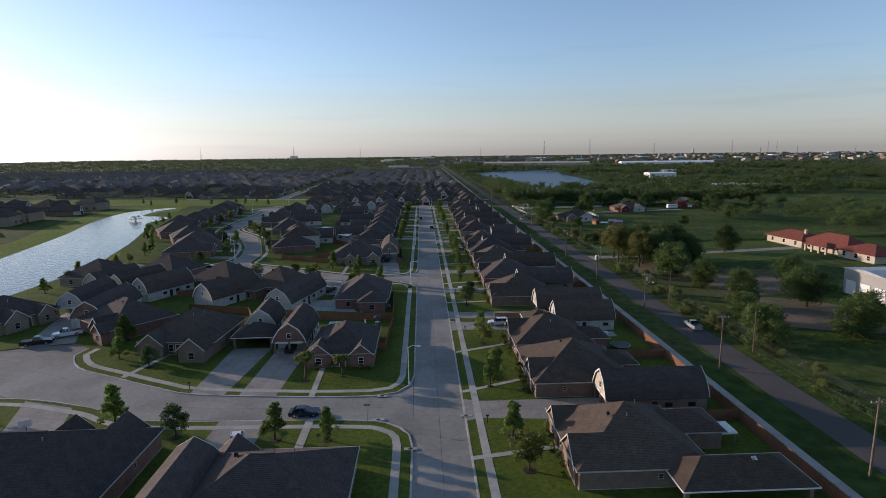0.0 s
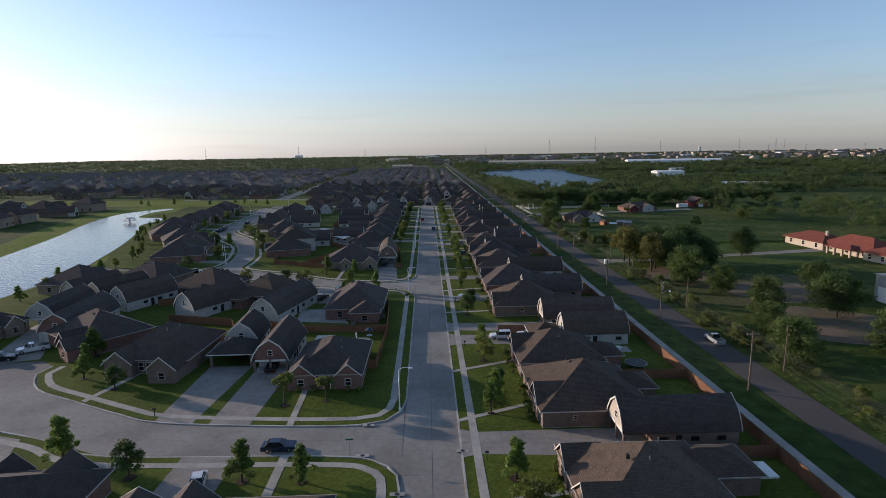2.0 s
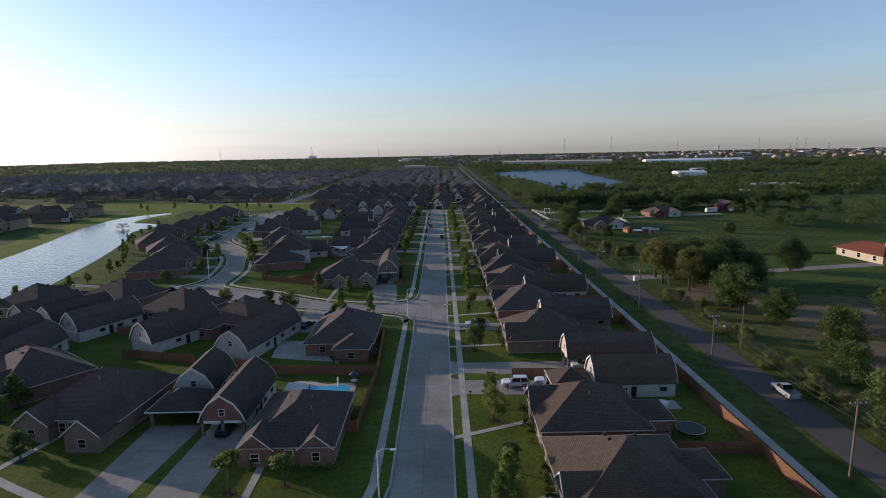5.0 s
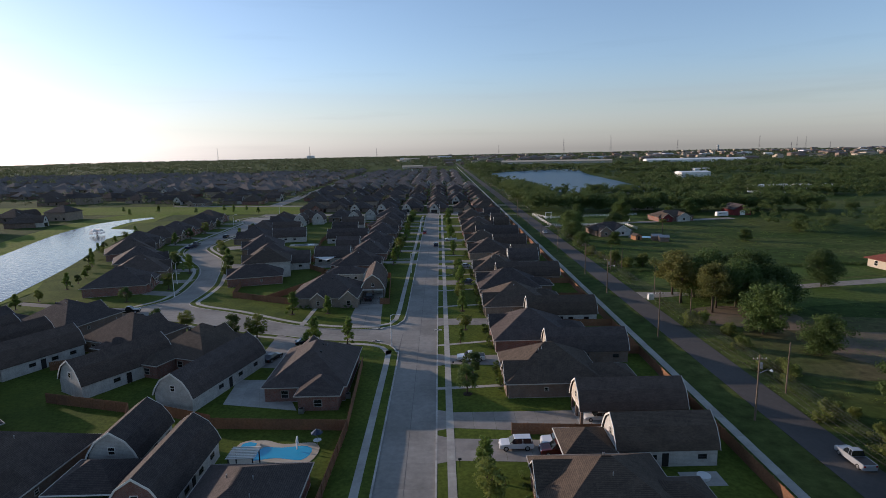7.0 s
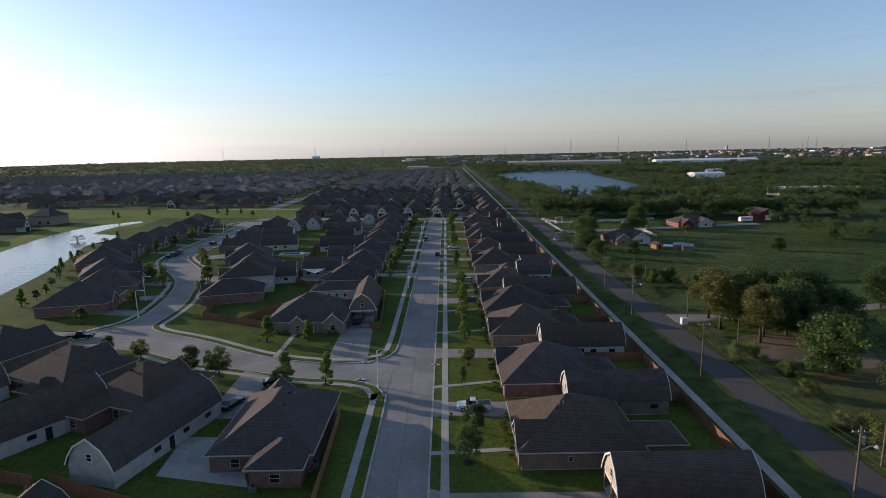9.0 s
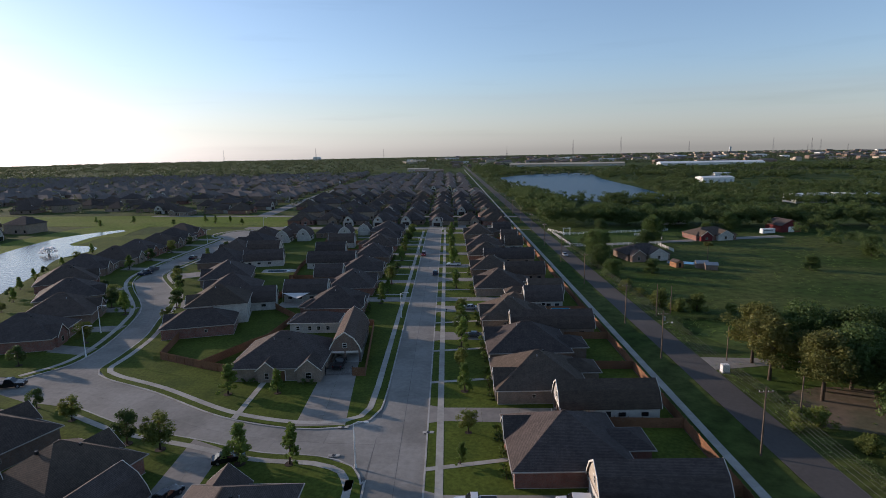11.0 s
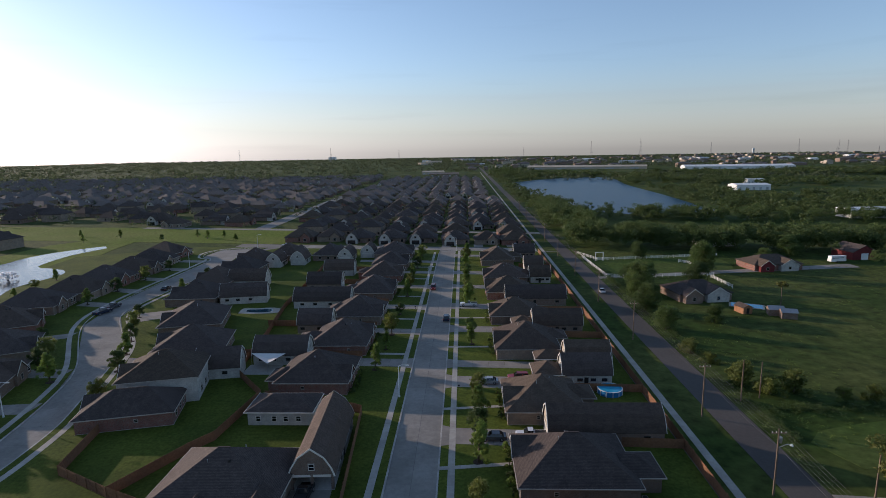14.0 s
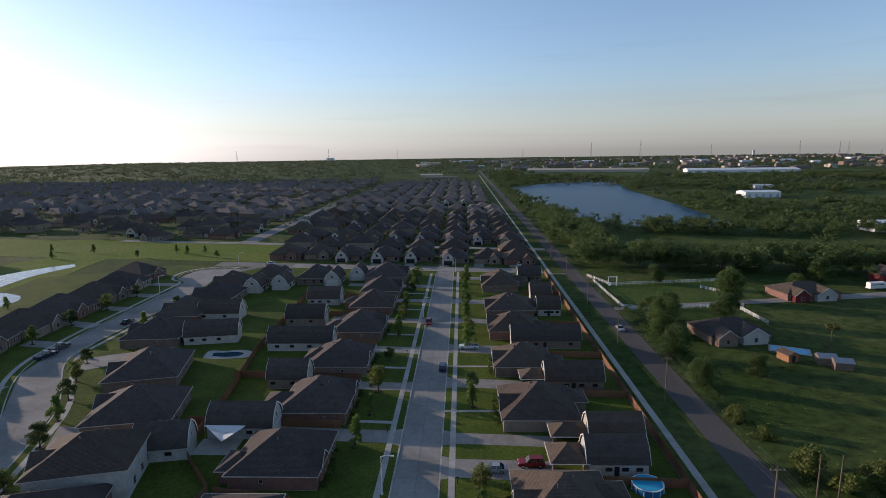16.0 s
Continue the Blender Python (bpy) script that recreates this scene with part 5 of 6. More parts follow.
fence([(46.8, 412), (46.8, 40)], "long brown cedar board fence along the footpath")
for y, x0 in ((69.6, 33), (96.6, 34), (122.6, 15.5), (133.2, 33), (156.5, 43), (174.8, 33), (199.8, 33), (218.6, 36), (241.2, 31), (276.8, 32), (302.4, 31), (331, 32), (372, 33)):
    fence([(x0, y), (46.7, y)])
fence([(-34.5, 123.0), (-9.6, 123.0), (-10.8, 150)])
fence([(-9.6, 123.0), (-10.2, 101.5), (-11.8, 101.5)])
fence([(-36.5, 195.2), (-44.5, 198.2), (-55.6, 203.3), (-58.3, 219)])
fence([(-44.5, 198.4), (-38.5, 211.8), (-36, 216), (-34, 234)])
fence([(-12.0, 195), (-9.4, 195), (-11.8, 228), (-19.5, 231.5), (-33, 233.5)])
fence([(-34, 234), (-44, 246), (-46, 271), (-50, 300), (-51, 326), (-52, 352), (-54, 372)])
for y in (257.9, 282.2, 308, 336, 360):
    fence([(-17, y), (-49, y - 0.5)])
fence([(-42, 118.5), (-46, 128), (-62, 131.5)])
fence([(-44, 128.5), (-31, 124.0)])
fence([(-63.5, 150), (-71, 146)])

# white rails round the paddock and an iron gate
def rail_fence(points):
    ob = thing("rail_fence", "white-painted three-rail paddock fence", "fence", None, "paddock fences")
    for (x0, y0), (x1, y1) in zip(points, points[1:]):
        length = math.hypot(x1 - x0, y1 - y0)
        m = pose(x0, y0, 0, 0, 0, math.degrees(math.atan2(y1 - y0, x1 - x0)))
        for z in (0.45, 0.85, 1.25):
            part("rail", Shape().box(0, length, -0.03, 0.03, z, z + 0.14), WHITEMETAL, ob).matrix_local = m
        k = int(length / 2.6)
        for i in range(k + 1):
            part("post", Shape().box(i * length / k - 0.07, i * length / k + 0.07, -0.07, 0.07, 0, 1.5), WHITEMETAL, ob).matrix_local = m
    return ob


rail_fence([(66, 408), (72, 391), (130, 399)])
rail_fence([(66.5, 398), (67.5, 356), (74, 353), (111, 357)])
rail_fence([(111, 357), (111.5, 340)])
rail_fence([(120, 376), (111, 390)])
ob = thing("gateway", "white-painted timber gateway frame", "gate", pose(73.2, 391.0, 0))
for x in (-1.8, 1.8):
    part("post", Shape().box(x - 0.15, x + 0.15, -0.15, 0.15, 0, 4.0), WHITEMETAL, ob)
part("beam", Shape().box(-2.1, 2.1, -0.12, 0.12, 3.8, 4.1), WHITEMETAL, ob)
ob = thing("gate", "black iron double gate across a driveway", "gate", pose(-14.8, 195.2, 0.15))
for s_ in (-1, 1):
    leaf = part("gate_leaf", Shape().box(min(0, s_ * 2.6), max(0, s_ * 2.6), -0.03, 0.03, 0.2, 0.26).box(min(0, s_ * 2.6), max(0, s_ * 2.6), -0.03, 0.03, 1.45, 1.52), BLACKMETAL, ob)
    for k in range(13):
        part("bar", Shape().box(s_ * k * 0.2 - 0.012 + s_ * 0.1, s_ * k * 0.2 + 0.012 + s_ * 0.1, -0.012, 0.012, 0.1, 1.7), BLACKMETAL, leaf)
for x in (-2.75, 2.75):
    part("gate_post", Shape().box(x - 0.1, x + 0.1, -0.1, 0.1, -0.1, 1.95), BLACKMETAL, ob)

# ---------------------------------------------------------------- poles, wires, lamps
def pole(x, y, h=11.0, lamp=False):
    ob = thing("utility_pole", "brown wooden utility pole with a crossarm", "utility pole", pose(x, y, 0), "utility poles")
    part("mast", Shape().tube([(0, 0, -0.2), (0.02, 0, h * 0.5), (0, 0.02, h)], [0.17, 0.14, 0.11], 8), POLEWOOD, ob)
    arm = part("crossarm", Shape().box(-1.1, 1.1, -0.06, 0.06, h - 0.75, h - 0.6), POLEWOOD, ob)
    for x_ in (-1.0, -0.35, 0.35, 1.0):
        part("insulator", Shape().tube([(x_, 0, h - 0.6), (x_, 0, h - 0.4)], [0.05, 0.03], 6), WHITEMETAL, arm)
    if lamp:
        l = part("lamp_arm", Shape().tube([(0.1, 0, h - 3.0), (1.2, 0, h - 2.5), (2.0, 0, h - 2.5)], [0.04, 0.04, 0.03], 6), METAL, ob)
        part("lamp_head", Shape().tube([(2.0, 0, h - 2.7), (2.0, 0, h - 2.45)], [0.26, 0.12], 10), WHITEMETAL, l)
        part("transformer", Shape().tube([(0.32, 0, h - 2.2), (0.32, 0, h - 1.3)], [0.24, 0.24], 10), METAL, ob)
    return ob


POLES = [16, 54, 91, 128, 167, 206, 231, 276, 316, 357, 400, 445, 490, 540, 590, 650]
for i, y in enumerate(POLES):
    pole(55.0, y, 11.0, i in (3, 5))
for x, y, h in ((66.2, 138, 9.5), (66.4, 176, 9), (66.2, 238.5, 9), (67, 100, 9), (69, 205, 8), (70.8, 240, 8)):
    ob = thing("utility_pole", "bare brown wooden pole at the roadside", "utility pole", pose(x, y, 0), "roadside poles")
    part("mast", Shape().tube([(0, 0, -0.2), (0.04, 0, h)], [0.15, 0.1], 8), POLEWOOD, ob)
for off, z in ((-1.0, 10.55), (-0.35, 10.55), (0.35, 10.55), (1.0, 10.55), (0.12, 8.9), (0.1, 8.1)):
    wire = thing("power_line", "thin sagging overhead wire between the poles", "power line", None, "overhead wires")
    for y0, y1 in zip(POLES, POLES[1:]):
        pts = [(55.0 + off, y0 + (y1 - y0) * u, z - 4 * u * (1 - u) * (y1 - y0) * 0.017) for u in np.linspace(0, 1, 9)]
        part("span", Shape().tube(pts, [0.017] * 9, 4), WIRE, wire)


def street_lamp(x, y, turn):
    ob = thing("street_lamp", "pale street lamp with a curved arm", "street lamp", pose(x, y, 0.1, 0, 0, turn), "street lamps")
    part("mast", Shape().tube([(0, 0, 0), (0, 0, 4), (0, 0, 6.9)], [0.11, 0.085, 0.06], 8), WHITEMETAL, ob)
    part("base", Shape().tube([(0, 0, 0), (0, 0, 0.5)], [0.2, 0.16], 8), WHITEMETAL, ob)
    arm = part("arm", Shape().tube([(0, 0, 6.8), (0.7, 0, 7.15), (1.7, 0, 7.1)], [0.05, 0.045, 0.04], 6), WHITEMETAL, ob)
    part("lamp_head", Shape().box(1.5, 2.2, -0.14, 0.14, 6.98, 7.14, 0.04), WHITEMETAL, arm)


for x, y, a in ((-5.0, 84.2, 0), (-6.0, 161.3, 0), (-5.3, 236, 0), (-73.3, 205, 0), (-5.3, 337, 0), (4.9, 411.5, 180), (-80, 222, 0), (-111, 360, 0), (-100, 412, 0)):
    street_lamp(x, y, a)
ob = thing("street_sign", "thin street-name sign post on the corner", "street sign", pose(-11.0, 70.2, 0.1))
part("mast", Shape().tube([(0, 0, 0), (0, 0, 2.9)], [0.035, 0.03], 6), METAL, ob)
part("plate", Shape().box(-0.5, 0.5, -0.012, 0.012, 2.6, 2.82), material("sign_green", (0.02, 0.14, 0.06), 0.4, 0.05), ob, "green name plate")
for x, y in ((-9.4, 79.2), (-9.4, 70.7), (-9.8, 164.4), (-10, 173.2), (4.2, 71.8), (4.2, 172), (-4.3, 62)):
    ob = thing("storm_drain", "dark storm drain inlet in the kerb", "storm drain", pose(x, y, 0.1), "storm drains")
    part("lid", Shape().box(-0.9, 0.9, -0.35, 0.35, 0, 0.085), KERB, ob)
    part("slot", Shape().box(-0.7, 0.7, -0.37, 0.37, 0.0, 0.05), DARK, ob)
    part("manhole", Shape().tube([(0, 0, 0.08), (0, 0, 0.1)], [0.3, 0.3], 12), BLACKMETAL, ob)


# ---------------------------------------------------------------- vehicles
def car(kind, paint, x, y, turn, label, z=0.16):
    """A parked vehicle; its nose points to local +x."""
    ob = thing("car", label, "car", pose(x, y, z, 0, 0, turn), "parked cars")
    body_mat = PAINT[paint]
    L, W, H = {"sedan": (4.7, 1.82, 1.45), "suv": (4.85, 1.92, 1.82), "pickup": (5.7, 2.0, 1.88)}[kind]
    h, w = L / 2, W / 2
    belt = {"sedan": 0.92, "suv": 1.1, "pickup": 1.15}[kind]
    low = 0.28 if kind == "sedan" else 0.36
    hood = belt - 0.1
    prof = [(-h, low + 0.15), (-h + 0.1, low), (h - 0.12, low), (h, low + 0.2), (h - 0.03, hood - 0.14), (h - 0.25, hood - 0.02), (h * 0.42, belt), (-h + 0.1, belt), (-h, belt - 0.12)]
    body = Shape()
    for y0, y1, sc in ((-w + 0.08, w - 0.08, 1.0), (-w, -w + 0.08, 0.985), (w - 0.08, w, 0.985)):
        body.add(*_slab(prof, y0, y1, sc))
    part("body", body, body_mat, ob)
    a0, a1, b0, b1 = {"sedan": (-h * 0.80, h * 0.42, -h * 0.50, h * 0.12), "suv": (-h * 0.97, h * 0.42, -h * 0.86, h * 0.16), "pickup": (-h * 0.20, h * 0.46, -h * 0.12, h * 0.24)}[kind]
    cab = [(a0, belt - 0.01), (a1, belt - 0.01), (b1, H - 0.06), (b0, H - 0.06)]
    part("window", Shape().add(*_taper(cab, w - 0.06, w - 0.24)), GLASS, ob, "dark glass")
    part("roof", Shape().box(b0 + 0.02, b1 - 0.02, -w + 0.26, w - 0.26, H - 0.09, H - 0.01, 0.05), body_mat, ob)
    for px in ((a0 + b0) / 2 + 0.05, (b0 + b1) / 2):
        for s_ in (-1, 1):
            part("pillar", Shape().tube([(px, s_ * (w - 0.07), belt - 0.02), (px + (0 if px > b0 else 0.1), s_ * (w - 0.24), H - 0.07)], [0.05, 0.045], 4), body_mat, ob)
    if kind == "pickup":
        part("bed", Shape().box(-h + 0.12, a0 - 0.08, -w + 0.14, w - 0.14, belt - 0.02, belt + 0.012), BLACKMETAL, ob, "dark load bed")
    for wx in (-h * 0.62, h * 0.64):
        for s_ in (-1, 1):
            r = 0.33 if kind == "sedan" else 0.38
            ty = part("wheel", Shape().tube([(wx, s_ * (w - 0.22), r), (wx, s_ * (w + 0.012), r)], [r, r], 18), TYRE, ob)
            part("rim", Shape().tube([(wx, s_ * (w + 0.0), r), (wx, s_ * (w + 0.02), r)], [r * 0.64, r * 0.55], 14), CHROME, ty)
    for s_ in (-1, 1):
        part("headlight", Shape().box(h - 0.14, h + 0.005, s_ * (w - 0.32) - 0.2, s_ * (w - 0.32) + 0.2, hood - 0.24, hood - 0.1), HEAD, ob)
        part("tail_light", Shape().box(-h - 0.008, -h + 0.08, s_ * (w - 0.2) - 0.13, s_ * (w - 0.2) + 0.13, belt - 0.32, belt - 0.1), TAIL, ob)
        part("wing_mirror", Shape().box(a1 - 0.42, a1 - 0.22, s_ * (w + 0.08) - 0.09, s_ * (w + 0.08) + 0.09, belt, belt + 0.15, 0.02), body_mat, ob)
    part("bumper", Shape().box(h - 0.08, h + 0.04, -w + 0.08, w - 0.08, low, low + 0.18, 0.02).box(-h - 0.04, -h + 0.08, -w + 0.08, w - 0.08, low, low + 0.2, 0.02), body_mat, ob)
    return ob


def _slab(prof, y0, y1, sc):
    n_ = len(prof)
    vs_ = [(a * sc, y0, b) for a, b in prof] + [(a * sc, y1, b) for a, b in prof]
    return vs_, [tuple(range(n_)), tuple(range(n_, 2 * n_))[::-1]] + [(i, n_ + i, n_ + (i + 1) % n_, (i + 1) % n_) for i in range(n_)]


def _taper(prof, w0, w1):
    ws = [w0, w0, w1, w1]
    vs_ = [(a, -q, b) for (a, b), q in zip(prof, ws)] + [(a, q, b) for (a, b), q in zip(prof, ws)]
    return vs_, [(0, 1, 2, 3), (7, 6, 5, 4), (0, 4, 5, 1), (1, 5, 6, 2), (2, 6, 7, 3), (3, 7, 4, 0)]


car("suv", "white", 15.6, 118.6, 180, "white sport-utility car parked on a driveway")
car("pickup", "maroon", 21.6, 117.3, 180, "dark brownish pickup parked by a carport")
car("pickup", "white", 22.2, 119.6, 180, "white pickup parked under a carport")
car("sedan", "white", -28.6, 63.6, -78, "white saloon parked on a driveway")
car("sedan", "navy", -21.0, 72.6, 2, "dark blue saloon parked at the kerb", 0.03)
car("pickup", "white", -80.2, 110.8, -145, "white pickup parked on a driveway")
car("pickup", "black", -83.2, 105.6, 20, "black pickup parked by the turning circle", 0.03)
car("pickup", "white", 11.0, 152.6, 180, "white pickup on a driveway behind a young tree")
car("suv", "white", 23.8, 153.2, 175, "white sport-utility car beside a house")
car("sedan", "white", 30.0, 127.6, 180, "white saloon in an open garage bay")
car("pickup", "black", -15.6, 200.2, 88, "dark pickup parked before a garage")
car("pickup", "white", 20.4, 220.4, 180, "white pickup parked beside a house")
car("sedan", "grey", 13.5, 219.6, 180, "dark grey saloon on a driveway")
car("suv", "red", 20.6, 246.4, 180, "bright red van parked on a driveway")
car("sedan", "silver", 13.6, 244.2, 180, "silver saloon parked behind a small tree")
car("pickup", "white", 10.0, 307.2, 180, "white pickup parked on a driveway")
car("suv", "navy", 3.0, 291.2, 90, "dark car parked at the kerb", 0.03)
car("suv", "red", -3.0, 329.7, -90, "red car parked at the kerb", 0.03)
car("pickup", "grey", -105.8, 297.4, 80, "grey pickup parked at the kerb", 0.03)
car("pickup", "navy", -105.0, 291.0, 75, "dark blue pickup parked at the kerb", 0.03)
car("pickup", "red", -84.5, 184, 15, "red pickup parked on the street", 0.03)
car("pickup", "black", -77.6, 187.6, 15, "black pickup parked on the street", 0.03)
car("sedan", "navy", -86, 177.2, 150, "dark saloon on a driveway")
car("sedan", "black", -25.0, 162.2, 20, "dark saloon parked near the street")
car("sedan", "black", -29.6, 152.5, 70, "dark saloon in a shaded drive")
car("suv", "white", 22.5, 358.6, 180, "white sport-utility car on a driveway")
car("sedan", "silver", 59.4, 329, -90, "silver saloon on the country road", 0.055)
car("pickup", "silver", 62.2, 116.5, 90, "silver pickup on the country road", 0.055)
car("sedan", "black", -101.2, 322, 90, "dark saloon parked at the kerb", 0.03)
car("sedan", "white", -87.5, 420, 170, "white saloon on the cross street", 0.04)
car("sedan", "white", 37, 431, 90, "white saloon on a far driveway", 0.04)
car("sedan", "black", -29.6, 101.2, 90, "dark saloon inside an open brick garage bay", 0.16)

# ---------------------------------------------------------------- garden things
def ring_of(points, step=0.8):
    return smooth_line(list(points) + [points[0]], step)[:-1]


pool = thing("swimming_pool", "bright blue free-form swimming pool with a pale rim", "swimming pool", pose(-18.2, 116.4, 0.14))
part("rim", Shape().prism(ring_of([(-5.6, -3.4), (-1, -2.6), (4.2, -3.2), (5.6, 0), (4.4, 2.4), (0, 2.2), (-3, 3.4), (-6, 2.6), (-7, -0.5)]), 0, 0.06), STUCCO, pool)
part("water", Shape().prism(ring_of([(-3.2, -2.2), (0, -1.6), (3.6, -2.2), (4.6, 0), (3.6, 1.5), (0, 1.2), (-2.6, 1.4), (-3.4, -0.4)]), 0, 0.075), POOLWATER, pool)
part("spa_wall", Shape().prism(ring_of([(-6.4, 0.4), (-5, -0.6), (-3.4, 0.4), (-3.2, 2), (-4.6, 2.8), (-6.2, 2)]), 0, 0.45), STUCCO, pool)
part("spa_water", Shape().prism(ring_of([(-5.9, 0.6), (-5, 0.0), (-3.8, 0.7), (-3.7, 1.8), (-4.7, 2.3), (-5.7, 1.8)]), 0, 0.47), POOLWATER, pool)
part("slide", Shape().tube([(2.2, 2.0, 0.1), (2.2, 1.6, 1.5), (2.3, 0.8, 1.3), (2.5, 0.2, 0.3)], [0.08, 0.12, 0.12, 0.12], 6), WHITEMETAL, pool)
ob = thing("pergola", "dark pool pergola with a pale slatted top", "pergola", pose(-21.6, 112.0, 0.14))
for x in (-1.6, 1.6):
    for y in (-1.3, 1.3):
        part("post", Shape().box(x - 0.07, x + 0.07, y - 0.07, y + 0.07, 0, 2.4), BLACKMETAL, ob)
for k in range(8):
    part("slat", Shape().box(-1.9, 1.9, -1.5 + k * 0.4, -1.32 + k * 0.4, 2.4, 2.5), TRIM, ob)
ob = thing("patio_umbrella", "folded blue garden parasol over a table", "parasol", pose(-13.2, 118.6, 0.2))
part("pole", Shape().tube([(0, 0, 0), (0, 0, 2.4)], [0.03, 0.03], 6), METAL, ob)
part("canopy", Shape().tube([(0, 0, 1.9), (0, 0, 2.5)], [0.9, 0.05], 8), PAINT["navy"], ob)
part("table", Shape().tube([(0, 0, 0.7), (0, 0, 0.76)], [0.6, 0.6], 12), METAL, ob)
ob = thing("round_pool", "round blue above-ground pool in a back garden", "swimming pool", pose(39.6, 240.6, 0.14))
part("wall", Shape().tube([(0, 0, 0), (0, 0, 1.15)], [2.6, 2.6], 28), POOLWALL, ob)
part("rim", Shape().tube([(0, 0, 1.13), (0, 0, 1.2)], [2.68, 2.68], 28), WHITEMETAL, ob)
part("water", Shape().tube([(0, 0, 1.19), (0, 0, 1.21)], [2.45, 2.45], 28), POOLWATER, ob)
for k in range(12):
    t = k * 0.5236
    part("upright", Shape().box(2.66 * math.cos(t) - 0.06, 2.66 * math.cos(t) + 0.06, 2.66 * math.sin(t) - 0.06, 2.66 * math.sin(t) + 0.06, 0, 1.18), WHITEMETAL, ob)
ob = thing("swimming_pool", "dark kidney-shaped pool with a pale deck", "swimming pool", pose(-57, 297, 0.14))
part("rim", Shape().prism(ring_of([(-6, -3), (0, -3.4), (6, -2.4), (7, 1), (3, 3.4), (-2, 2.6), (-6.4, 2.6)]), 0, 0.06), WALK, ob)
part("water", Shape().prism(ring_of([(-4, -1.4), (0, -2), (3.6, -1.2), (4, 0.8), (1.6, 1.8), (-2, 1.2), (-4.4, 1.0)]), 0, 0.075), water_material("dark_pool_water", (0.01, 0.06, 0.09), 1.5, 0.08), ob)
ob = thing("sail_awning", "white triangular sail awning over a patio", "awning", pose(-38, 249.2, 0.14))
part("sail", Shape().add([(-4.6, 2.6, 3.0), (3.8, 2.4, 3.0), (1.2, -3.0, 2.6), (0.1, 0.8, 2.35)], [(0, 2, 3), (2, 1, 3), (1, 0, 3)]), WHITEMETAL, ob)
for x, y, h in ((-4.6, 2.6, 3.0), (1.2, -3.0, 2.6)):
    part("post", Shape().tube([(x, y, 0), (x, y, h)], [0.05, 0.05], 6), METAL, ob)
part("patio", Shape().box(-5, 3, -3.2, 2.6, 0, 0.05), WALK, ob)
ob = thing("trampoline", "round black trampoline on a back lawn", "trampoline", pose(39.5, 102.3, 0.14))
part("mat", Shape().tube([(0, 0, 0.8), (0, 0, 0.83)], [1.9, 1.9], 24), BLACKMETAL, ob)
part("frame", Shape().tube([(2.05 * math.cos(t), 2.05 * math.sin(t), 0.82) for t in np.linspace(0, 6.283, 25)], [0.05] * 25, 5), METAL, ob)
for k in range(6):
    part("leg", Shape().tube([(2.05 * math.cos(k * 1.047), 2.05 * math.sin(k * 1.047), 0), (2.05 * math.cos(k * 1.047), 2.05 * math.sin(k * 1.047), 0.82)], [0.04, 0.04], 5), METAL, ob)
ob = thing("patio_slab", "pale patio slab with a small white tub", "patio", pose(39.0, 111.6, 0.14))
part("slab", Shape().box(-2.6, 2.6, -1.6, 1.6, 0, 0.05), WALK, ob)
part("tub", Shape().tube([(0.2, 0.1, 0.05), (0.2, 0.1, 0.5)], [0.8, 0.9], 14), WHITEMETAL, ob)
ob = thing("canopy_tent", "white pop-up canopy tent behind a house", "tent", pose(40.2, 63.5, 0.14))
part("canopy", Shape().hip(-1.6, 1.6, -1.6, 1.6, 2.1, 0.8, 0.1, 0.25), WHITEMETAL, ob)
for x in (-1.5, 1.5):
    for y in (-1.5, 1.5):
        part("leg", Shape().tube([(x, y, 0), (x, y, 2.0)], [0.025, 0.025], 5), METAL, ob)
ob = thing("satellite_dish", "grey satellite dish on a roof slope", "satellite dish", pose(37.2, 50.6, 4.3))
part("dish", Shape().tube([(0, 0, 0.45), (0.06, -0.1, 0.6), (0.02, -0.02, 0.62)], [0.08, 0.38, 0.3], 14), METAL, ob)
part("bracket", Shape().tube([(0, 0, -0.35), (0, 0, 0.5)], [0.03, 0.03], 6), METAL, ob)
ob = thing("basketball_hoop", "white basketball hoop on a driveway", "basketball hoop", pose(-57.4, 64.4, 0.16, 0, 0, 30))
part("mast", Shape().tube([(0, 0, 0), (0, 0, 2.6), (0, -0.5, 3.0)], [0.06, 0.06, 0.05], 6), BLACKMETAL, ob)
part("backboard", Shape().box(-0.75, 0.75, -0.62, -0.57, 2.75, 3.75), WHITEMETAL, ob)
part("hoop", Shape().tube([(0.23 * math.cos(t), -0.88 + 0.23 * math.sin(t), 3.05) for t in np.linspace(0, 6.283, 15)], [0.015] * 15, 4), TAIL, ob)
ob = thing("utility_box", "white utility cabinet on a concrete pad by the road", "utility box", pose(65.6, 199.0, 0))
part("cabinet", Shape().box(-0.75, 0.75, -0.6, 0.6, 0.1, 1.7, 0.04), WHITEMETAL, ob)
part("pad", Shape().box(-0.9, 0.9, -0.8, 0.8, 0, 0.12), KERB, ob)
part("door", Shape().box(-0.6, 0.6, -0.63, -0.58, 0.2, 1.55), TRIM, ob)
for k, (x, y) in enumerate(((35.5, 101, ), (26, 113.6), (-26.6, 93.5), (-11.3, 134.5), (34, 160), (35, 203), (-33, 248), (-18, 128.6), (34.5, 80.0), (-45, 118))):
    ob = thing("air_conditioner", "grey outdoor air-conditioning unit by a wall", "air conditioner", pose(x, y, 0.14), "air conditioners")
    part("case", Shape().box(-0.42, 0.42, -0.42, 0.42, 0.05, 0.85, 0.02), METAL, ob)
    part("grille", Shape().tube([(0, 0, 0.85), (0, 0, 0.88)], [0.34, 0.34], 14), BLACKMETAL, ob)
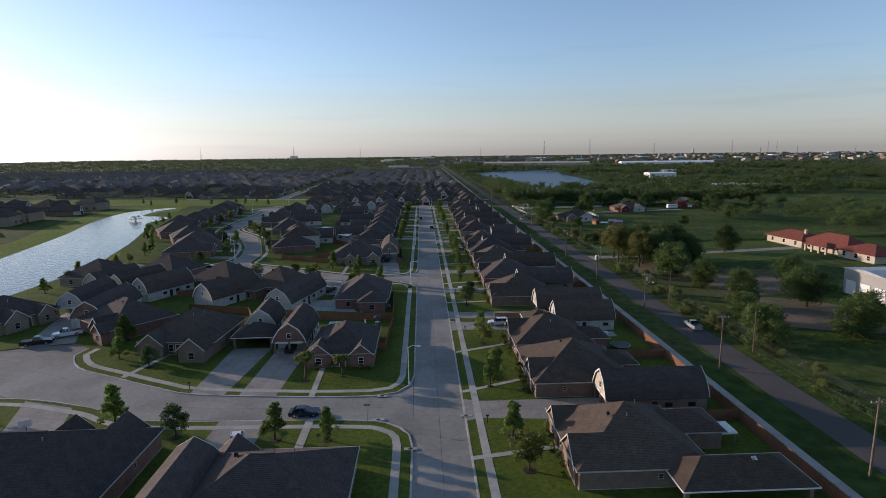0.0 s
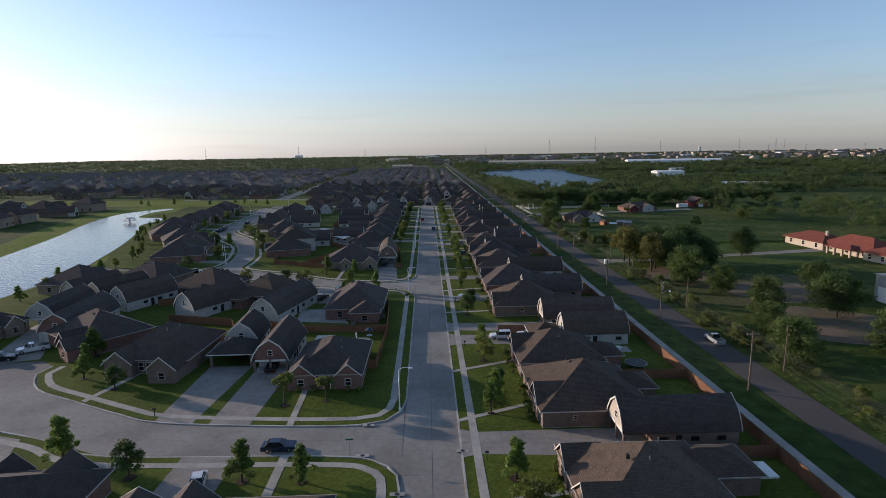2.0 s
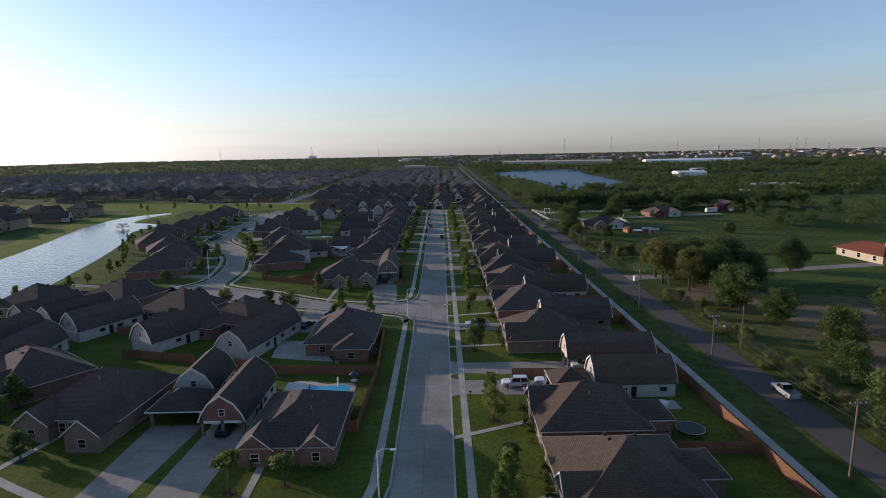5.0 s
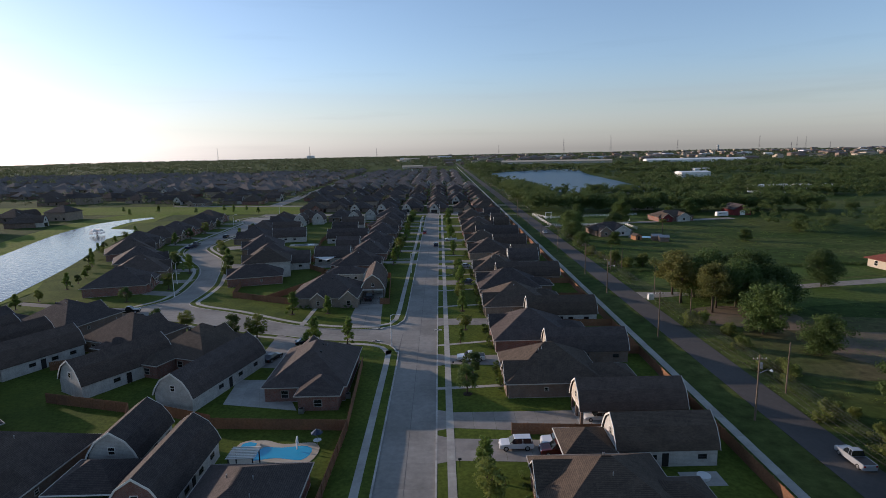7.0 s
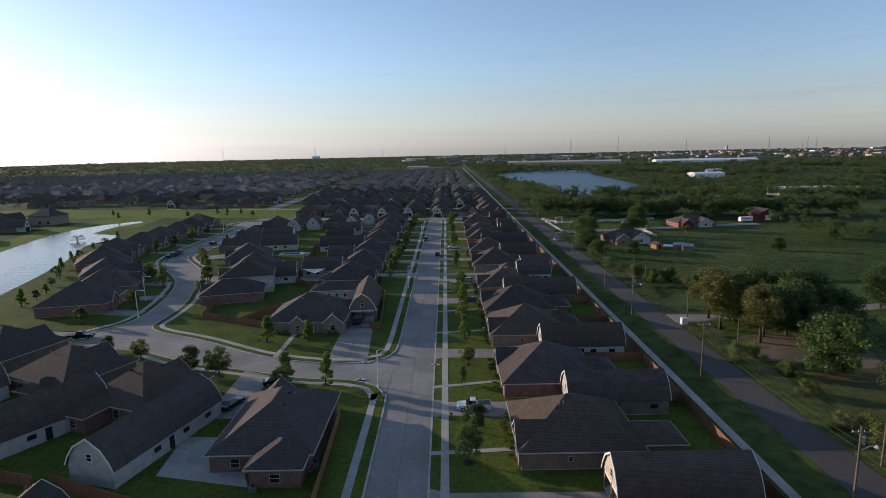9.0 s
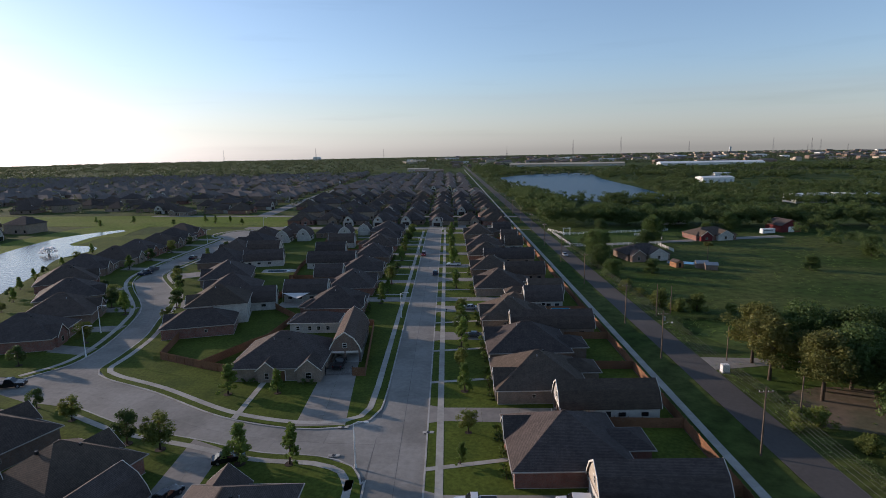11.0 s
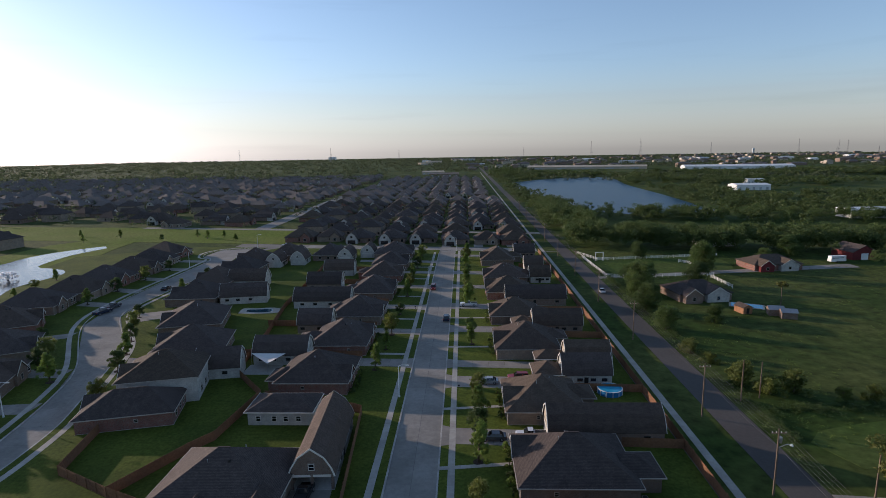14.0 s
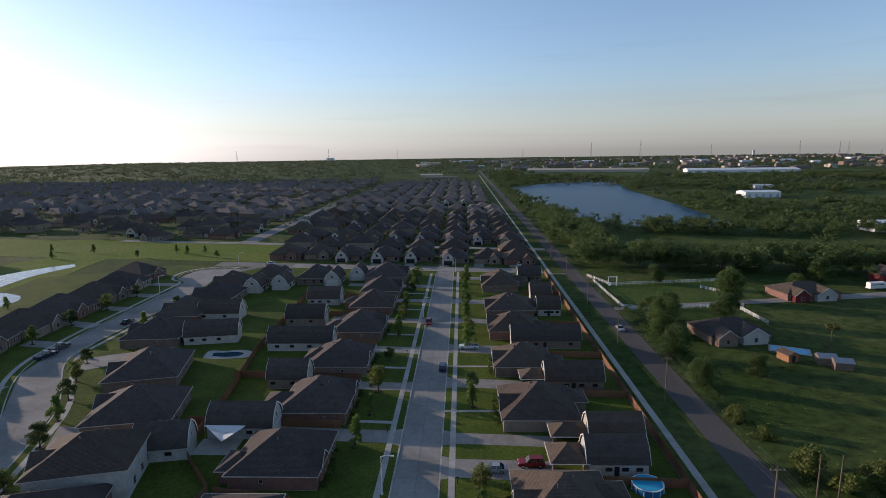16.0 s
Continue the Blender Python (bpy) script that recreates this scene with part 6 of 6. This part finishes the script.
for k, (x, y) in enumerate(((7.3, 113.5), (7.2, 148.6), (-7.2, 257), (7.2, 240), (7.2, 302), (-7.4, 301), (-42.6, 82.5), (7.3, 69.5))):
    ob = thing("mailbox", "dark mailbox on a post by the footpath", "mailbox", pose(x, y, 0.14), "mailboxes")
    part("post", Shape().box(-0.05, 0.05, -0.05, 0.05, 0, 1.05), BLACKMETAL, ob)
    part("box", Shape().box(-0.24, 0.24, -0.1, 0.1, 1.05, 1.28, 0.02), BLACKMETAL, ob)

# ---------------------------------------------------------------- farm buildings east of the road
ob = thing("house", "long cream villa with a red clay-tile roof and arched porch", "house", pose(173, 214, 0, 0, 0, 5))
for y0, y1, x0, x1, h in ((-29, -12, -6, 7, 3.0), (-14, 10, -4, 9, 4.2), (8, 30, -6, 7, 3.2)):
    part("wall", Shape().box(x0, x1, y0, y1, 0, 3.4), STUCCO, ob)
    part("roof", Shape().hip(x0, x1, y0, y1, 3.3, h, 1.1), TERRACOTTA, ob, "red clay-tile roof")
    for k in range(3):
        window(ob, x0, y0 + (k + 0.5) * (y1 - y0) / 3, 0.8, 1.6, 1.9, "w")
part("porch_roof", Shape().hip(-9, -3, -9, 3, 3.2, 1.6, 0.5), TERRACOTTA, ob)
for y in (-8.6, -4.8, -1.0, 2.6):
    part("porch_column", Shape().box(-8.9, -8.2, y - 0.35, y + 0.35, 0, 3.0), STUCCO, ob)
part("chimney", Shape().box(-1, 0, 12, 13, 5, 7.6), STUCCO, ob)
ob = thing("metal_building", "tall grey metal workshop with white roll-up doors", "workshop", pose(138, 142, 0))
part("wall", Shape().box(-11.5, 11.5, -8.5, 8.5, 0, 7.6), material("grey_metal_sheet", (0.30, 0.29, 0.27), 0.6, 0.08, 1.0, 0.2, 0.02), ob)
part("roof", Shape().add([(-12, -9, 7.6), (12, -9, 7.6), (12, 9, 7.6), (-12, 9, 7.6), (-12, 0, 8.6), (12, 0, 8.6)], [(0, 1, 5, 4), (2, 3, 4, 5), (0, 4, 3), (1, 2, 5), (3, 2, 1, 0)]), METAL, ob)
for y in (-5.4, 0, 5.4):
    d_ = part("roll_up_door", Shape().box(-11.62, -11.5, y - 1.9, y + 1.9, 0.1, 4.3), WHITEMETAL, ob)
    for k in range(5):
        part("door_slat", Shape().box(-11.66, -11.62, y - 1.85, y + 1.85, 0.2 + k * 0.82, 0.92 + k * 0.82), WHITEMETAL, d_)
for x in (-6, 0, 6):
    window(ob, x, -8.5, 4.8, 1.4, 1.0, "s")


def farm_house(x, y, w, d, turn, wall, roof, label, gable=None, h=3.4):
    ob_ = thing("house", label, "house", pose(x, y, 0, 0, 0, turn))
    part("wall", Shape().box(-w / 2, w / 2, -d / 2, d / 2, 0, 2.8), wall, ob_)
    part("roof", Shape().hip(-w / 2, w / 2, -d / 2, d / 2, 2.85, h), roof, ob_)
    gable_wing(ob_, -w * 0.3, 6, -d / 2 - 2.5, 0, 2.8, 0.75, gable or wall, roof)
    gable_wing(ob_, w * 0.18, 8, -d / 2 - 2.0, 0, 2.8, 0.6, SIDING, roof)
    for u in (-0.42, 0.42):
        window(ob_, u * w, -d / 2, 0.8, 1.3, 1.4, "s")
    return ob_


farm_house(92, 326, 19, 14, 8, BRICK[1], SHINGLE[1], "low farmhouse with dark roof and white gable", None)
farm_house(147, 381, 22, 14, 6, BRICK[0], SHINGLE[2], "farmhouse with orange-brick gable and white gable", REDBOARD)
farm_house(150, 446, 20, 13, 4, SIDING, SHINGLE[1], "dark-roofed house half hidden by trees")
ob = thing("barn", "red board barn with dark roof", "barn", pose(204, 410, 0, 0, 0, 6))
part("wall", Shape().extrude([(-6, 0), (6, 0), (6, 4), (0, 7), (-6, 4)], "y", -7, 7), REDBOARD, ob)
part("roof", Shape().extrude([(-6.6, 3.7), (0, 7.05), (6.6, 3.7), (6.6, 3.9), (0, 7.25), (-6.6, 3.9)], "y", -7.4, 7.4), SHINGLE[1], ob)
part("door", Shape().box(-1.8, 1.8, -7.08, -7, 0.1, 3.2), WHITEMETAL, ob)
ob = thing("camper_trailer", "white camper trailer parked by a barn", "trailer", pose(187, 396, 0, 0, 0, 10))
part("body", Shape().box(-4, 4, -1.2, 1.2, 0.6, 3.2, 0.12), WHITEMETAL, ob)
for x in (-0.8, 0.4):
    for y in (-1.2, 1.2):
        part("wheel", Shape().tube([(x, y - 0.1, 0.4), (x, y + 0.1, 0.4)], [0.4, 0.4], 14), TYRE, ob)
part("window", Shape().box(-3, 2.6, -1.13, -1.05, 1.7, 2.4), GLASS, ob)
for x, y, m_, lab in ((99.4, 306, ORANGEBOARD, "small orange-brown timber shed"), (108.4, 303.8, BRICK[1], "small brown shed with a pale metal roof"), (110.6, 300.4, BRICK[1], "small brown shed with a pale metal roof")):
    ob = thing("shed", lab, "shed", pose(x, y, 0, 0, 0, 12) if m_ is ORANGEBOARD else pose(x, y, 0, 0, 0, 78), "garden sheds")
    part("wall", Shape().extrude([(-1.6, 0), (1.6, 0), (1.6, 2.1), (0, 2.9), (-1.6, 2.1)], "y", -2.2, 2.2), m_, ob)
    part("roof", Shape().extrude([(-1.85, 2.0), (0, 2.95), (1.85, 2.0), (1.85, 2.1), (0, 3.05), (-1.85, 2.1)], "y", -2.4, 2.4), METAL if m_ is BRICK[1] else SHINGLE[0], ob)
    part("door", Shape().box(-0.5, 0.5, -2.26, -2.2, 0.1, 1.9), DARK, ob)
ob = thing("swimming_pool", "blue in-ground pool beside a farm shed", "swimming pool", pose(104.5, 314, 0, 0, 0, -25))
part("rim", Shape().box(-5.4, 5.4, -3, 3, 0, 0.08), WALK, ob)
part("water", Shape().box(-4.8, 4.8, -2.4, 2.4, 0, 0.1), POOLWATER, ob)
ob = thing("palm_tree", "tall single palm beside the farm sheds", "tree", pose(114, 311, 0))
part("trunk", Shape().tube([(0, 0, 0), (0.15, 0, 4), (0, 0.1, 8.2)], [0.2, 0.16, 0.14], 8), BARK, ob)
v, f = leaf_cloud(np.random.default_rng(71), [(1.1 * math.cos(a), 1.1 * math.sin(a), 8.4 + 0.3 * math.sin(3 * a)) for a in np.linspace(0, 6, 12)], [0.8] * 12, 60, 0.3)
part("crown", leaf_mesh("crown", v, f, LEAF[3]), LEAF[3], ob)

# ---------------------------------------------------------------- far works and masts
def shed_row(x, y, w, d, h, mat, label, turn=0, name="warehouse"):
    ob_ = thing(name, label, "warehouse", pose(x, y, 0, 0, 0, turn), "far warehouses")
    part("wall", Shape().box(-w / 2, w / 2, -d / 2, d / 2, 0, h), mat, ob_)
    part("roof", Shape().add([(-w / 2 - .5, -d / 2 - .5, h), (w / 2 + .5, -d / 2 - .5, h), (w / 2 + .5, d / 2 + .5, h), (-w / 2 - .5, d / 2 + .5, h), (-w / 2, 0, h + d * 0.07), (w / 2, 0, h + d * 0.07)],
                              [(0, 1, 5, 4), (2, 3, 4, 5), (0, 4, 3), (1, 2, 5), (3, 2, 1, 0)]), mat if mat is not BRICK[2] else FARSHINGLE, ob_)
    for k in range(5):
        part("door", Shape().box(-w / 2 + (k + 0.5) * w / 5 - w / 30, -w / 2 + (k + 0.5) * w / 5 + w / 30, -d / 2 - 0.2, -d / 2, 0, h * 0.6), METAL, ob_)


shed_row(392, 895, 44, 26, 7, WHITEMETAL, "white metal barn in a clearing")
shed_row(455, 1010, 26, 18, 6, WHITEMETAL, "white metal barn in a clearing")
shed_row(340, 600, 34, 20, 7, WHITEMETAL, "white metal barn beyond the meadow")
shed_row(410, 640, 40, 18, 5, WHITEMETAL, "low white shed beyond the meadow")
shed_row(330, 1620, 300, 50, 6.5, STUCCO, "very long white warehouse beyond the woods", -14)
shed_row(660, 1500, 240, 50, 6.5, WHITEMETAL, "very long white warehouse beyond the woods", -9)
rnd = random.Random(12)
for k in range(78):
    shed_row(-200 + rnd.random() * 3300, 2100 + rnd.random() * 1700, rnd.uniform(20, 80), rnd.uniform(15, 40), rnd.uniform(5, 10), rnd.choice((WHITEMETAL, STUCCO, BRICK[2], BRICK[2], METAL)), "pale building far beyond the woods", rnd.uniform(-20, 20))
shed_row(-960, 4300, 50, 40, 22, WHITEMETAL, "tall pale block on the horizon")
shed_row(1950, 4000, 12, 12, 40, METAL, "slim grey tower block on the horizon")
shed_row(-30, 1290, 60, 30, 6, BRICK[2], "pale school-like building at the end of the road", 0)
shed_row(-60, 1420, 50, 30, 6, STUCCO, "pale low building at the end of the road", 0)
for k, (x, y, h) in enumerate(((1050, 3500, 110), (720, 3300, 95), (-760, 3400, 80), (-1500, 3900, 85), (1500, 3600, 80), (-430, 4000, 70), (1900, 3400, 90), (2250, 3600, 85), (2500, 3900, 85), (400, 3800, 70), (2050, 2600, 45), (1700, 2500, 45), (1500, 2450, 45))):
    ob = thing("mast", "thin grey lattice mast far off", "mast", pose(x, y, 0), "far masts")
    for dx, dy in ((-1, -1), (1, -1), (1, 1), (-1, 1)):
        part("leg", Shape().tube([(dx * h * 0.045, dy * h * 0.045, 0), (dx * 0.6, dy * 0.6, h)], [0.35, 0.25], 4), MASTMETAL, ob)
    for z in (0.35, 0.55, 0.75, 0.92):
        part("crossbar", Shape().box(-h * 0.07 * (1.3 - z), h * 0.07 * (1.3 - z), -0.4, 0.4, h * z, h * z + 0.8), MASTMETAL, ob)


# ---------------------------------------------------------------- levelling of the plan
def level(co):
    """The plan was drawn on a plane that leaned to one side; gives the places on level ground and the change of size."""
    x, y = co[..., 0], co[..., 1]
    yc = np.clip(y - 120, -5, 120)
    high = 41 + 14 * np.maximum(yc, 0) / 152
    q = 1 / (1 + np.clip((1300 - y) / 600, 0, 1) * 0.024 * (np.clip(x, -400, 400) - 3) / high)
    a, b = 3 + (x - 3) * q, yc + (y - yc) * q
    return 1.00000 * a + 0.00000 * b + 0.004, -0.00222 * a + 0.99649 * b + 0.524, q


def level_mesh(me):
    co = np.empty(len(me.vertices) * 3)
    me.vertices.foreach_get("co", co)
    co = co.reshape(-1, 3)
    co[:, 0], co[:, 1], q = level(co)
    co[:, 2] = np.where(co[:, 2] > 0.3, co[:, 2] * q, co[:, 2])
    me.vertices.foreach_set("co", co.ravel())
    me.update()


def level_place(o, sized):
    x, y, q = level(np.array(o.location))
    o.location.x, o.location.y = float(x), float(y)
    if sized:
        o.scale = o.scale * float(q)


for ob in [o for o in scene.objects if o.parent is None and o.type in ("MESH", "EMPTY") and o.name != "ground"]:
    if ob.location.length > 1e-6:
        level_place(ob, True)
        continue
    for o in [ob, *ob.children]:
        if o.location.length > 1e-6:
            level_place(o, False)
        elif o.type == "MESH":
            level_mesh(o.data)

# ---------------------------------------------------------------- laid out on the level plan: pond, far town, field details
pond = smooth_line([(-150, 120), (-162, 170), (-174, 219), (-190, 285), (-204, 330), (-213, 364), (-217, 400), (-211, 420), (-198, 436), (-193, 430), (-198, 408),
                    (-194, 379), (-184, 374), (-175, 370), (-169, 362), (-169, 352), (-170, 334), (-157, 305), (-143, 264), (-133, 228), (-126, 197), (-126, 160), (-126, 120)], 5)
solid("water_pond", Shape().prism(pond, -0.3, 0.17), PONDWATER, "still grey pond mirroring the bright sky", "pond", kind="structure")
ob = thing("fountain", "white foaming fountain jet in the pond", "fountain", pose(-184.5, 350, 0.16))
part("nozzle", Shape().tube([(0, 0, -0.1), (0, 0, 0.25)], [0.5, 0.3], 10), BLACKMETAL, ob)
FOAM = foliage("water_foam", (0.90, 0.90, 0.90), (0.86, 0.87, 0.88), 0.0)
jets = []
for k in range(14):
    a = k * 2 * math.pi / 14
    jets += [(u * 3.8 * math.cos(a), u * 3.8 * math.sin(a), 0.25 + 11.0 * u * (1 - u)) for u in (0.1, 0.3, 0.5, 0.7, 0.9)]
v, f = leaf_cloud(np.random.default_rng(91), jets + [(0, 0, z) for z in (0.6, 1.2, 1.8, 2.4)], [0.55] * (len(jets) + 4), 30, 0.26)
tagged(part("spray", leaf_mesh("spray", v, f, FOAM), FOAM, ob), kind="stuff")
house(-208, -193, 515, 530, "s", 95, h=4.6, brick=2, roof=2, wings=((0.2, 5.0, 1.2),), label="tan brick house with brown roof beside an open field")
for x, y in ((-160, 470), (-150, 462), (-142, 468), (-175, 455), (-128, 452), (-210, 470), (-222, 452), (-240, 476)):
    plant(STREET_TREES[int(-x) % 4], x, y, 0.8, z=0.05)

# pale buildings of the town beyond the woods
rnd = random.Random(31)
town_walls, town_roofs, town_brick = Shape(), Shape(), Shape()
for k in range(230):
    y = 1640 + 2100 * rnd.random() ** 1.2
    x = rnd.uniform(0.02, 0.95) * y
    w, d, h = rnd.uniform(10, 46), rnd.uniform(10, 26), rnd.uniform(5, 12)
    (town_walls if k % 3 == 0 else town_brick).box(x - w / 2, x + w / 2, y - d / 2, y + d / 2, 0, h)
    town_roofs.hip(x - w / 2, x + w / 2, y - d / 2, y + d / 2, h, rnd.uniform(1.5, 4))
solid("town_walls", town_walls, STUCCO, "many pale low buildings of a far town", "buildings", kind="stuff")
solid("town_brick", town_brick, BRICK[1], "many brown brick buildings of a far town", "buildings", kind="stuff")
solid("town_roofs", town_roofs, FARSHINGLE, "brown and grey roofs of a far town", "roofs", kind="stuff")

# drives of the row across the end of the street
aprons = Shape()
for x in np.arange(34, -92, -17.5):
    aprons.box(x - 2.4, x + 2.4, 421.5, 431.5, -0.05, 0.07)
solid("driveway", aprons, DRIVE, "short pale concrete driveways of the far row", "driveway", kind="stuff")

# rough hedge and weeds along the east side of the country road, and a ditch line across the meadow
rng = np.random.default_rng(17)
hedge = []
for _ in range(900):
    y = 40 + rng.random() * 360
    if 190 < y < 206 or noise.noise((0.0, y * 0.05, 2.0)) < -0.15:
        continue
    hedge.append((65.2 + rng.random() * 1.8, y, 0.25 + 0.7 * rng.random()))
for _ in range(700):
    x = 68 + rng.random() * 150
    hedge.append((x, 176 + 0.06 * x + rng.normal() * 1.2 + 50, 0.2 + 0.4 * rng.random()))
v, f = leaf_cloud(rng, hedge, [0.5 + 0.5 * q for q in rng.random(len(hedge))], 42, 0.13)
v[:, 2] = np.abs(v[:, 2])
solid("hedge", leaf_mesh("hedge", v, f, LEAF[2]), LEAF[2], "rough dark hedge and weeds along the roadside ditch", "hedge", kind="stuff")
# mown and trodden patches of the meadow
MOWN = material("mown_meadow", (0.058, 0.092, 0.019), 0.9, 0.4, 0.6, 0.05, 0.5, (0.074, 0.100, 0.025), spec=0.06)
DRY = material("dry_meadow", (0.105, 0.092, 0.045), 0.95, 0.5, 0.5, 0.05, 0.5, (0.070, 0.082, 0.028), spec=0.06)
for ring, m_, lab in (([(68, 186), (96, 184), (150, 196), (150, 214), (120, 212), (92, 206), (70, 203)], MOWN, "mown green grass beside the farm drive"),
                      ([(70, 142), (84, 138), (112, 148), (118, 170), (92, 176), (74, 166)], DRY, "dry brownish grass under the field trees"),
                      ([(72, 210), (130, 216), (190, 228), (190, 240), (120, 232), (72, 222)], MOWN, "mown green strip along the meadow ditch"),
                      ([(70, 352), (118, 356), (122, 392), (72, 386)], MOWN, "mown paddock grass inside white rails")):
    ring = smooth_line(ring + ring[:1], 4)[:-1]
    solid("meadow_patch", Shape().prism(ring, -0.1, 0.03), m_, lab, "grass", kind="structure")
